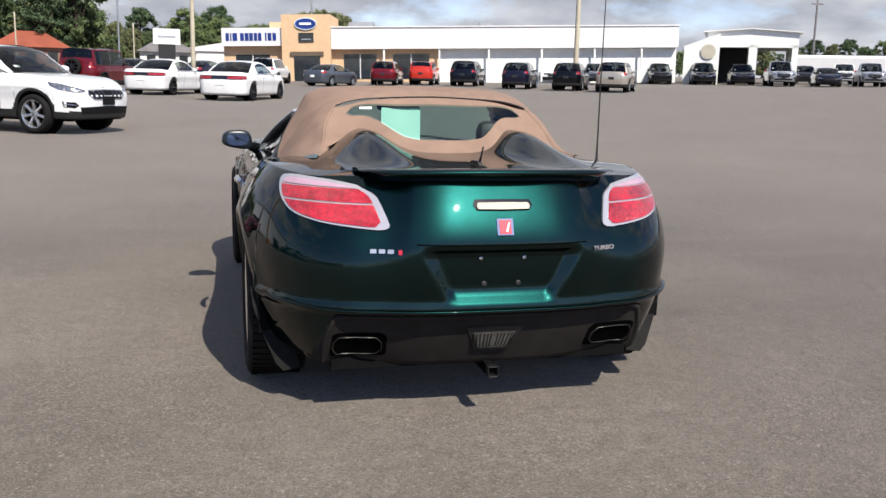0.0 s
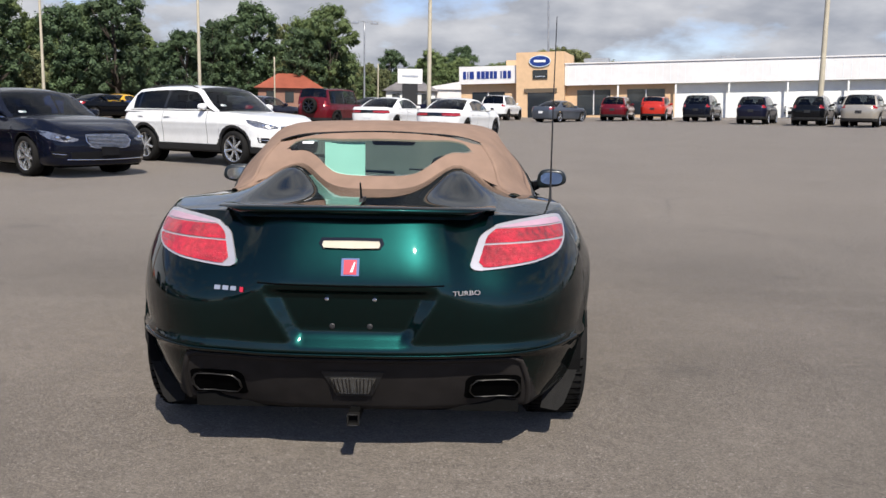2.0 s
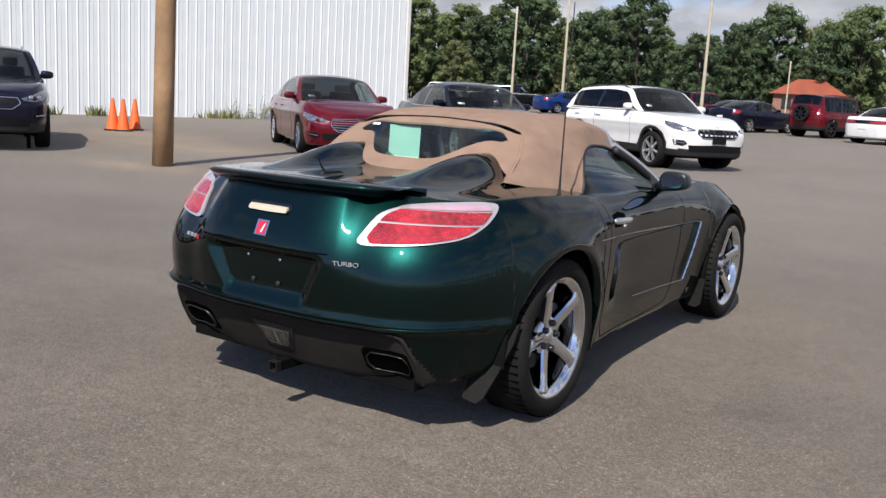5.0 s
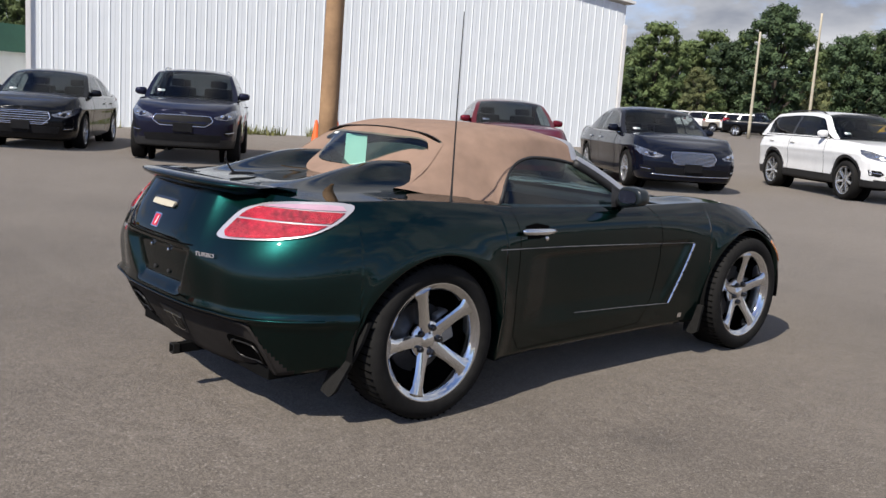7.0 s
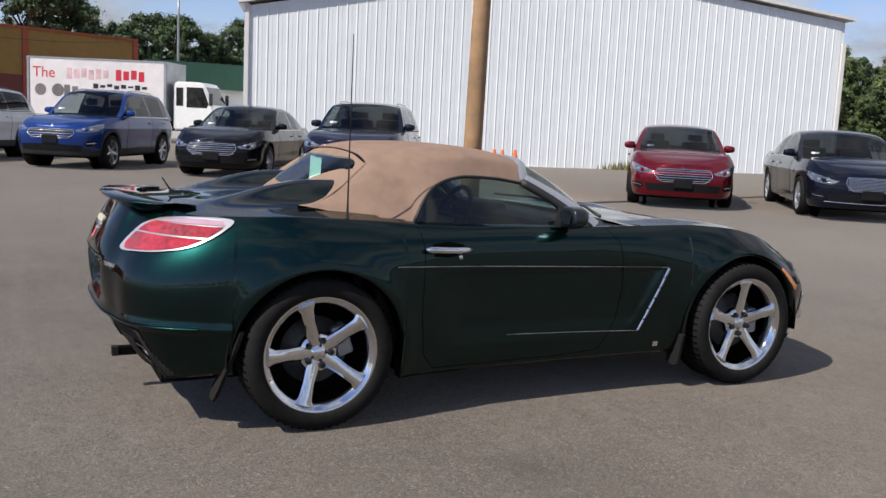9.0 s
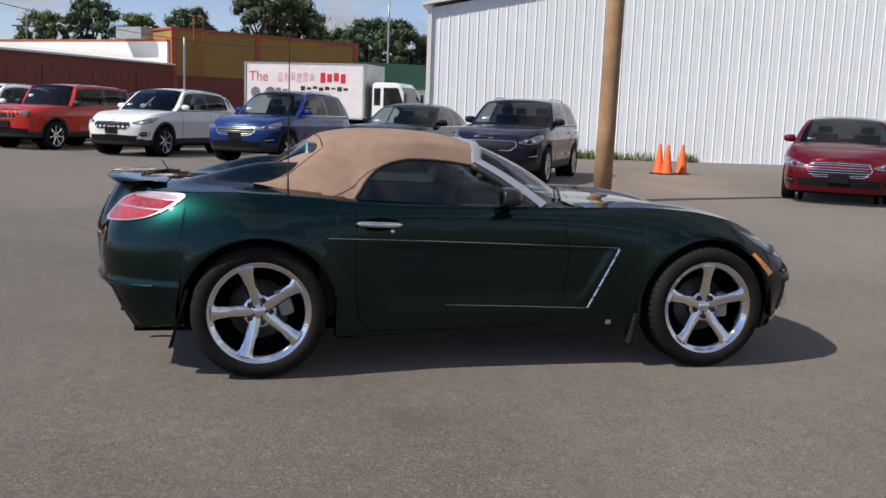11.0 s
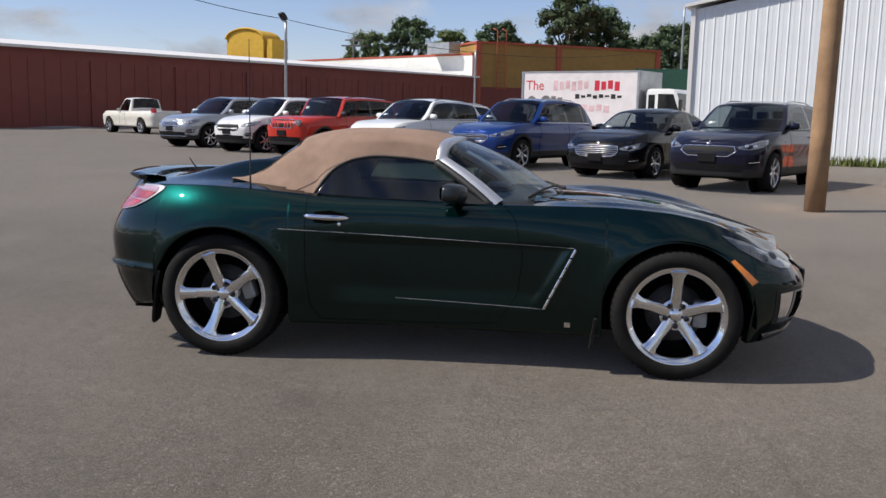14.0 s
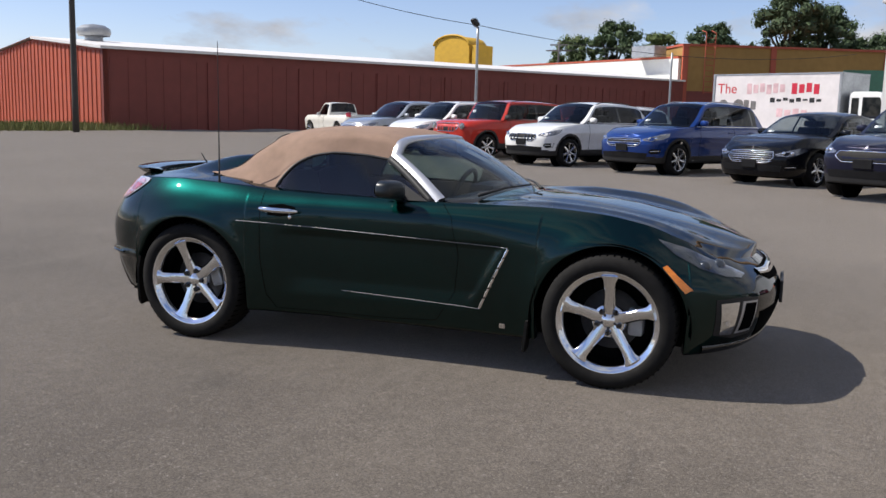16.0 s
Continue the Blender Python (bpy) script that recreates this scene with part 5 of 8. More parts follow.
def parked_car(name, label, style, paint, x, y, heading, L, W, H, wb, group="parked cars", look_of="plain", scale=1.0, black_rims=False, plate=True, category="car", tail_bar=False, graphic=False):
    st = STYLES[style]
    w, h = W / 2, L / 2
    car = thing(name, label, category, pose(x, y, float(ground_z(x, y)), 0, 0, heading - 90) @ Matrix.Scale(scale, 4), group)
    ax = wb / 2
    y_off = -.04 * L * (style != "pickup") + (.02 if style == "pickup" else 0)
    outl = [(0, -h), (.45 * w, -h + .015), (.74 * w, -h + .07), (.92 * w, -h + .24), (.985 * w, -h + .6), (w, -h * .25), (w, h * .3), (.985 * w, h - .75), (.93 * w, h - .38), (.78 * w, h - .14), (.48 * w, h - .03), (0, h)]
    bt, dk, hd_, ns = st["belt"], st["deck"], st["hood"], st["nose"]
    zc = [dk - .02, dk - .02, dk - .015, dk - .01, (dk + bt) / 2, bt, bt - .01, hd_ - .03, (hd_ + ns) / 2, ns + .02, ns, ns]
    ic = [.06, .06, .08, .09, .09, .06, .06, .10, .14, .14, .12, .12]
    z0 = [dk - .3, dk - .3, dk - .3, dk - .32, bt - .28, bt - .25, bt - .25, hd_ - .30, ns - .22, ns - .2, ns - .2, ns - .2]
    hood = curve_fn([-h - .01, st["cab"][0] * h / 1.0 if abs(st["cab"][0]) < 1 else st["cab"][0], .2, st["cab"][1], h - .45, h + .01], [dk, dk + .02, bt + .03, hd_ + .03, hd_ * .45 + ns * .55 + .05, ns + .01])

    def top(xx, yy, xc, zcr):
        u = np.clip(xx / np.maximum(xc, 1e-4), 0, 1)
        return zcr + (np.maximum(hood(yy), zcr) - zcr) * (1 - u**3)

    fl = lambda s, z, xx, yy: -.018 * np.exp(-(((z - .55 * bt) / .12) ** 2)) * (xx > .9 * w) + .012 * np.exp(-(((z - .78 * bt) / .03) ** 2)) * (xx > .9 * w)
    front_ax, rear_ax = ax + .02, -ax + .02
    sh = Shell(outl, st["low"], zc, ic, z0, .06, 2.4, top, ((rear_ax, st["r"], st["r"] * 1.16), (front_ax, st["r"], st["r"] * 1.16)), fl)
    fine = abs(x) < 26 and y < 20
    g, nr = sh.grid(sh.columns(180 if fine else 96), 26 if fine else 12, 8)
    clad_z = st["low"] + .14
    is_clad = lambda c, j: st["clad"] and j < nr - 1 and (c[2] < clad_z or any(math.hypot(c[1] - a, c[2] - st["r"]) < st["r"] * 1.16 + .06 for a in (front_ax, rear_ax)))
    yr, yf = st["cab"]
    yr = yr * h if abs(yr) < 1 else yr
    in_cab = lambda c, j: j >= nr - 1 and yr + .12 < c[1] < yf - .10 and c[0] < w - .09
    vs, fs = sh.faces(g, lambda c, j: not is_clad(c, j) and not in_cab(c, j))
    link_mesh("body", vs, fs, paint, car)
    vs, fs = sh.faces(g, lambda c, j: in_cab(c, j))
    link_mesh("cabin_lining", vs, fs, DARK, car, "dark cabin lining")
    if st["clad"]:
        vs, fs = sh.faces(g, is_clad)
        link_mesh("cladding", vs, fs, BLACK_TRIM, car, "black plastic cladding")
    # cabin: cross sections from the belt over the shoulder to the middle of the roof
    gw = w - .045
    lf, lr, ls = st["lean"]
    base = bt - .03
    prof = curve_fn([yr, yr + .45 * lr, yr + lr, .45 * (yr + yf), yf - lf, yf - .5 * lf, yf], [base, base + (H - .05 - base) * .56, H - .05, H, H - .045, base + (H - .045 - base) * .56, base])
    yb_, yc_ = .5 * (yr + yf) - .12, yr + {"sedan": lr * .80, "suv": .64, "boxy": .62, "pickup": .30}[style]
    yd_ = yr + lr * .55 + .10
    cuts = [yb_ - .04, yb_ + .04, yc_, yc_ - .06, yd_, yr + .06, yf - .03, yr + lr, yf - lf]
    ys = np.unique(np.round(np.r_[np.linspace(yr, yf, 34), cuts], 4))

    def section(yy):
        zr = float(prof(yy))
        tall = zr - base
        zs = zr - min(.055, .25 * tall)
        lo_, hi_ = base + min(.06, .3 * tall), max(base + min(.06, .3 * tall), zs - min(.055, .25 * tall))
        wb_ = gw * (1 - .07 * np.clip((yy - yf + .9) / .9, 0, 1) ** 2 - .06 * np.clip((yr + .8 - yy) / .8, 0, 1) ** 2)
        pts = [(wb_ - ls * ((z - base) / (H - base)) ** 1.25, z) for z in (base, lo_, (lo_ + hi_) / 2, hi_, zs)]
        xs_ = pts[-1][0]
        pts += [(xs_ * (1 - t), zs + (zr - zs) * (1 - (1 - t) ** 2.6)) for t in (.04, .10, .25, .5, .75, 1)]
        fw = np.clip((yy - (yf - lf - .3)) / (lf + .3), 0, 1)
        rw = np.clip(((yr + lr + .3) - yy) / (lr + .3), 0, 1)
        return [(x, yy - .24 * fw * (x / gw) ** 2 + .13 * rw * (x / gw) ** 2, z) for x, z in pts]

    secs = [section(yy) for yy in ys]
    bins = {}
    for i in range(len(ys) - 1):
        ym = (ys[i] + ys[i + 1]) / 2
        for k in range(10):
            kind_ = "roof"
            if k in (1, 2):
                if ym > yb_ + .04:
                    kind_ = "front_side_window" if ym < yf - .03 else "roof"
                elif ym > yb_ - .04:
                    kind_ = "centre_pillar"
                elif ym > yc_:
                    kind_ = "rear_side_window"
                elif style in ("suv", "boxy") and ym > yc_ - .06:
                    kind_ = "rear_pillar"
                elif style in ("suv", "boxy") and yd_ < ym:
                    kind_ = "quarter_window"
            elif k >= 6:
                if yf - lf < ym < yf - .03:
                    kind_ = "windscreen"
                elif yr + .06 < ym < yr + lr * .92:
                    kind_ = "rear_window"
            bins.setdefault(kind_, []).append((i, k))
    whole = {"roof": paint, "windscreen": GLASS_PARKED, "rear_window": GLASS_PRIVACY}
    for kind_, quads in sorted(bins.items()):
        for sides in ([(1, -1)] if kind_ in whole else [(1,), (-1,)]):
            vs, fs = [], []
            for sd in sides:
                for i, k in quads:
                    q = [secs[i][k], secs[i + 1][k], secs[i + 1][k + 1], secs[i][k + 1]]
                    n0 = len(vs)
                    vs += [(sd * p[0], p[1], p[2]) for p in q]
                    fs.append((n0, n0 + 1, n0 + 2, n0 + 3) if sd > 0 else (n0 + 3, n0 + 2, n0 + 1, n0))
            bm = bmesh.new()
            me = bpy.data.meshes.new("tmp")
            me.from_pydata(vs, [], fs)
            bm.from_mesh(me)
            bpy.data.meshes.remove(me)
            bmesh.ops.remove_doubles(bm, verts=bm.verts[:], dist=.0008)
            part(kind_, bm, whole.get(kind_, {"centre_pillar": BLACK_GLOSS, "rear_pillar": BLACK_GLOSS, "front_side_window": GLASS_PARKED, "rear_side_window": GLASS_PARKED if style == "sedan" else GLASS_PRIVACY}.get(kind_, GLASS_PRIVACY)), car, {"windscreen": "dark reflecting windscreen", "roof": ""}.get(kind_, ""), True, 50)
    # seats and dashboard behind the glass
    for sx in (-.37, .37):
        for ys_ in ((yf - lf - .45, yr + lr + .12) if style != "pickup" else (yf - lf - .45,)):
            sb3 = bmesh.new()
            box(sb3, sx - .23, sx + .23, ys_ - .10, ys_ + .06, base - .05, base + .40 * (H - base), .04)
            so3 = part("seat", sb3, DARK, car, "dark seat", True)
            hr3 = bmesh.new()
            box(hr3, sx - .12, sx + .12, ys_ - .10, ys_ + .01, base + .42 * (H - base), base + .66 * (H - base), .03)
            part("headrest", hr3, DARK, so3, "", True)
    for sd in (1, -1):
        if style in ("suv", "boxy"):
            rl = bmesh.new()
            yy_ = np.linspace(yr + lr + .1, yf - lf - .1, 8)
            tube(rl, [(sd * (section(y_)[4][0] - .09), y_, section(y_)[6][2] + (.035 if 0 < i < 7 else -.01)) for i, y_ in enumerate(yy_)], .013, 6)
            part("roof_rail", rl, BLACK_TRIM if look_of == "jeep" else SILVER, car, "", True)
        bl = bmesh.new()
        tube(bl, [(sd * (section(y_)[1][0] + .004), section(y_)[1][1], section(y_)[0][2] + .035) for y_ in np.linspace(yr + .3, yf - .2, 9)], .010, 6)
        part("window_strip", bl, CHROME if look_of in ("mesh", "bars") else BLACK_TRIM, car, "", True)
        WS = lambda xx, yy, z: sh.s_near(xx, yy, z)
        la, lb = st["lamp"]
        hl = [(WS(.98 * w, h - .62, lb), lb + .075), (WS(.97 * w, h - .55, lb), lb + .005), (WS(.93 * w, h - .38, la), la + .035), (WS(.80 * w, h - .14, la), la - .01), (WS(.60 * w, h - .05, la), la), (WS(.55 * w, h - .04, la), la + .035), (WS(.68 * w, h - .09, la), lb - .03), (WS(.80 * w, h - .16, lb), lb + .0), (WS(.93 * w, h - .38, lb), lb + .05)]
        if style == "boxy":
            lm = bmesh.new()
            lathe(lm, [(0, .095), (.03, .095), (.045, .08), (.05, 0)], 20, "y")
            p = sh.wall(WS(.66 * w, h - .08, la), (la + lb) / 2, .0)
            bmesh.ops.translate(lm, verts=lm.verts[:], vec=(p[0] * sd, p[1], p[2]))
            part("headlamp", lm, HEAD_GLASS, car, "round clear headlamp", True)
        else:
            lo3 = sh.patch("headlamp", hl, .006, HEAD_GLASS, car, "clear headlamp", sd, .01, .1)
            for xk, yk in ((.86, .24), (.72, .11)):
                ln = bmesh.new()
                bmesh.ops.create_uvsphere(ln, u_segments=12, v_segments=8, radius=.038)
                p = sh.wall(WS(xk * w, h - yk, la), (la + lb) / 2, -.012)
                bmesh.ops.translate(ln, verts=ln.verts[:], vec=(p[0] * sd, p[1], p[2]))
                part("projector", ln, CHROME, lo3, "", True)
        tz = dk - .12 if style != "sedan" else .82
        if tail_bar:
            tl_ = [(0, tz - .035), (WS(.80 * w, -h + .1, tz), tz - .05), (WS(.95 * w, -h + .35, tz), tz - .02), (WS(.95 * w, -h + .35, tz), tz + .05), (WS(.8 * w, -h + .1, tz), tz + .06), (0, tz + .06)]
            sh.patch("tail_lamp_surround", [(s_, z_ + (.02 if z_ > tz else -.02)) for s_, z_ in tl_], .003, BLACK_GLOSS, car, "", sd, .008, .1)
            sh.patch("tail_lamp", [p for p in tl_ if p[0] > .3] + [(.3, tz + .05), (.3, tz - .03)], .006, TAIL_RED, car, "red wrap-round tail lamp", sd, .008, .1)
        else:
            hi = .24 if style in ("boxy", "pickup") else .16
            sh.patch("tail_lamp", [(WS(.70 * w, -h + .06, tz), tz), (WS(.92 * w, -h + .24, tz), tz), (WS(.96 * w, -h + .42, tz), tz + hi * .7), (WS(.92 * w, -h + .24, tz), tz + hi), (WS(.72 * w, -h + .07, tz), tz + hi)], .006, TAIL_RED, car, "red tail lamp", sd, .01, .1)
        if graphic and sd < 0:
            for k in range(3):
                y0 = .30 - .34 * k
                sh.patch("door_graphic", [(WS(w, y0, .7), .66 - .04 * k), (WS(w, y0 - .22, .7), .78), (WS(w, y0 - .30, .7), .86), (WS(w, y0 - .10, .7), .74)], .004, BADGE_RED, car, "red swoosh graphic", sd, .002, .1)
        if look_of == "mesh":
            sh.line("bumper_strip", [(sh.length, st["low"] + .09), (WS(.75 * w, h - .12, .3), st["low"] + .10)], .016, .008, CHROME, car, sd, "", .01)
        # emblem over the grille, corner recess with its fog lamp, grille, lower opening
        if style != "boxy":
            sh.patch("emblem", [(sh.length, ns - .022), (WS(.05, h - .01, ns), ns - .022), (WS(.07, h - .01, ns), ns - .008), (WS(.05, h - .01, ns), ns + .006), (sh.length, ns + .006)], .006, CHROME, car, "", sd, .006, .1)
            fz = st["low"] + (.12 if style == "sedan" else .20)
            fr_ = sh.patch("corner_recess", [(WS(.93 * w, h - .34, fz), fz + .12), (WS(.92 * w, h - .30, fz), fz + .02), (WS(.80 * w, h - .14, fz), fz), (WS(.72 * w, h - .10, fz), fz + .05), (WS(.78 * w, h - .13, fz), fz + .11)], .004, GRILLE_BLACK, car, "black corner recess", sd, .006, .1)
            sh.line("fog_trim", [(WS(.92 * w, h - .30, fz), fz + .075), (WS(.77 * w, h - .12, fz), fz + .060)], .014, .008, CHROME, fr_, sd, "", .006)
        ga, gb = st["grille"]
        gwid = {"mesh": .40, "jeep": .50}.get(look_of, .50) * w
        if look_of == "mesh" and style == "sedan":
            ga, gb = .50, .70
        sh.patch("grille", [(sh.length, ga), (sh.length, gb), (WS(gwid, h - .04, gb), gb - .01), (WS(gwid * 1.05, h - .04, ga), (ga + gb) / 2), (WS(gwid * .8, h - .04, ga), ga)], .005, GRILLE_BLACK, car, "dark grille", sd, .01, .1)
        if look_of == "jeep":
            for k in range(4):
                xk = .07 + k * .115 - .07 * (k == 0)
                if k == 0:
                    continue
                sh.line("grille_slat", [(WS(xk - .057, h - .03, ga), ga + .01), (WS(xk - .057, h - .03, gb), gb - .01)], .05, .012, paint if style == "boxy" else BLACK_GLOSS, car, sd, "", .012)
        elif look_of in ("bars", "mesh"):
            n_b = (3 if style == "suv" else 5) if look_of == "bars" else 9
            for k in range(n_b):
                zk = ga + (gb - ga) * (k + .5) / n_b
                sh.line("grille_bar", [(sh.length, zk), (WS(gwid * .98, h - .04, zk), zk)], .014 if look_of == "bars" else .012, .010, CHROME, car, sd, "", .01)
        sh.line("grille_surround", [(sh.length, gb + .012), (WS(gwid, h - .04, gb), gb + .004), (WS(gwid * 1.07, h - .04, ga), (ga + gb) / 2), (WS(gwid * .8, h - .04, ga), ga - .01), (sh.length, ga - .012)], .014, .010, CHROME if look_of != "plain" else BLACK_GLOSS, car, sd, "", .01)
        if ga > .4:
            sh.patch("lower_opening", [(sh.length, st["low"] + .10), (sh.length, st["low"] + .24), (WS(.7 * w, h - .1, .4), st["low"] + .22), (WS(.66 * w, h - .1, .4), st["low"] + .10)], .005, GRILLE_BLACK, car, "", sd, .01, .1)
        # lines of the doors, handles, mirrors
        for yy in (yf - .42, .5 * (yr + yf) - .15, yr + (.62 if style != "sedan" else .50)):
            if rear_ax + st["r"] * 1.2 < yy < front_ax - st["r"] * 1.2:
                sh.line("door_gap", [(WS(w, yy, bt), bt - .02), (WS(w, yy, .5), st["low"] + .1)], .010, .002, SEAM, car, sd)
        for yy in (.5 * (yr + yf), yr + .78):
            hb2 = bmesh.new()
            p = sh.wall(WS(w, yy, bt - .12), bt - .12, .018)
            box(hb2, p[0] - .015, p[0] + .01, yy - .09, yy + .09, bt - .135, bt - .11, .006)
            for v in hb2.verts:
                v.co.x *= sd
            part("door_handle", hb2, paint if look_of != "mesh" else CHROME, car)
        mb = bmesh.new()
        bmesh.ops.create_uvsphere(mb, u_segments=12, v_segments=8, radius=1)
        for v in mb.verts:
            c_ = [math.copysign(abs(q) ** .65, q) for q in v.co]
            v.co = Vector((sd * (w + .005 + .105 * c_[0]), yf - .60 * lf + .06 * c_[1] * (1.2 if c_[1] > 0 else .5), bt + .085 + .068 * c_[2] * (1 - .15 * c_[0])))
        if sd < 0:
            bmesh.ops.reverse_faces(mb, faces=mb.faces[:])
        part("door_mirror", mb, paint if look_of != "jeep" or style == "suv" else BLACK_TRIM, car, "", True)
        for yy in (front_ax, rear_ax):
            parked_wheel(car, sd * (w - .115), yy, st["r"], black_rims)
            wl_ = bmesh.new()
            bmesh.ops.create_cone(wl_, cap_ends=True, segments=18, radius1=st["r"] * 1.2, radius2=st["r"] * 1.2, depth=.05, matrix=Matrix.Translation((sd * (w - .32), yy, st["r"] + .02)) @ Matrix.Rotation(math.pi / 2, 4, "Y"))
            part("wheel_housing", wl_, DARK, car)
        wsn = bmesh.new()
        if sd > 0:
            sa, sb2 = section(yf - .20), section(yf - .26)
            p0, p1 = sa[7], sb2[7]
            wsn.faces.new([wsn.verts.new((q[0] + dx, q[1] + .004, q[2] + .010)) for q, dx in ((p0, 0), (p0, -.13), (p1, -.13), (p1, 0))])
            part("stock_tag", wsn, WHITE_TAG, car, "white stock tag in the windscreen")
        else:
            wsn.free()
    under = bmesh.new()
    box(under, -w + .2, w - .2, -h + .25, h - .3, st["low"] - .04, st["low"] + .25)
    part("underbody", under, DARK, car)
    if plate:
        pl = bmesh.new()
        zp = st["low"] + (.16 if style == "sedan" else .26)
        box(pl, -.16, .16, h - .01, h + .02, zp, zp + .15, .005)
        part("plate_holder", pl, GRILLE_BLACK, car)
        pr = bmesh.new()
        box(pr, -.16, .16, -h - .012, -h + .02, tz - .26, tz - .11, .004)
        part("number_plate", pr, WHITE_TAG if style == "sedan" else BLACK_TRIM, car)
    return car


P_WHITE = car_paint("white_paint", (0.75, 0.75, 0.74))
P_RED = car_paint("ruby_red_paint", (0.115, 0.003, 0.010), 0.35, 0.3)
P_DARKRED = car_paint("dark_red_paint", (0.12, 0.006, 0.012), 0.2, 0.3)
P_ORANGE = car_paint("orange_red_paint", (0.46, 0.030, 0.018))
P_BLACK = car_paint("black_paint", (0.004, 0.0045, 0.006), 0.1, 0.25)
P_NAVY = car_paint("navy_paint", (0.004, 0.0055, 0.012), 0.0, 0.25)
P_CHAR = car_paint("charcoal_paint", (0.010, 0.011, 0.026), 0.3, 0.3)
for dark_paint in (P_BLACK, P_NAVY, P_CHAR):
    dark_paint.node_tree.nodes["Principled BSDF"].inputs["Coat IOR"].default_value = 1.30
P_BLUE = car_paint("bright_blue_paint", (0.008, 0.035, 0.17), 0.3, 0.3)
P_GREY = car_paint("blue_grey_paint", (0.10, 0.115, 0.14), 0.5, 0.3)
P_SILVER = car_paint("silver_paint_car", (0.40, 0.42, 0.45), 0.6, 0.3)
P_TANM = car_paint("pale_gold_paint", (0.42, 0.38, 0.32), 0.5, 0.3)
P_YELLOW = car_paint("yellow_paint", (0.75, 0.40, 0.01))
P_CREAM = car_paint("pearl_white_paint", (0.68, 0.66, 0.60))

# the row beside the white building
parked_car("suv", "white crossover with black cladding, parked on asphalt", "suv", P_WHITE, -4.79, 15.6, -33, 4.62, 1.86, 1.62, 2.70, look_of="jeep")
parked_car("sedan", "black luxury sedan with a chrome mesh grille", "sedan", P_NAVY, -7.6, 12.87, -36, 5.12, 1.91, 1.49, 2.99, look_of="mesh")
parked_car("sedan", "ruby red sedan with a chrome barred grille", "sedan", P_RED, -9.75, 10.9, -37, 4.87, 1.85, 1.48, 2.85, look_of="bars")
parked_car("suv", "dark blue-grey crossover with a small red side graphic", "suv", P_CHAR, -12.84, 5.52, -31, 4.48, 1.855, 1.64, 2.67, look_of="outline", graphic=True)
parked_car("sedan", "black sedan with a chrome barred grille", "sedan", P_BLACK, -15.63, 3.79, -31, 4.87, 1.85, 1.48, 2.85, look_of="bars")
parked_car("suv", "bright blue crossover with chrome grille bars", "suv", P_BLUE, -17.4, 0.9, -31, 4.52, 1.84, 1.68, 2.69, look_of="bars")
parked_car("suv", "white compact crossover with a dark roof line", "suv", P_WHITE, -19.0, -2.0, -29, 4.4, 1.82, 1.65, 2.64, look_of="jeep")
parked_car("suv", "orange-red boxy small crossover with round lamps", "boxy", P_ORANGE, -20.9, -4.8, -29, 4.24, 1.8, 1.69, 2.57, look_of="jeep")
parked_car("suv", "white small crossover parked in the row", "suv", P_WHITE, -22.0, -6.85, -29, 4.1, 1.77, 1.65, 2.52, look_of="plain")
parked_car("suv", "silver crossover with split-wing grille", "suv", P_SILVER, -24.5, -9.5, -29, 4.55, 1.86, 1.66, 2.69, look_of="mesh")
parked_car("pickup_truck", "pearl white pickup with a sloped rear roof", "pickup", P_CREAM, -38.9, -19.3, -125, 5.6, 2.0, 1.89, 3.3, look_of="bars", scale=.95, category="pickup")

# the rows before the dealership
parked_car("sedan", "white saloon with black wheels and a wide tail lamp", "sedan", P_WHITE, -2.71, 37.67, 67, 5.04, 1.9, 1.48, 3.05, tail_bar=True, black_rims=True)
parked_car("sedan", "white saloon with black wheels and a wide tail lamp", "sedan", P_WHITE, 0.33, 33.01, 67, 5.04, 1.9, 1.48, 3.05, tail_bar=True, black_rims=True)
jeep = parked_car("suv", "dark red boxy off-road car with a rear spare wheel", "boxy", P_DARKRED, -5.7, 40.49, 67, 4.6, 1.87, 1.85, 2.95, look_of="jeep", black_rims=True)
spare = new("spare_wheel")
spare.parent = jeep
spare.matrix_basis = pose(0, -2.40, 1.02, 0, 0, -90) @ Matrix.Diagonal((.32, .37, .37, 1))
for nm, me in WHEEL:
    ob = new(nm, RIM_BLACK if nm == "rim" else me)
    ob.parent = spare
parked_car("sedan", "charcoal saloon parked beside the off-road car", "sedan", P_CHAR, -9.36, 41.05, 67, 4.87, 1.85, 1.46, 2.85)
parked_car("suv", "white large crossover parked before the showroom", "suv", P_WHITE, 3.32, 63.95, 70, 4.9, 1.98, 1.78, 2.9, black_rims=True)
parked_car("sedan", "blue-grey saloon parked before the showroom", "sedan", P_GREY, 7.1, 59.35, 52, 4.87, 1.85, 1.46, 2.85)
parked_car("suv", "dark red crossover parked before the showroom", "suv", P_DARKRED, 11.58, 62.34, 70, 4.7, 1.88, 1.70, 2.75)
parked_car("suv", "orange-red boxy small crossover by the showroom", "boxy", P_ORANGE, 14.49, 62.86, 68, 4.24, 1.8, 1.69, 2.57)
parked_car("suv", "navy blue crossover parked before the showroom", "suv", P_NAVY, 17.02, 60.0, 64, 4.9, 1.95, 1.78, 2.85)
parked_car("suv", "charcoal crossover parked before the showroom", "suv", P_CHAR, 18.54, 52.96, 62, 4.52, 1.84, 1.68, 2.69)
parked_car("suv", "white crossover nose out", "suv", P_WHITE, 27.95, 72.73, -108, 4.8, 1.98, 1.8, 2.85)
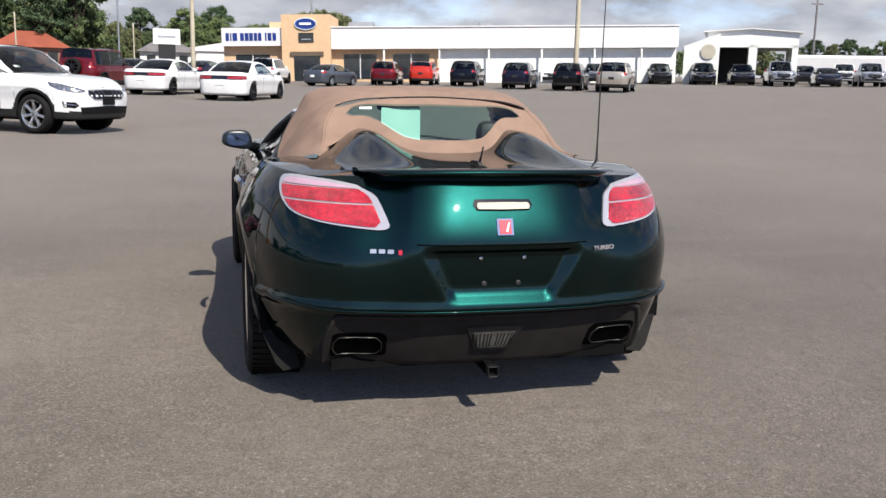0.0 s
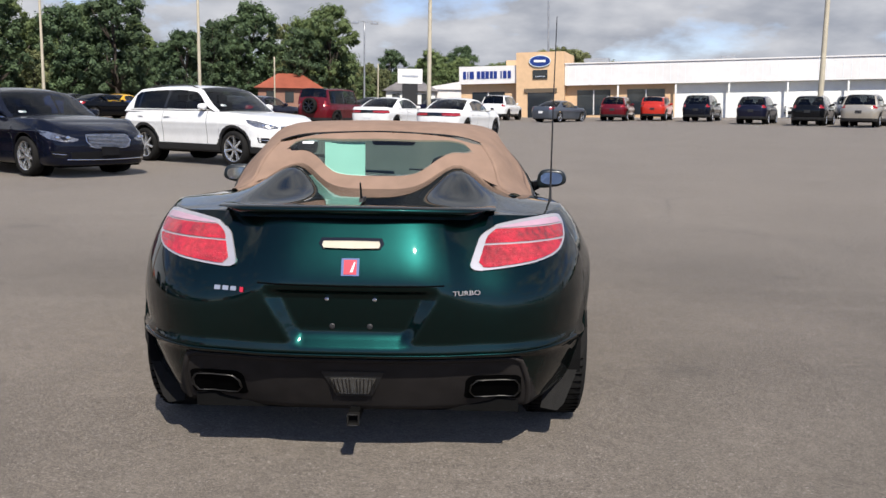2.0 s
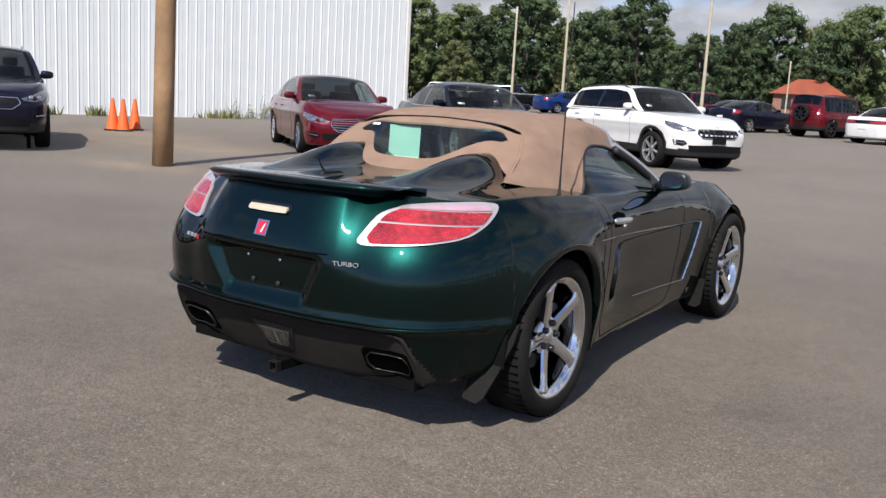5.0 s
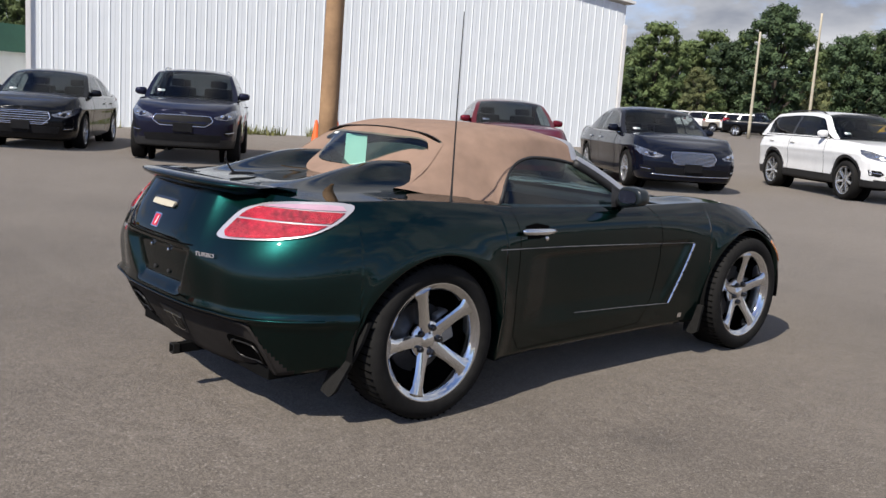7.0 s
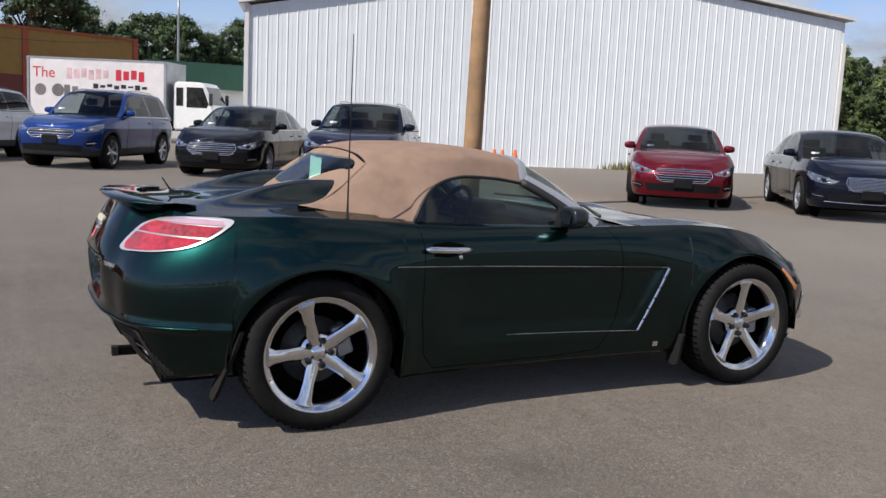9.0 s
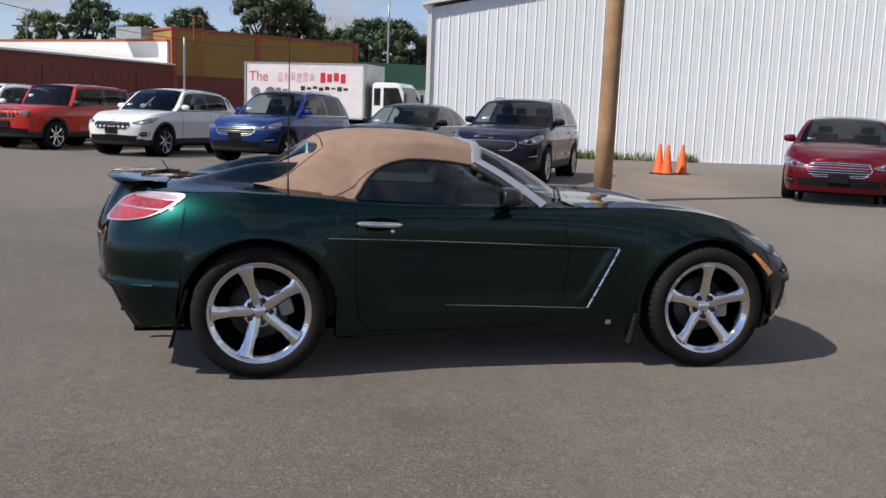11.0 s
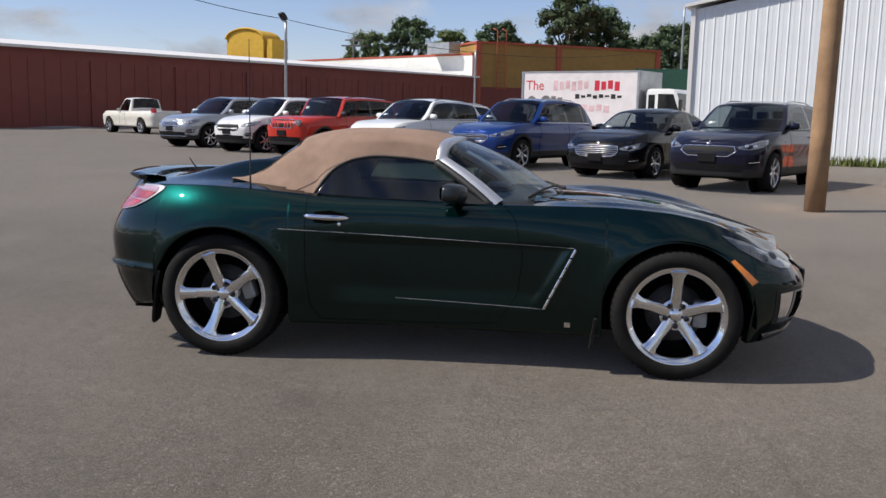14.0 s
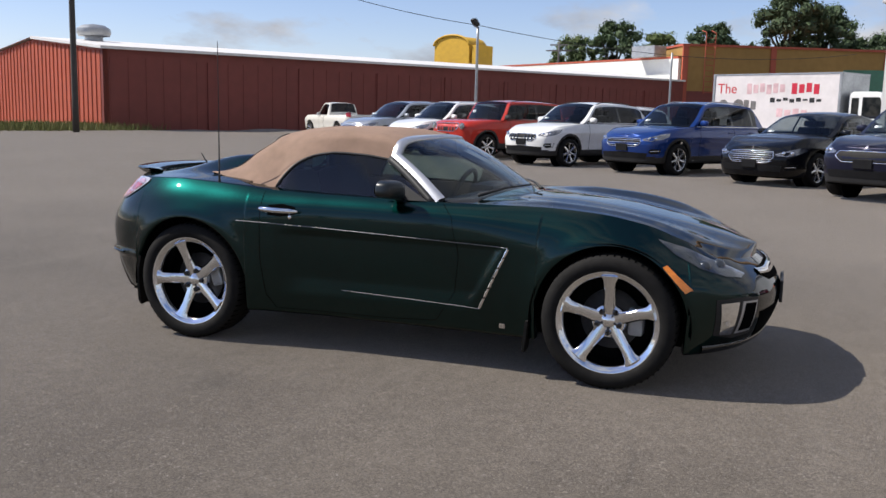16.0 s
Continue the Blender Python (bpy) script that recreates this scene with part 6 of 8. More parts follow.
parked_car("suv", "black crossover parked before the showroom", "suv", P_BLACK, 20.66, 49.5, 60, 4.52, 1.84, 1.68, 2.69)
parked_car("suv", "grey crossover nose out", "suv", P_GREY, 29.7, 66.68, -110, 4.6, 1.86, 1.7, 2.7)
parked_car("suv", "pale gold crossover parked before the showroom", "suv", P_TANM, 22.28, 46.46, 58, 4.75, 1.92, 1.73, 2.85)
for nm, lb, stl, pt, cx, cy, hh, lf_ in (("suv", "black crossover nose out", "suv", P_BLACK, 36.34, 68.31, 1.78, "plain"), ("suv", "black large crossover nose out", "suv", P_BLACK, 39.39, 66.44, 1.85, "bars"), ("suv", "navy crossover nose out", "suv", P_NAVY, 42.37, 65.36, 1.76, "jeep"),
                                         ("pickup_truck", "pale grey heavy pickup nose out", "pickup", P_SILVER, 43.68, 61.93, 1.98, "bars"), ("suv", "charcoal crossover nose out", "suv", P_CHAR, 51.89, 70.22, 1.68, "plain"), ("sedan", "navy saloon nose out", "sedan", P_NAVY, 46.94, 60.44, 1.50, "plain"),
                                         ("pickup_truck", "white pickup nose out", "pickup", P_WHITE, 54.85, 68.65, 1.86, "bars"), ("pickup_truck", "silver pickup nose out", "pickup", P_SILVER, 51.25, 60.73, 1.90, "bars")):
    parked_car(nm, lb, stl, pt, cx, cy, -112 - (cx - 34) * .5, 5.4 if stl == "pickup" else 4.75, 2.0 if stl == "pickup" else 1.92, hh, 3.4 if stl == "pickup" else 2.85, look_of=lf_, category="pickup" if stl == "pickup" else "car")
# farther cars below the trees
for lb, stl, pt, cx, cy, hd2, hh in (("yellow coupe with a black stripe", "sedan", P_YELLOW, -22.33, 57.1, 80, 1.46), ("black saloon", "sedan", P_BLACK, -26.33, 58.62, 70, 1.46), ("blue saloon", "sedan", P_BLUE, -24.75, 52.61, 60, 1.46), ("black saloon", "sedan", P_BLACK, -20.96, 50.59, 60, 1.46),
                                     ("dark saloon", "sedan", P_CHAR, -13.55, 53.06, 70, 1.46), ("navy crossover", "suv", P_NAVY, -19.31, 61.59, 75, 1.7), ("black saloon", "sedan", P_BLACK, -15.97, 49.07, 60, 1.46), ("navy saloon", "sedan", P_BLUE, -18.55, 53.58, 62, 1.46), ("white crossover", "suv", P_WHITE, -48.66, 74.21, 30, 1.8), ("white crossover", "suv", P_WHITE, -45.86, 73.7, 30, 1.8), ("pale gold crossover", "suv", P_TANM, -43.07, 72.69, 30, 1.8),
                                     ("white crossover", "suv", P_WHITE, -40.27, 71.18, 30, 1.75), ("silver crossover", "suv", P_SILVER, -37.68, 69.17, 30, 1.75), ("dark red boxy off-road car", "boxy", P_DARKRED, -17.23, 58.08, 65, 1.85), ("charcoal saloon", "sedan", P_CHAR, -1.23, 66.06, 60, 1.5), ("black saloon", "sedan", P_BLACK, -5.8, 62.12, 60, 1.5)):
    parked_car("suv" if stl != "sedan" else "sedan", lb + ", parked far off", stl, pt, cx, cy, hd2, 4.8, 1.88, hh, 2.8, plate=False)
parked_car("pickup_truck", "black pickup parked broadside by the trees", "pickup", P_BLACK, -33.71, 62.15, 25, 5.8, 2.0, 1.92, 3.6, category="pickup")
parked_car("suv", "red crossover behind the row", "suv", P_RED, -27.5, -3.2, -29, 4.5, 1.85, 1.66, 2.7)
parked_car("suv", "red crossover behind the row", "suv", P_RED, -25.0, -6.8, -29, 4.5, 1.85, 1.66, 2.7)
parked_car("suv", "white crossover behind the row", "suv", P_WHITE, -24.2, -2.0, -29, 4.5, 1.85, 1.62, 2.7)


# ---- buildings ----
METAL_WHITE = mat("white_metal_cladding", (0.77, 0.80, 0.82), 0.5, 0.0, 0.06, 2.0, second=(0.71, 0.74, 0.755), spec=0.4)
STUCCO = mat("peach_stucco", (0.62, 0.42, 0.25), 0.9, 0, 0.08, 3, 0.2, 60)
WHITE_WALL = mat("white_painted_wall", (0.76, 0.76, 0.72), 0.8, 0, 0.06, 2, 0.1, 40)
# the store's red twice: darkened for its shaded wall, brightened for its sunlit gable
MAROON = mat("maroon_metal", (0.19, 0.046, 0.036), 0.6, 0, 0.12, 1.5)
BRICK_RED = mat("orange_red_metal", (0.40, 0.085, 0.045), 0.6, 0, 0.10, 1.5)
OCHRE = mat("ochre_wall", (0.34, 0.20, 0.06), 0.85, 0, 0.12, 2)
ROOF_WHITE = mat("white_roof_metal", (0.72, 0.70, 0.68), 0.5, 0.1, 0.06, 2)
ROOF_RED = mat("terracotta_roof", (0.27, 0.07, 0.038), 0.8, 0, 0.2, 8, 0.3, 20)
WINDOW_DARK = mat("shop_glass", (0.02, 0.025, 0.03), 0.05, 0, 0.3, 1.0, spec=0.8)
BLUE_SIGN = mat("sign_blue", (0.012, 0.035, 0.19), 0.4, 0, 0.1, 4)
YELLOW_DOME = mat("yellow_cladding", (0.55, 0.33, 0.03), 0.6, 0, 0.12, 2)
WOOD_POLE = mat("weathered_timber", (0.40, 0.25, 0.135), 0.85, 0, 0.3, 5, 0.5, 40, second=(0.24, 0.145, 0.08))
CONE_ORANGE = mat("cone_orange", (0.75, 0.12, 0.02), 0.6, 0, 0.1, 10)
GREY_ROOF = mat("grey_shingle", (0.16, 0.15, 0.15), 0.9, 0, 0.25, 6, 0.3, 20)
CONCRETE = mat("pale_concrete", (0.42, 0.40, 0.37), 0.9, 0, 0.15, 2, 0.3, 40)


def prism(name, poly, lo, hi, material, parent, label=""):
    """An upright block over a plan polygon; hi may be one height or one for each corner."""
    bm = bmesh.new()
    hs = hi if hasattr(hi, "__len__") else [hi] * len(poly)
    a = [bm.verts.new((x, y, lo)) for x, y in poly]
    b = [bm.verts.new((x, y, h)) for (x, y), h in zip(poly, hs)]
    n = len(poly)
    bm.faces.new(a[::-1])
    bm.faces.new(b)
    for i in range(n):
        bm.faces.new((a[i], a[(i + 1) % n], b[(i + 1) % n], b[i]))
    bmesh.ops.recalc_face_normals(bm, faces=bm.faces[:])
    return part(name, bm, material, parent, label)


def local_box(name, x0, x1, y0, y1, z0, z1, material, parent, label="", bevel=0.0):
    bm = bmesh.new()
    box(bm, x0, x1, y0, y1, z0, z1, bevel)
    return part(name, bm, material, parent, label)


# white corrugated hall; local x runs along its gable wall, local -y looks at the lot
HA, HB = Vector((-23.9, 5.75, 0)), Vector((-18.0, 24.8, 0))
along = (HB - HA).normalized()
hall = thing("metal_hall", "white ribbed metal hall with a low gable", "building", Matrix.Translation(HA) @ Matrix.Rotation(math.atan2(along.y, along.x), 4, "Z"))
LEN = (HB - HA).length
EAVE, EAVE_R, PEAK = 4.75, 5.5, 6.75
rise = lambda x: EAVE + (PEAK - EAVE) * x / (LEN / 2) if x < LEN / 2 else PEAK - (PEAK - EAVE_R) * (x / (LEN / 2) - 1)
# walls: local y>0 is towards the back because the lot lies to the right of the run
prism("wall", [(.03, .06), (LEN - .03, .06), (LEN - .03, 24), (.03, 24)], -.2, EAVE - .05, METAL_WHITE, hall)
for yy in (.05, 24):
    bm = bmesh.new()
    bm.faces.new([bm.verts.new(p) for p in ((0, yy, EAVE - .1), (LEN, yy, EAVE - .1), (LEN, yy, EAVE_R - .1), (LEN / 2, yy, PEAK - .04))])
    part("gable", bm, METAL_WHITE, hall)
PW_ = .305
for i in range(int(LEN / PW_)):
    x0, x1 = i * PW_, (i + 1) * PW_
    bm = bmesh.new()
    prof = [(x0, 0), (x0 + .016, -.015), (x0 + .040, -.015), (x0 + .056, 0), (x0 + .165, -.004), (x0 + .185, 0), (x1, 0)]
    lo = [bm.verts.new((x, y + .03, .10)) for x, y in prof]
    hi = [bm.verts.new((x, y + .03, rise(min(max(x, 0), LEN)) - .08)) for x, y in prof]
    for k in range(len(prof) - 1):
        bm.faces.new((lo[k], lo[k + 1], hi[k + 1], hi[k]))
    part("panel", bm, METAL_WHITE, hall)
for a, b, za, zb2 in ((-.25, LEN / 2, EAVE - .02, PEAK), (LEN / 2, LEN + .25, PEAK, EAVE_R - .02)):
    bm = bmesh.new()
    q = [bm.verts.new(p) for p in ((a, -.18, za), (b, -.18, zb2), (b, 24.3, zb2), (a, 24.3, za))]
    q2 = [bm.verts.new(v.co + Vector((0, 0, .10))) for v in q]
    for f in ((0, 1, 2, 3), (7, 6, 5, 4), (0, 4, 5, 1), (1, 5, 6, 2), (2, 6, 7, 3), (3, 7, 4, 0)):
        bm.faces.new([(q + q2)[k] for k in f])
    bmesh.ops.recalc_face_normals(bm, faces=bm.faces[:])
    part("roof", bm, ROOF_WHITE, hall)
for xx in (-.02, LEN - .03):
    local_box("corner_trim", xx - .04, xx + .09, -.05, .08, 0, EAVE - .02, ROOF_WHITE, hall)
local_box("base_strip", 0, LEN, -.02, .08, -.1, .12, CONCRETE, hall)
bm = bmesh.new()
lathe(bm, [(0, .14), (.5, .14), (.5, .24), (.62, .24), (.72, .02)], 12, "z")
bmesh.ops.translate(bm, verts=bm.verts[:], vec=(1.6, 2.0, EAVE + .15))
part("roof_vent", bm, STEEL, hall, "", True)

# dealership: front wall faces the lot, local x along it
DX, DY = Vector((.35, 77.5, 0)), Vector((37.9, 68.35, 0))
da = (DY - DX).normalized()
DL = (DY - DX).length
zg = .60
dealer = thing("dealership", "long low white showroom with a peach entrance tower", "building", Matrix.Translation(DX + Vector((0, 0, zg))) @ Matrix.Rotation(math.atan2(da.y, da.x), 4, "Z") @ Matrix.Rotation(radians(-1.7), 4, "Y"))
T0, T1 = 5.1, 9.2
local_box("wall", 0, T0, 0, 18, -.3, 4.1, STUCCO, dealer)
local_box("wall", T1, 18.4, 0, 18, -.3, 4.1, STUCCO, dealer)
local_box("wall", 18.4, DL, 0, 18, -.3, 4.1, WHITE_WALL, dealer, "white painted wall")
local_box("tower", T0, T1, -1.0, 6, -.3, 5.5, STUCCO, dealer, "peach stucco tower")
local_box("fascia", .0, T0 - .02, -.7, 17, 2.95, 4.45, ROOF_WHITE, dealer, "white sign band")
local_box("fascia", T1 + .02, DL, -.7, 17, 2.65, 4.42, ROOF_WHITE, dealer, "white metal band")
bm = bmesh.new()
for i in range(int((DL - T1) / .6)):
    box(bm, T1 + .3 + i * .6, T1 + .33 + i * .6, -.72, -.70, 2.7, 4.38)
part("band_seam", bm, METAL_WHITE, dealer)
local_box("roof_edge", T1, DL + .1, -.8, 17, 4.42, 4.52, ROOF_WHITE, dealer)
for x0, x1 in ((10.2, 13.0), (14.4, 17.5), (1.0, 3.9)):
    local_box("shop_window", x0, x1, -.03, .1, .15 if x0 > 2 else 1.3, 2.25, WINDOW_DARK, dealer, "dark shop window")
    local_box("mullion", (x0 + x1) / 2 - .04, (x0 + x1) / 2 + .04, -.06, -.02, .15, 2.25, ROOF_WHITE, dealer)
for xx in (13.6, 18.3, 22.5, 27.0, 31.5, 35.5):
    local_box("canopy_post", xx, xx + .14, -.62, -.48, -.2, 2.7, WHITE_WALL, dealer)
local_box("entrance", T0 + 1.0, T1 - .9, -1.05, -.9, -.1, 2.1, WINDOW_DARK, dealer, "dark glass entrance")
local_box("entrance_head", T0 + .7, T1 - .6, -1.12, -.95, 2.1, 2.45, mat("bronze_trim", (0.12, 0.09, 0.06), 0.5), dealer)
bm = bmesh.new()
bmesh.ops.create_cone(bm, cap_ends=True, segments=40, radius1=1, radius2=1, depth=.12, matrix=pose(7.15, -1.06, 4.72, 90) @ Matrix.Diagonal((.93, .50, 1, 1)))
part("oval_sign_rim", bm, CHROME, dealer, "silver rim")
bm = bmesh.new()
bmesh.ops.create_cone(bm, cap_ends=True, segments=40, radius1=1, radius2=1, depth=.14, matrix=pose(7.15, -1.07, 4.72, 90) @ Matrix.Diagonal((.86, .43, 1, 1)))
part("oval_sign", bm, BLUE_SIGN, dealer, "blue oval sign")
local_box("sign_script", 6.65, 7.65, -1.155, -1.13, 4.64, 4.84, WHITE_TAG, dealer, "white bar on the sign", .05)
local_box("dark_sign", 6.55, 7.8, -1.1, -.98, 3.25, 4.0, BLACK_GLOSS, dealer, "dark square sign")
local_box("sign_bar", 6.75, 7.6, -1.115, -1.09, 3.42, 3.50, SILVER, dealer)
for x0, x1 in ((.35, .62), (.72, .82), (.92, 1.3), (1.55, 1.85), (1.93, 2.24), (2.3, 2.6), (2.68, 2.95), (3.02, 3.3), (3.6, 3.72), (3.82, 4.12), (4.22, 4.5)):
    local_box("name_bar", x0 * 1.02, x1 * 1.02, -.74, -.69, 3.38, 4.02, BLUE_SIGN, dealer, "blue sign bar")
local_box("roof_unit", 22.0, 23.2, 3, 4.5, 4.3, 5.0, STEEL, dealer, "grey roof unit")
local_box("roof_unit", 10.2, 12.4, 5, 7, 4.3, 5.2, STEEL, dealer, "grey roof unit")
local_box("parapet", 2.9, 4.9, 6, 9, 4.3, 5.3, STUCCO, dealer)
bm = bmesh.new()
tube(bm, [(6.4, 9, 5), (6.4, 9, 20)], [.10, .05], 6)
part("radio_mast", bm, STEEL, dealer)

# two-bay garage beside it
gar = thing("service_garage", "white gabled drive-through garage with two open bays", "building", Matrix.Translation((41.65, 70.0, 1.42)) @ Matrix.Rotation(math.atan2(-3.8, 6.3), 4, "Z"))
GL = 7.6
for a, b in ((0, .45), (3.55, 4.25), (GL - .5, GL)):
    for yy in (0, 8):
        local_box("pier", a, b, yy, yy + .5, -.3, 3.4, WHITE_WALL, gar)
for yy in (0, 8):
    prism("gable_wall", [(0, yy), (GL, yy), (GL, yy + .5), (0, yy + .5)], 3.2, 4.45, WHITE_WALL, gar)
    bm = bmesh.new()
    tri = [(0, 4.45), (GL, 4.45), (GL / 2, 4.72)]
    a = [bm.verts.new((x, yy - .01, z)) for x, z in tri]
    b = [bm.verts.new((x, yy + .5, z)) for x, z in tri]
    bm.faces.new(a)
    bm.faces.new(b[::-1])
    for k in range(3):
        bm.faces.new((a[k], b[k], b[(k + 1) % 3], a[(k + 1) % 3]))
    part("gable_top", bm, WHITE_WALL, gar)
for s0, s1, z0, z1 in ((-.3, GL / 2, 4.45, 4.74), (GL / 2, GL + .3, 4.74, 4.45)):
    bm = bmesh.new()
    q = [bm.verts.new(p) for p in ((s0, -.3, z0), (s1, -.3, z1), (s1, 9, z1), (s0, 9, z0), (s0, -.3, z0 + .1), (s1, -.3, z1 + .1), (s1, 9, z1 + .1), (s0, 9, z0 + .1))]
    for f in ((0, 1, 2, 3), (7, 6, 5, 4), (0, 4, 5, 1), (1, 5, 6, 2), (2, 6, 7, 3), (3, 7, 4, 0)):
        bm.faces.new([q[k] for k in f])
    bmesh.ops.recalc_face_normals(bm, faces=bm.faces[:])
    part("roof", bm, ROOF_WHITE, gar)
local_box("side_wall", 0, .3, .5, 8, -.3, 4.4, WHITE_WALL, gar)
local_box("side_wall", GL - .3, GL, .5, 8, -.3, 4.4, WHITE_WALL, gar)
local_box("back_panel", .3, 3.6, 7.2, 7.35, -.3, 3.4, BLACK_TRIM, gar, "dark closed bay back")
annex = thing("garage_annex", "small white lean-to with a cream disc on its wall", "building", Matrix.Translation((38.7, 68.6, 1.36)) @ Matrix.Rotation(math.atan2(-3.8, 6.3), 4, "Z"))
prism("wall", [(0, 0), (2.9, 0), (2.9, 6), (0, 6)], -.3, [3.2, 4.3, 4.3, 3.2], WHITE_WALL, annex)
bm = bmesh.new()
bmesh.ops.create_cone(bm, cap_ends=True, segments=28, radius1=.62, radius2=.62, depth=.12, matrix=pose(2.0, -.06, 2.75, 90))
part("disc", bm, CREAM, annex, "cream round sign")

# long maroon store; shade and sun put into colours: dark long wall, bright gable
RA, RB = Vector((-35.8, -32.2, 0)), Vector((-89.2, -6.7, 0))
ra = (RB - RA).normalized()
RL = (RB - RA).length
store = thing("store", "long maroon metal store with a white roof edge", "building", Matrix.Translation(RA) @ Matrix.Rotation(math.atan2(ra.y, ra.x), 4, "Z"))
prism("long_wall", [(0, 0), (RL, 0), (RL, .3), (0, .3)], -.3, [4.45, 5.1, 5.1, 4.45], MAROON, store, "maroon metal wall, shade put into its colour")
GW = 20.0
bm = bmesh.new()
pts = [(0, -.3), (GW, -.3), (GW, 4.4), (GW / 2, 5.35), (0, 4.4)]
a = [bm.verts.new((.02, y, z)) for y, z in pts]
b = [bm.verts.new((.3, y, z)) for y, z in pts]
bm.faces.new(a[::-1])
bm.faces.new(b)
for k in range(5):
    bm.faces.new((a[k], a[(k + 1) % 5], b[(k + 1) % 5], b[k]))
bmesh.ops.recalc_face_normals(bm, faces=bm.faces[:])
part("gable_wall", bm, BRICK_RED, store, "red metal gable, sunlight put into its colour")
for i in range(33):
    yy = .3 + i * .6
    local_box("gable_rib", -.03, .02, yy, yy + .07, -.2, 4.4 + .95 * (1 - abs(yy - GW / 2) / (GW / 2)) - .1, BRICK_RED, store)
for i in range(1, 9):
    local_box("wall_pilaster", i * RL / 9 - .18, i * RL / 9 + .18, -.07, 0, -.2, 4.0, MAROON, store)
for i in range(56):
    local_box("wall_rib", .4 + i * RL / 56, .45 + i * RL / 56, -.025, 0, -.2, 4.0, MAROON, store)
bm = bmesh.new()
q = [bm.verts.new(p) for p in ((-.2, -.25, 4.42), (RL, -.25, 5.07), (RL, GW / 2, 6.0), (-.2, GW / 2, 5.35), (-.2, -.25, 4.58), (RL, -.25, 5.23), (RL, GW / 2, 6.16), (-.2, GW / 2, 5.51))]
for f in ((0, 1, 2, 3), (7, 6, 5, 4), (0, 4, 5, 1), (1, 5, 6, 2), (2, 6, 7, 3), (3, 7, 4, 0)):
    bm.faces.new([q[k] for k in f])
bmesh.ops.recalc_face_normals(bm, faces=bm.faces[:])
part("roof", bm, ROOF_WHITE, store, "white metal roof")
bm = bmesh.new()
q = [bm.verts.new(p) for p in ((-.2, GW / 2, 5.45), (RL, GW / 2, 6.1), (RL, GW + .2, 5.0), (-.2, GW + .2, 4.4))]
bm.faces.new(q)
part("roof", bm, ROOF_WHITE, store)
bm = bmesh.new()
lathe(bm, [(0, .55), (.45, .55), (.5, .95), (.7, 1.05), (.95, 1.0), (1.15, .7), (1.25, 0)], 20, "z")
bmesh.ops.translate(bm, verts=bm.verts[:], vec=(3.0, GW / 2 - 2.0, 5.15))
part("roof_fan", bm, STEEL, store, "grey metal roof ventilator", True)
# parapet building behind, ochre with red bands
front = thing("ochre_building", "ochre parapet building with red piers and coping", "building", Matrix.Translation((-89.5, -6.9, 0)) @ Matrix.Rotation(math.atan2(.89, -.45), 4, "Z") @ Matrix.Scale(1.4, 4))
local_box("wall", 0, 15.5, 0, 8, -.3, 6.15, OCHRE, front, "ochre wall")
local_box("lower_band", -.02, 15.52, -.04, 8, -.3, 3.0, MAROON, front, "maroon lower band")
for xx in (-.05, 6.5, 15.2):
    local_box("red_pier", xx, xx + .4, -.1, .1, -.2, 6.25, BRICK_RED, front)
local_box("coping", -.1, 15.6, -.12, 8, 6.15, 6.3, BRICK_RED, front)
for xx in (1.5, 2.2):
    bm = bmesh.new()
    tube(bm, [(xx, -.3, 2.8), (xx, -.3, 7.1), (xx, .5, 7.3)], .035, 6)
    part("ladder_rail", bm, BRICK_RED, front, "red-brown ladder rail")
for k in range(11):
    local_box("ladder_rung", 1.5, 2.2, -.33, -.28, 2.9 + k * .38, 2.94 + k * .38, BRICK_RED, front)
side = thing("parapet_wall", "long white parapet wall above the store roof", "building", Matrix.Translation((-89.6, -7.0, 0)) @ Matrix.Rotation(math.atan2(-26.4, -19.8), 4, "Z"))
local_box("parapet", .3, 33, -.2, .2, -.2, 7.4, WHITE_WALL, side, "white painted parapet")
local_box("cap", .3, 33, -.25, .25, 7.4, 7.6, BRICK_RED, side)
local_box("roof_unit", 2.4, 5.6, -.2, 1.5, 7.6, 8.7, STEEL, side, "grey roof unit")
dome = thing("dome_sign", "yellow arched roof sign with a pale frame", "sign", Matrix.Translation((-98.5, -33.9, 2.3)) @ Matrix.Rotation(radians(70), 4, "Z") @ Matrix.Diagonal((1.26, 1.26, 1, 1)))
bm = bmesh.new()
arc = [(-2.1, 4.6), (2.1, 4.6)] + [(2.1 * math.cos(a), 7.0 + 1.15 * math.sin(a)) for a in np.linspace(0, math.pi, 17)]
a = [bm.verts.new((x, -1.0, z)) for x, z in arc]
b = [bm.verts.new((x, 1.6, z)) for x, z in arc]
bm.faces.new(a)
bm.faces.new(b[::-1])
for k in range(len(arc)):
    bm.faces.new((a[k], b[k], b[(k + 1) % len(arc)], a[(k + 1) % len(arc)]))
bmesh.ops.recalc_face_normals(bm, faces=bm.faces[:])
part("arched_body", bm, YELLOW_DOME, dome, "", True, 30)
bm = bmesh.new()
tube(bm, [(2.15 * math.cos(a), -1.05, 7.0 + 1.2 * math.sin(a)) for a in np.linspace(0, math.pi, 17)], .12, 8)
part("arch_rim", bm, YELLOW_DOME, dome, "", True)
local_box("wing", 2.4, 3.0, -.9, 1.4, 4.6, 7.0, YELLOW_DOME, dome)
local_box("neck", -2.3, 2.3, -.8, 1.4, -2.4, 4.7, OCHRE, dome)
hut = thing("green_roof_shed", "small shed with a dark green roof", "building", Matrix.Translation((-46.5, 9.0, 0)))
local_box("wall", -2.5, 2.5, -3, 3, -.2, 2.6, WHITE_WALL, hut)
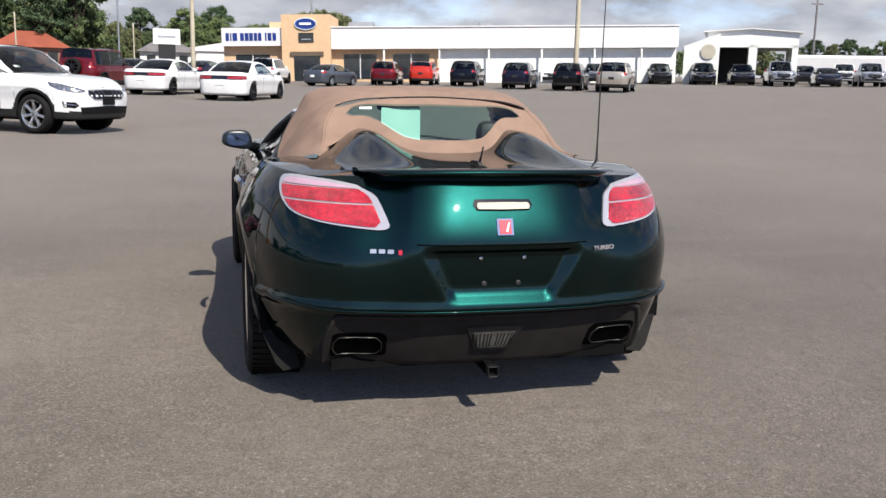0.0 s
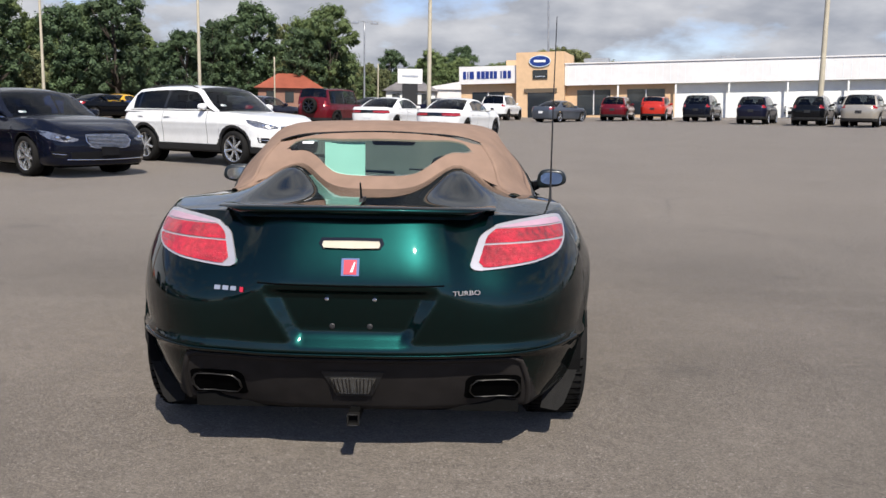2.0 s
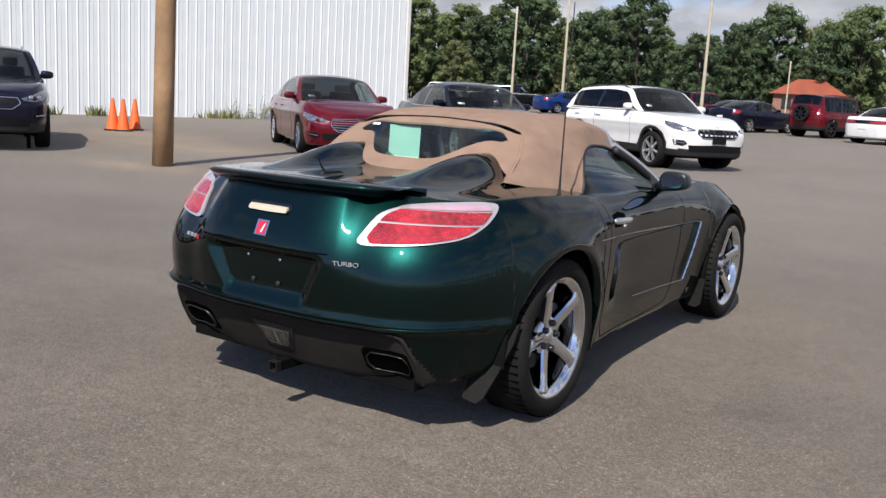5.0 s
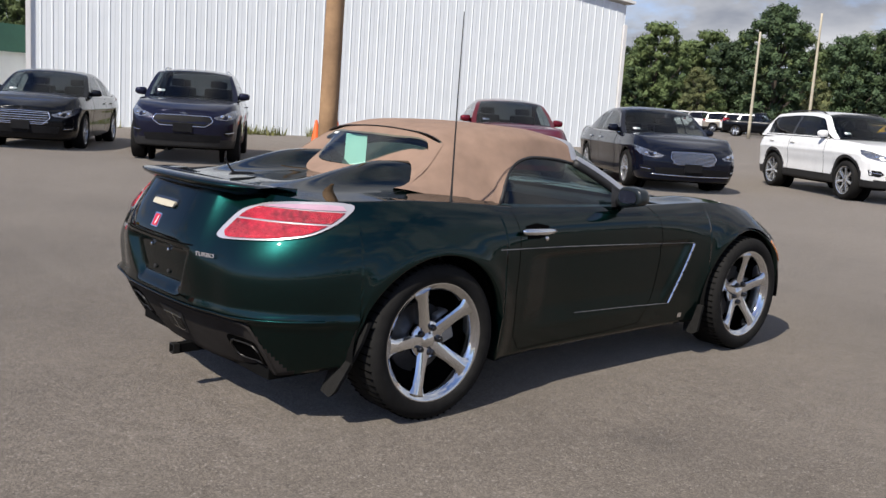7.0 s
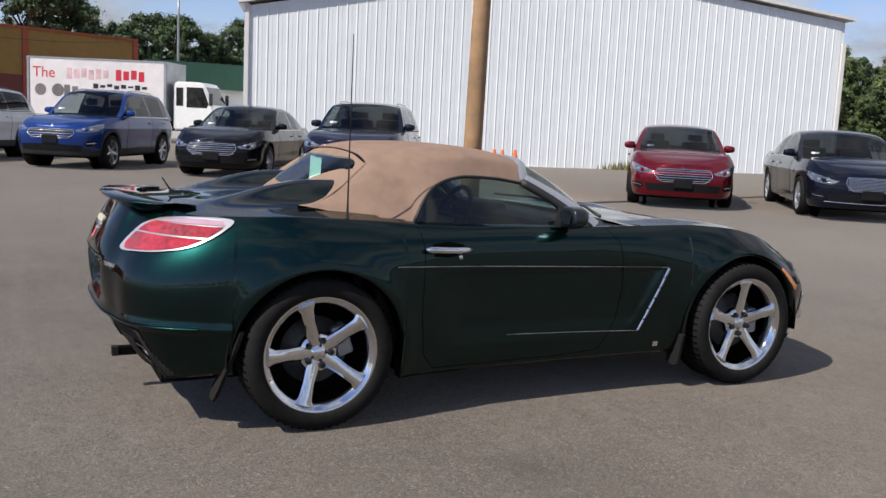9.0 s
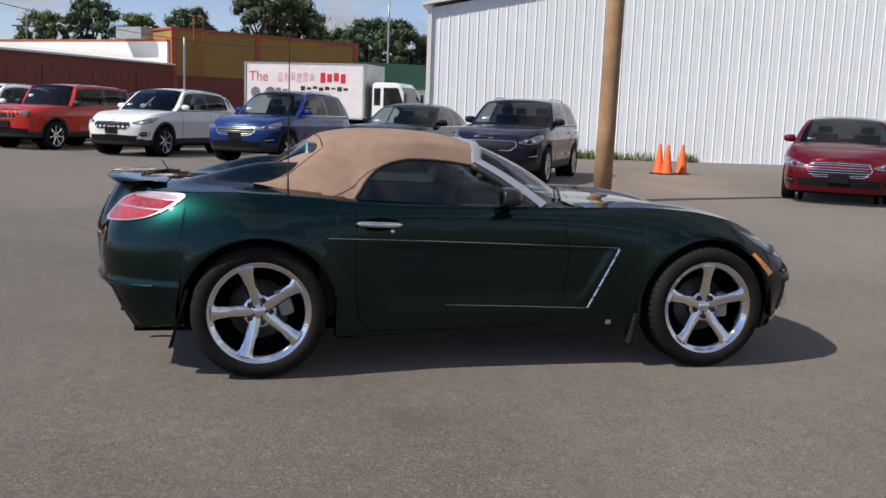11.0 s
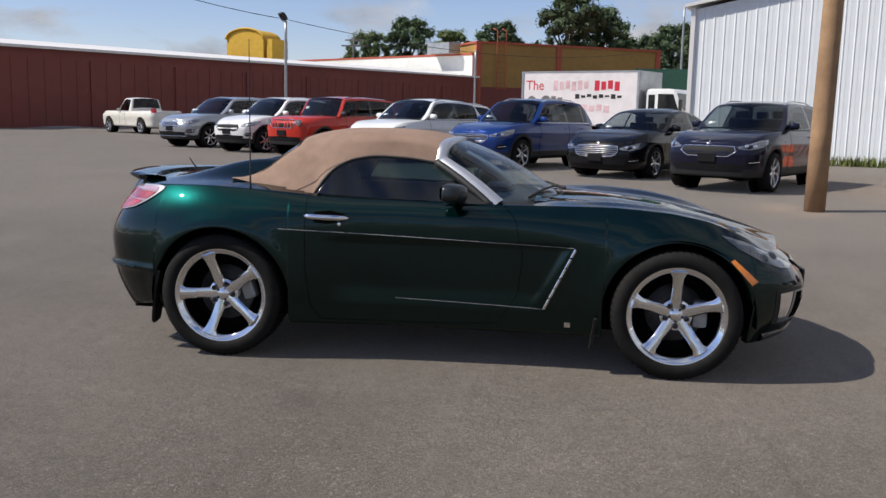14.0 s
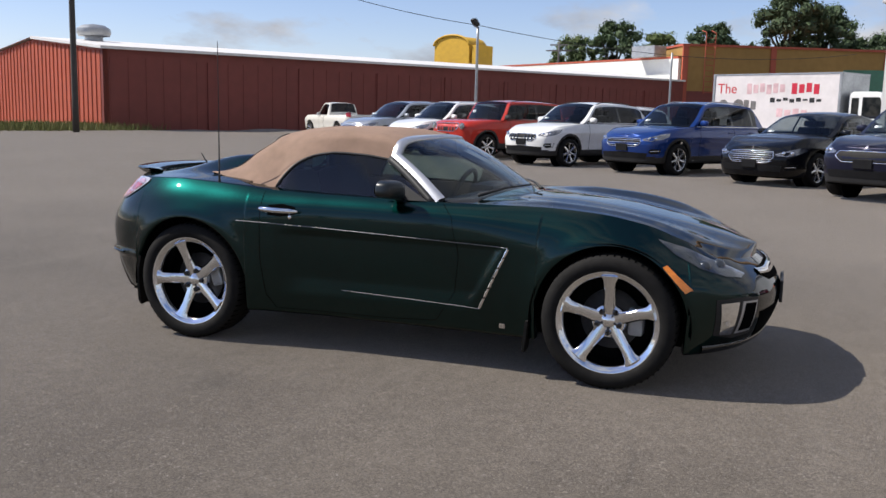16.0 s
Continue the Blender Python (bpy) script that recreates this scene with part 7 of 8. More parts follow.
prism("roof", [(-2.9, -3.4), (2.9, -3.4), (2.9, 3.4), (-2.9, 3.4)], 2.6, [3.0, 3.9, 3.9, 3.0], mat("green_metal_roof", (0.03, 0.09, 0.06), 0.5, 0.2), hut)


def small_house(label, x, y, rot, L, D, wall_h, roof_h, wall_m, roof_m):
    h = thing("house", label, "house", pose(x, y, float(ground_z(x, y)), 0, 0, rot))
    local_box("wall", -L / 2, L / 2, -D / 2, D / 2, -.3, wall_h, wall_m, h)
    bm = bmesh.new()
    e = .4
    pts = [(-L / 2 - e, -D / 2 - e, wall_h), (L / 2 + e, -D / 2 - e, wall_h), (L / 2 + e, D / 2 + e, wall_h), (-L / 2 - e, D / 2 + e, wall_h), (-L / 2 + D * .35, 0, wall_h + roof_h), (L / 2 - D * .35, 0, wall_h + roof_h)]
    v = [bm.verts.new(p) for p in pts]
    for f in ((0, 1, 5, 4), (1, 2, 5), (2, 3, 4, 5), (3, 0, 4), (3, 2, 1, 0)):
        bm.faces.new([v[k] for k in f])
    bmesh.ops.recalc_face_normals(bm, faces=bm.faces[:])
    part("roof", bm, roof_m, h)
    for k in (-.3, 0, .3):
        local_box("window", k * L - .4, k * L + .4, -D / 2 - .04, -D / 2 + .1, .9, 1.9, WINDOW_DARK, h)
    return h


BRICKW = mat("brown_brick", (0.26, 0.14, 0.10), 0.9, 0, 0.2, 8)
small_house("low brick house with an orange-red roof", -15.88, 82.64, 10, 5.6, 5, 2.2, 1.4, BRICKW, ROOF_RED)
small_house("grey low house with a shingle roof", -45.53, 104.2, 15, 13, 8, 2.0, 1.6, BRICKW, GREY_ROOF)
small_house("low house with a pale roof", -5.08, 92.14, 5, 5, 5, 2.2, 1.3, WHITE_WALL, GREY_ROOF)
shed = thing("white_barn", "low white metal building with a shallow gable", "building", pose(2.03, 95.99, float(ground_z(0, 96)), 0, 0, -5))
prism("wall", [(-5.5, -4), (5.5, -4), (5.5, 4), (-5.5, 4)], -.3, 2.4, ROOF_WHITE, shed)
prism("roof", [(-5.7, -4.2), (0, -4.2), (0, 4.2), (-5.7, 4.2)], 2.4, [2.5, 3.5, 3.5, 2.5], ROOF_WHITE, shed)
prism("roof", [(0, -4.2), (5.7, -4.2), (5.7, 4.2), (0, 4.2)], 2.4, [3.5, 2.5, 2.5, 3.5], ROOF_WHITE, shed)
tank = thing("trailer", "long white trailer behind the far cars", "trailer", pose(66.1, 78.36, float(ground_z(66, 78)), 0, 0, -35))
local_box("body", -9, 9, -1.3, 1.3, .9, 2.7, ROOF_WHITE, tank, "", .25)
local_box("undercarriage", -8, 8, -.9, .9, .1, .9, DARK, tank)
sg = thing("board_sign", "white billboard on a dark stand", "sign", pose(-4.72, 85.63, float(ground_z(0, 85)), 0, 0, 6))
local_box("board", -1.2, 1.2, -.15, .15, 2.9, 4.3, WHITE_WALL, sg)
local_box("text_bar", -.8, .8, -.17, -.14, 3.5, 3.68, SILVER, sg)
local_box("stand", -.75, .75, -.2, .2, -.2, 2.9, BLACK_TRIM, sg)

# ---- poles and small things on the lot ----
def straight_pole(name, label, x, y, h, r0, r1, material, lean=(0, 0), category="pole"):
    ob = thing(name, label, category, pose(x, y, float(ground_z(x, y))))
    bm = bmesh.new()
    tube(bm, [(lean[0] * k, lean[1] * k, h * k - .1 * (k == 0)) for k in np.linspace(0, 1, 9)], list(np.linspace(r0, r1, 9)), 14)
    part("shaft", bm, material, ob, "", True)
    return ob


timber = straight_pole("utility_pole", "weathered brown timber pole standing in the lot", -8.32, 5.54, 9.5, .150, .118, WOOD_POLE, (.18, .05))
bm = bmesh.new()
box(bm, -.02, .02, -.14, -.10, 2.55, 2.8, .004, Matrix.Rotation(radians(60), 4, "Z"))
part("tag", bm, YELLOW_DOME, timber, "yellow tag nailed to the pole")
CONC_POLE = mat("pale_pole", (0.46, 0.41, 0.31), 0.8, 0, 0.12, 4)
for x, y, h, r, mt in ((21.49, 50.88, 14, .17, CONC_POLE), (-2.06, 63.52, 14, .17, CONC_POLE), (-16.64, 55.57, 9.5, .12, CONC_POLE), (-29.12, 60.53, 9.0, .12, CONC_POLE), (-30.24, 54.63, 7.2, .11, CONC_POLE)):
    p = straight_pole("light_pole", "pale concrete light pole", x, y, h, r, r * .6, mt)
lamp = straight_pole("street_lamp", "thin grey steel lamp pole with two heads", -7.72, 72.15, 7.6, .08, .06, STEEL, category="lamp")
local_box("lamp_arm", -.9, .9, -.06, .06, 7.55, 7.65, STEEL, lamp)
for sx in (-.8, .8):
    local_box("lamp_head", sx - .3, sx + .3, -.15, .15, 7.4, 7.55, STEEL, lamp)
fl_ = straight_pole("street_lamp", "thin dark steel flood lamp pole by the store", -43.4, -13.1, 6.1, .09, .07, STEEL, category="lamp")
bm = bmesh.new()
box(bm, -.05, .6, -.05, .05, 6.05, 6.12)
part("lamp_arm", bm, STEEL, fl_)
for sx in (.35, .62):
    bm = bmesh.new()
    box(bm, -.16, .16, -.10, .10, -.2, .2, .03, pose(sx, 0, 6.3, 35, 0, 50))
    part("lamp_head", bm, BLACK_TRIM, fl_)
straight_pole("utility_pole", "dark utility pole before the store gable", -28.9, -27.9, 12, .15, .11, mat("dark_pole", (0.06, 0.055, 0.05), 0.8, 0, 0.2, 5))
straight_pole("pipe_pole", "thin grey pole by the box truck", -50.5, -3.4, 5.2, .07, .06, STEEL)
straight_pole("pipe_pole", "thin grey pole behind the box truck", -60.0, 10.0, 9.0, .09, .07, STEEL)
tp = straight_pole("utility_pole", "far utility pole with cross arms", -108, -24.0, 10.6, .16, .12, GREY_ROOF)
for zz in (9.4, 10.1):
    local_box("cross_arm", -.1, .1, -1.6 if zz < 10 else -1.1, 1.6 if zz < 10 else 1.1, zz, zz + .16, GREY_ROOF, tp)
fp = straight_pole("utility_pole", "far grey utility pole with a cross arm", 64.31, 86.41, 9.0, .14, .1, GREY_ROOF)
local_box("cross_arm", -.7, .7, -.06, .06, 8.3, 8.45, GREY_ROOF, fp)
for x, y, h in ((-6.77, 74.15, 4.3), (-14.33, 68.1, 4.5), (-42.0, 78.0, 7.0)):
    straight_pole("sign_post", "thin pale post by the far lot", x, y, h, .06, .05, CONC_POLE)


def wire(a, b, sag, r=.018):
    bm = bmesh.new()
    a, b = Vector(a), Vector(b)
    tube(bm, [a + (b - a) * k - Vector((0, 0, sag * 4 * k * (1 - k))) for k in np.linspace(0, 1, 17)], r, 5)
    tagged(part("overhead_wire", bm, BLACK_TRIM, None, "", True), "thin black overhead wire sagging between poles", "wire")


wire((-28.9, -27.9, 11.2), (-43.4, -13.1, 6.2), .9)
wire((-43.4, -13.1, 6.2), (-75, 8, 6.8), 1.0)
wire((-108, -24, 9.6), (-95, 40, 9.6), 1.2)
wire((-108, -24, 10.2), (-95, 40, 10.2), 1.2)


def traffic_cone(x, y, s=1.0):
    c = thing("traffic_cone", "orange plastic traffic cone on the asphalt", "cone", pose(x, y, float(ground_z(x, y)), 0, 0, 20 * x) @ Matrix.Scale(s, 4), "traffic cones")
    bm = bmesh.new()
    lathe(bm, [(.03, .15), (.06, .135), (.70, .035), (.72, .02), (.72, 0)], 22, "z")
    part("body", bm, CONE_ORANGE, c, "", True)
    local_box("base", -.19, .19, -.19, .19, 0, .035, BLACK_TRIM, c, "black base", .008)


traffic_cone(-15.25, 9.84)
traffic_cone(-15.0, 9.93)
traffic_cone(-15.25, 10.44)

# box truck
trk = thing("box_truck", "white box truck with faded red lettering on its side", "truck", pose(-36.1, 5.18, 0, 0, 0, -30))
# local +y is the way it faces, towards the hall; its side looks at the lot
BOXM = mat("truck_box_white", (0.66, 0.62, 0.62), 0.5, 0, 0.10, 3)
BOXP = mat("faded_pink_print", (0.62, 0.42, 0.44), 0.6, 0, 0.25, 4)
local_box("cargo_box", -1.15, 1.15, -5.3, .6, .95, 3.35, BOXM, trk, "white cargo box", .03)
for z_ in (.95, 3.31):
    local_box("box_rail", -1.17, 1.17, -5.32, .62, z_, z_ + .06, STEEL, trk)
for y_ in (-5.32, .52):
    local_box("box_post", 1.10, 1.18, y_, y_ + .1, .95, 3.35, STEEL, trk)
local_box("box_front", -1.12, 1.12, .60, .63, 1.0, 3.3, STEEL, trk, "grey front of the box")
local_box("chassis", -.5, .5, -5.0, 2.6, .55, .95, DARK, trk)
lettering("side_word", "The", .62, mat("print_red", (0.55, 0.05, 0.06), 0.6, vary=0.15), pose(1.156, -4.6, 2.72, 90, 0, 90), trk, "faded red word")
for y0, y1, z0, z1, m_ in ((-3.2, -1.55, 2.5, 2.95, BOXP), (-1.35, -.2, 2.5, 2.95, BADGE_RED), (-2.2, -.1, 2.15, 2.35, BLACK_TRIM), (-1.9, -.6, 1.55, 1.9, BOXP), (-3.3, -2.7, 1.8, 2.25, GREY_ROOF)):
    n_ = max(2, int((y1 - y0) / .26))
    for k in range(n_):
        a_ = 1.13 * (y0 + (y1 - y0) * k / n_)
        local_box("print_bar", 1.15, 1.157, a_, a_ + (y1 - y0) / n_ * .82, z0 + .04 * (k % 3), z1 - .05 * (k % 2), m_, trk)
for y_, r_ in ((-4.75, .24), (-4.0, .26)):
    bm = bmesh.new()
    bmesh.ops.create_cone(bm, cap_ends=True, segments=24, radius1=r_, radius2=r_, depth=.014, matrix=pose(1.152, y_, 2.02, 0, 90, 0))
    part("round_mark", bm, GREY_ROOF, trk)
cabm = bmesh.new()
pr = [(.85, .6), (2.62, .6), (2.62, 1.1), (2.50, 1.75), (2.15, 2.52), (2.0, 2.6), (.95, 2.6), (.85, 2.5)]
a = [cabm.verts.new((-.98, y, z)) for y, z in pr]
b = [cabm.verts.new((.98, y, z)) for y, z in pr]
cabm.faces.new(a)
cabm.faces.new(b[::-1])
for k in range(len(pr)):
    cabm.faces.new((a[k], a[(k + 1) % 8], b[(k + 1) % 8], b[k]))
bmesh.ops.bevel(cabm, geom=cabm.edges[:], offset=.06, segments=2, affect="EDGES")
bmesh.ops.recalc_face_normals(cabm, faces=cabm.faces[:])
part("cab", cabm, P_WHITE, trk, "white tilt cab", True, 35)
for sx in (1, -1):
    bm = bmesh.new()
    q = [(1.42, 1.55), (2.28, 1.55), (2.36, 1.72), (2.10, 2.38), (1.42, 2.38)]
    bm.faces.new([bm.verts.new((sx * .985, y, z)) for y, z in q])
    part("door_window", bm, GLASS_DARK, trk)
    bm = bmesh.new()
    bm.faces.new([bm.verts.new((sx * .985, y, z)) for y, z in ((.98, 1.6), (1.28, 1.6), (1.28, 2.35), (.98, 2.35))])
    part("rear_quarter_window", bm, GLASS_DARK, trk)
    for y_, r_ in ((1.75, .42), (-3.9, .42)):
        parked_wheel(trk, sx * .88, y_, r_)
    local_box("side_mirror", sx * 1.1 - .05, sx * 1.1 + .05, 2.42, 2.55, 1.65, 2.15, BLACK_TRIM, trk)
bm = bmesh.new()
bm.faces.new([bm.verts.new(p) for p in ((-.85, 2.535, 1.70), (.85, 2.535, 1.70), (.85, 2.205, 2.42), (-.85, 2.205, 2.42))])
part("windscreen", bm, GLASS_DARK, trk)
local_box("front_grille", -.8, .8, 2.6, 2.66, .75, 1.25, BLACK_TRIM, trk)
local_box("front_bumper", -.98, .98, 2.6, 2.72, .42, .68, BLACK_TRIM, trk, "", .03)

# ---- trees ----
BARK = mat("bark", (0.055, 0.044, 0.034), 0.95, 0, 0.3, 10, 0.5, 30)
LEAVES = [mat("leaves_" + n, c, 0.75, 0, 0.45, 1.6, per_object=0.18, second=s_) for n, c, s_ in (("mid", (0.150, 0.190, 0.065), (0.052, 0.086, 0.032)), ("dark", (0.085, 0.128, 0.052), (0.030, 0.055, 0.026)), ("olive", (0.210, 0.215, 0.087), (0.080, 0.100, 0.043)))]
GRASS_M = mat("grass", (0.10, 0.13, 0.03), 0.9, 0, 0.4, 4, second=(0.20, 0.18, 0.07))


def make_tree(leaf, height, spread, seed, low=.12, leaves=15600):
    """Trunk with limbs, and a crown of small leaf sprays gathered in uneven clumps."""
    rnd = np.random.RandomState(seed)
    t = thing("tree", "leafy deciduous tree with an uneven crown", "tree", pose(0, 0, -400), "trees")
    bm = bmesh.new()
    top = Vector((rnd.uniform(-.4, .4), rnd.uniform(-.4, .4), height * .8))
    tube(bm, [(0, 0, -.3), top * .25 + Vector((rnd.uniform(-.1, .1), 0, 0)), top * .6, top], [height * .022, height * .016, height * .009, height * .003], 8)
    clumps = []
    for k in range(130):
        zf = low + (1 - low) * rnd.uniform(.05, .97)
        wide = spread * (math.sin(math.pi * min(.97, (zf - low) / (1 - low) * .80 + .16)) ** .6)
        a, r = rnd.uniform(0, 2 * math.pi), math.sqrt(rnd.uniform(.05, 1)) * wide * .78
        c = np.array([r * math.cos(a), r * math.sin(a), height * zf * .93])
        clumps.append((c, spread * rnd.uniform(.08, .21)))
        if k % 8 == 0:
            st_ = top * max(.2, zf - .25)
            tube(bm, [st_, st_.lerp(Vector(c), .55) + Vector((0, 0, -.2)), Vector(c)], [height * .010, height * .006, height * .002], 5)
    part("trunk", bm, BARK, t, "", True)
    per = leaves // len(clumps)
    verts, faces = [], []
    for c, r in clumps:
        d = rnd.normal(size=(per, 3))
        d /= np.linalg.norm(d, axis=1)[:, None]
        p = c + d * (r * rnd.uniform(.30, 1.25, (per, 1)) ** .8) * (1, 1, .82)
        size = height * .0098 * rnd.uniform(.5, 1.5, per)
        deep = rnd.uniform(size=per) < .16
        p = np.where(deep[:, None], c + (p - c) * .55, p)
        size = np.where(deep, size * 2.6, size)
        ax = rnd.normal(size=(per, 3))
        u = np.cross(d + .8 * ax, ax)
        u /= np.linalg.norm(u, axis=1)[:, None] + 1e-9
        v = np.cross(u, d + .6 * rnd.normal(size=(per, 3)))
        v /= np.linalg.norm(v, axis=1)[:, None] + 1e-9
        for i in range(per):
            a, b = u[i] * size[i], v[i] * size[i] * .7
            n = len(verts)
            verts += [p[i] - a, p[i] + .4 * a + b, p[i] + a - .8 * b]
            faces.append((n, n + 1, n + 2))
    link_mesh("crown", verts, faces, leaf, t, "", False)
    return t


TREES = [make_tree(LEAVES[0], 11, 3.9, 1), make_tree(LEAVES[1], 12, 4.2, 2, .10), make_tree(LEAVES[2], 9, 3.4, 3, .08), make_tree(LEAVES[1], 10, 3.6, 4, .05), make_tree(LEAVES[0], 8, 3.0, 5, .05), make_tree(LEAVES[1], 10, 4.2, 6, .05, 2400)]
used = set()


def plant(kind, x, y, s, rot):
    m = pose(x, y, float(ground_z(x, min(y, 110))) - .1, 0, 0, rot) @ Matrix.Scale(s, 4)
    if kind not in used:
        used.add(kind)
        TREES[kind].matrix_basis = m
        return
    c = copy_thing(TREES[kind], pose(0, 0, 0))
    c.matrix_basis = m


rt = random.Random(11)
# the wood behind the lot, from the hall's corner round to the dealership
for k in range(46):
    az = 131 - k * .98
    d = 84 + 7 * math.sin(k * 1.7) + rt.uniform(-4, 6)
    tall = 1.0 if az > 108 else .72 + .10 * math.sin(k)
    if 98 < az < 106.5:
        d += 14
    if az > 108:
        d, tall = d + 18, tall * .95
    if az < 97:
        tall, d = .62 + .1 * math.sin(k * 2.1), 120 + rt.uniform(-6, 10)
    plant(rt.choice([0, 0, 1, 1, 3]) if az > 97 else rt.choice([2, 0, 3]), d * math.cos(radians(az)), d * math.sin(radians(az)) - 3.8, tall * rt.uniform(.86, 1.14), rt.uniform(0, 360))
for k in range(40):
    az = 132 - k * .95
    d = 76 + rt.uniform(-3, 8) + (26 if az < 108 else 0)
    if 98 < az < 106.5:
        continue
    if az > 108:
        d += 19
    plant(rt.choice([2, 4, 4, 3]), d * math.cos(radians(az)), d * math.sin(radians(az)) - 3.8, rt.uniform(.5, .85) * (1 if az > 104 else .8), rt.uniform(0, 360))
for x, y, s, kd in ((-12.6, 86, 1.0, 0), (-15.2, 88, .9, 0), (-21.5, 92, 1.0, 1), (-25, 90, 1.0, 3), (-19, 96, 1.1, 2)):
    plant(kd, x, y, s, rt.uniform(0, 360))
# a lower, farther line that closes the gaps between the near trees and past the garage
for k in range(34):
    az = 106 - k * .62
    d = 132 + rt.uniform(-6, 12)
    plant(rt.choice([0, 1, 2]), d * math.cos(radians(az)), d * math.sin(radians(az)) - 3.8, rt.uniform(.62, .88), rt.uniform(0, 360))
for k in range(30):
    az = 57 - k * .9
    d = 150 + rt.uniform(-6, 12)
    plant(rt.choice([1, 3, 0]), d * math.cos(radians(az)), d * math.sin(radians(az)) - 3.8, rt.uniform(.45, .62), rt.uniform(0, 360))
# behind the dealership and away to the right
for k in range(12, 26):
    x = 2 + k * 6.4
    plant(rt.choice([2, 3, 0]), x, 150 + rt.uniform(-8, 14), (.62 if k < 7 else .48) * rt.uniform(.85, 1.2), rt.uniform(0, 360))
plant(2, 11.0, 104, .86, 40)
plant(2, 13.2, 106, .9, 140)
for x, y, s in ((9.4, 107, .85), (12.2, 110, .95), (10.4, 109, .9), (14.6, 108, .86), (17.0, 108, .76), (18.6, 110, .76), (20.0, 112, .74)):
    plant(2, x, y, s, 30 * x)
for k in range(18):
    a = radians(60 - k * 1.9)
    plant(rt.choice([2, 3]), 125 * math.cos(a), 125 * math.sin(a), rt.uniform(.42, .62), rt.uniform(0, 360))
# added trees, never in view: they close the lot's far side behind the walk
for k in range(46):
    a = radians(22 - k * 3.3)
    plant(5, 82 * math.cos(a), 82 * math.sin(a), rt.uniform(.7, 1.0), rt.uniform(0, 360))
# behind the store and the truck
for az, d, s, kd in ((-153.5, 112, .62, 1), (-170.8, 92, .95, 1), (-168.2, 94, .9, 0), (-173.3, 96, .95, 0), (-176.2, 100, 1.0, 1), (-178.0, 104, 1.0, 3), (179.4, 88, 1.15, 1), (177.6, 90, 1.05, 1), (175.0, 96, .78, 3), (173.2, 92, .92, 1), (171.4, 90, .9, 1), (169.6, 92, .95, 3), (167.5, 95, .95, 1), (165, 92, 1.0, 0), (162.5, 90, 1.0, 1)):
    plant(kd, 5.3 + 1.32 * d * math.cos(radians(az)), 1.5 + 1.32 * d * math.sin(radians(az)), 1.3 * s, rt.uniform(0, 360))

for k in range(13):
    a = radians(184 - k * 1.7)
    plant(rt.choice([0, 1, 3]), 5 + 142 * math.cos(a), 142 * math.sin(a), rt.uniform(.95, 1.25), rt.uniform(0, 360))


# ---- grass, weeds and spoil heaps ----
def tufts(name, label, pts, height, seed, material=GRASS_M):
    rnd = np.random.RandomState(seed)
    verts, faces = [], []
    for x, y, z in pts:
        a = rnd.uniform(0, 6.283)
        h = height * rnd.uniform(.4, 1.2)
        w = .02 + .02 * rnd.rand()
        dx, dy = rnd.uniform(-.4, .4, 2) * h
        n = len(verts)
        verts += [(x - w * math.cos(a), y - w * math.sin(a), z), (x + w * math.cos(a), y + w * math.sin(a), z), (x + dx, y + dy, z + h)]
        faces.append((n, n + 1, n + 2))
    tagged(link_mesh(name, verts, faces, material, None, "", False), label, "grass", kind="stuff")


rg = np.random.RandomState(5)
pts = []
for c, n, s_ in ((1.5, 70, .4), (3.4, 60, .25), (4.6, 160, .45), (5.6, 220, .5), (6.8, 60, .3), (8.4, 60, .12), (12.5, 110, .4), (15.5, 90, .3)):
    for _ in range(n):
        p = HA + along * (c + rg.normal() * s_) + Vector((along.y, -along.x, 0)) * abs(rg.normal() * .22)
        pts.append((p.x, p.y, float(ground_z(p.x, p.y))))
tufts("weeds", "dry green weeds along the hall's foot", pts, .30, 6)
pts = [(-30.5 - 9 * rg.rand() * 1.0 + 8 * rg.rand(), -33.5 - 3.0 * rg.rand() + 4.0 * rg.rand(), 0) for _ in range(9000)]
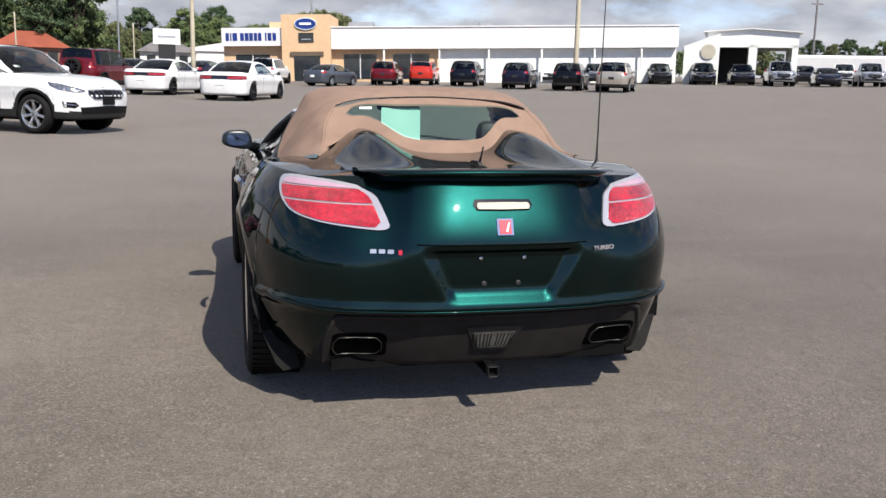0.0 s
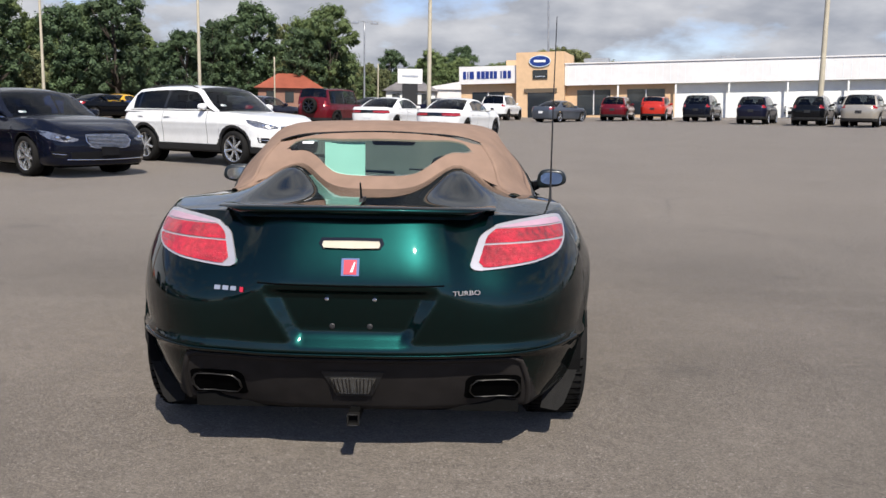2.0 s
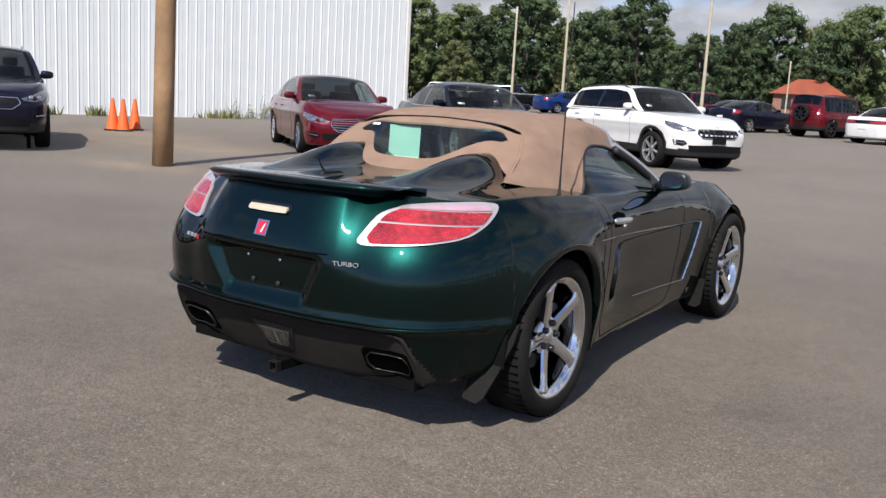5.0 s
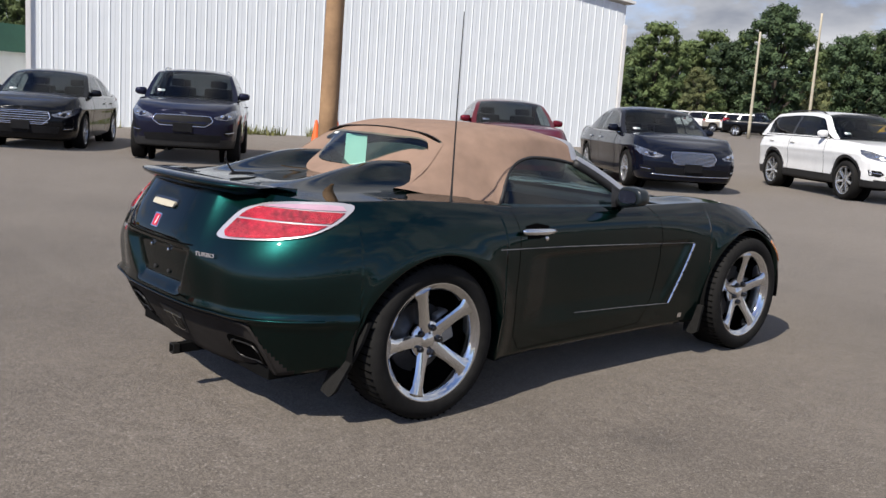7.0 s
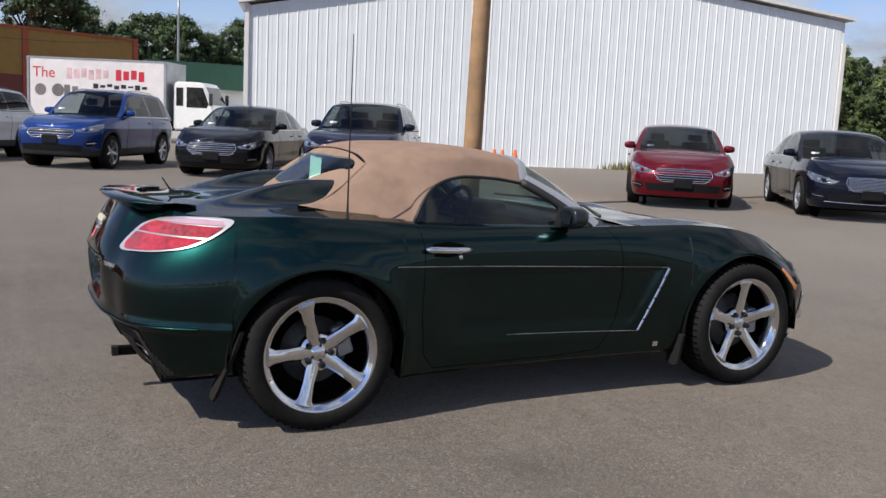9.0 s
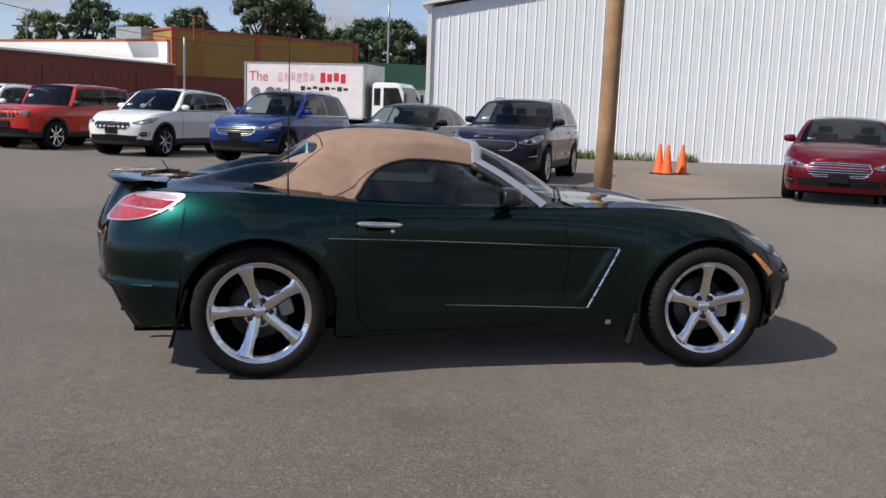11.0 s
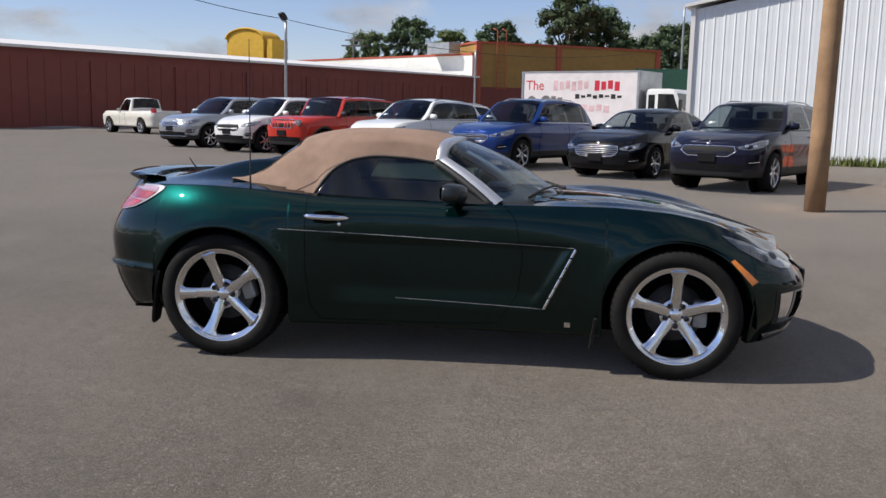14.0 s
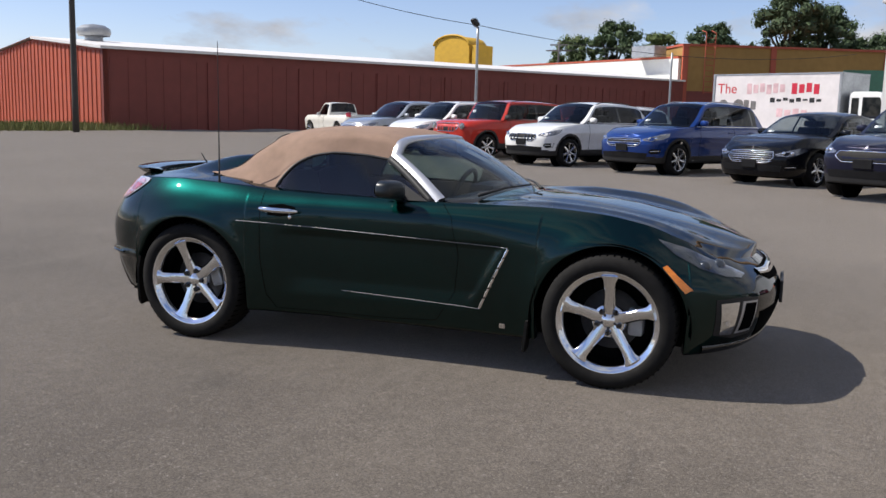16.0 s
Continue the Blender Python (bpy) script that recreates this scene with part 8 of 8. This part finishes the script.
tufts("grass_verge", "green grass verge before the store gable", pts, .45, 7)
pts = []
mound = bmesh.new()
bmesh.ops.create_grid(mound, x_segments=60, y_segments=14, size=1)
for v in mound.verts:
    u, w_ = v.co.x, v.co.y
    p = RA + ra * (15 + 13 * u) + Vector((ra.y, -ra.x, 0)) * (2.2 + 1.6 * w_)
    h_ = .36 * max(0, 1 - w_ * w_) * max(0, 1 - u**4) * (.55 + .45 * math.sin(9 * u + 1) * math.cos(4 * u)) + .05 * noise.noise(Vector((u * 12, w_ * 5, 0)))
    v.co = Vector((p.x, p.y, h_ - .02))
tagged(part("spoil_heap", mound, mat("pale_millings", (0.20, 0.18, 0.16), 0.95, 0, 0.3, 3, 0.5, 30), None, "", True), "low heap of grey millings along the store wall", "heap", kind="stuff")


# dry creeper on the hall's wall
DRY = mat("dry_stems", (0.30, 0.27, 0.21), 0.9, 0, 0.3, 20)
rd = random.Random(5)
for x0, n_s, reach_, lean_ in ((12.9, 5, .75, -.1), (13.85, 8, 1.05, .55), (13.6, 5, .5, -.3)):
    weed = thing("dry_weed", "dry grey creeper stems against the white wall", "weed", group="wall weeds")
    sb4, lv = bmesh.new(), bmesh.new()
    for k in range(n_s):
        a = lean_ + rd.uniform(-.45, .45)
        h4 = reach_ * rd.uniform(.45, 1.0)
        pts4 = [HA + along * (x0 + a * h4 * q**1.5 + .03 * math.sin(7 * q + k)) + Vector((along.y, -along.x, 0)) * (.05 + .06 * (1 - q)) + Vector((0, 0, .06 + h4 * q)) for q in np.linspace(0, 1, 7)]
        tube(sb4, pts4, [.016 * (1 - .75 * q) for q in np.linspace(0, 1, 7)], 5)
        for p in pts4[1:]:
            for _ in range(3):
                c = p + Vector((rd.uniform(-.07, .07), rd.uniform(-.07, .07), rd.uniform(-.05, .06)))
                lv.faces.new([lv.verts.new(c + Vector((rd.uniform(-.035, .035), rd.uniform(-.035, .035), rd.uniform(-.035, .035)))) for _ in range(3)])
    part("stems", sb4, DRY, weed, "", True)
    part("leaves", lv, GRASS_M, weed)
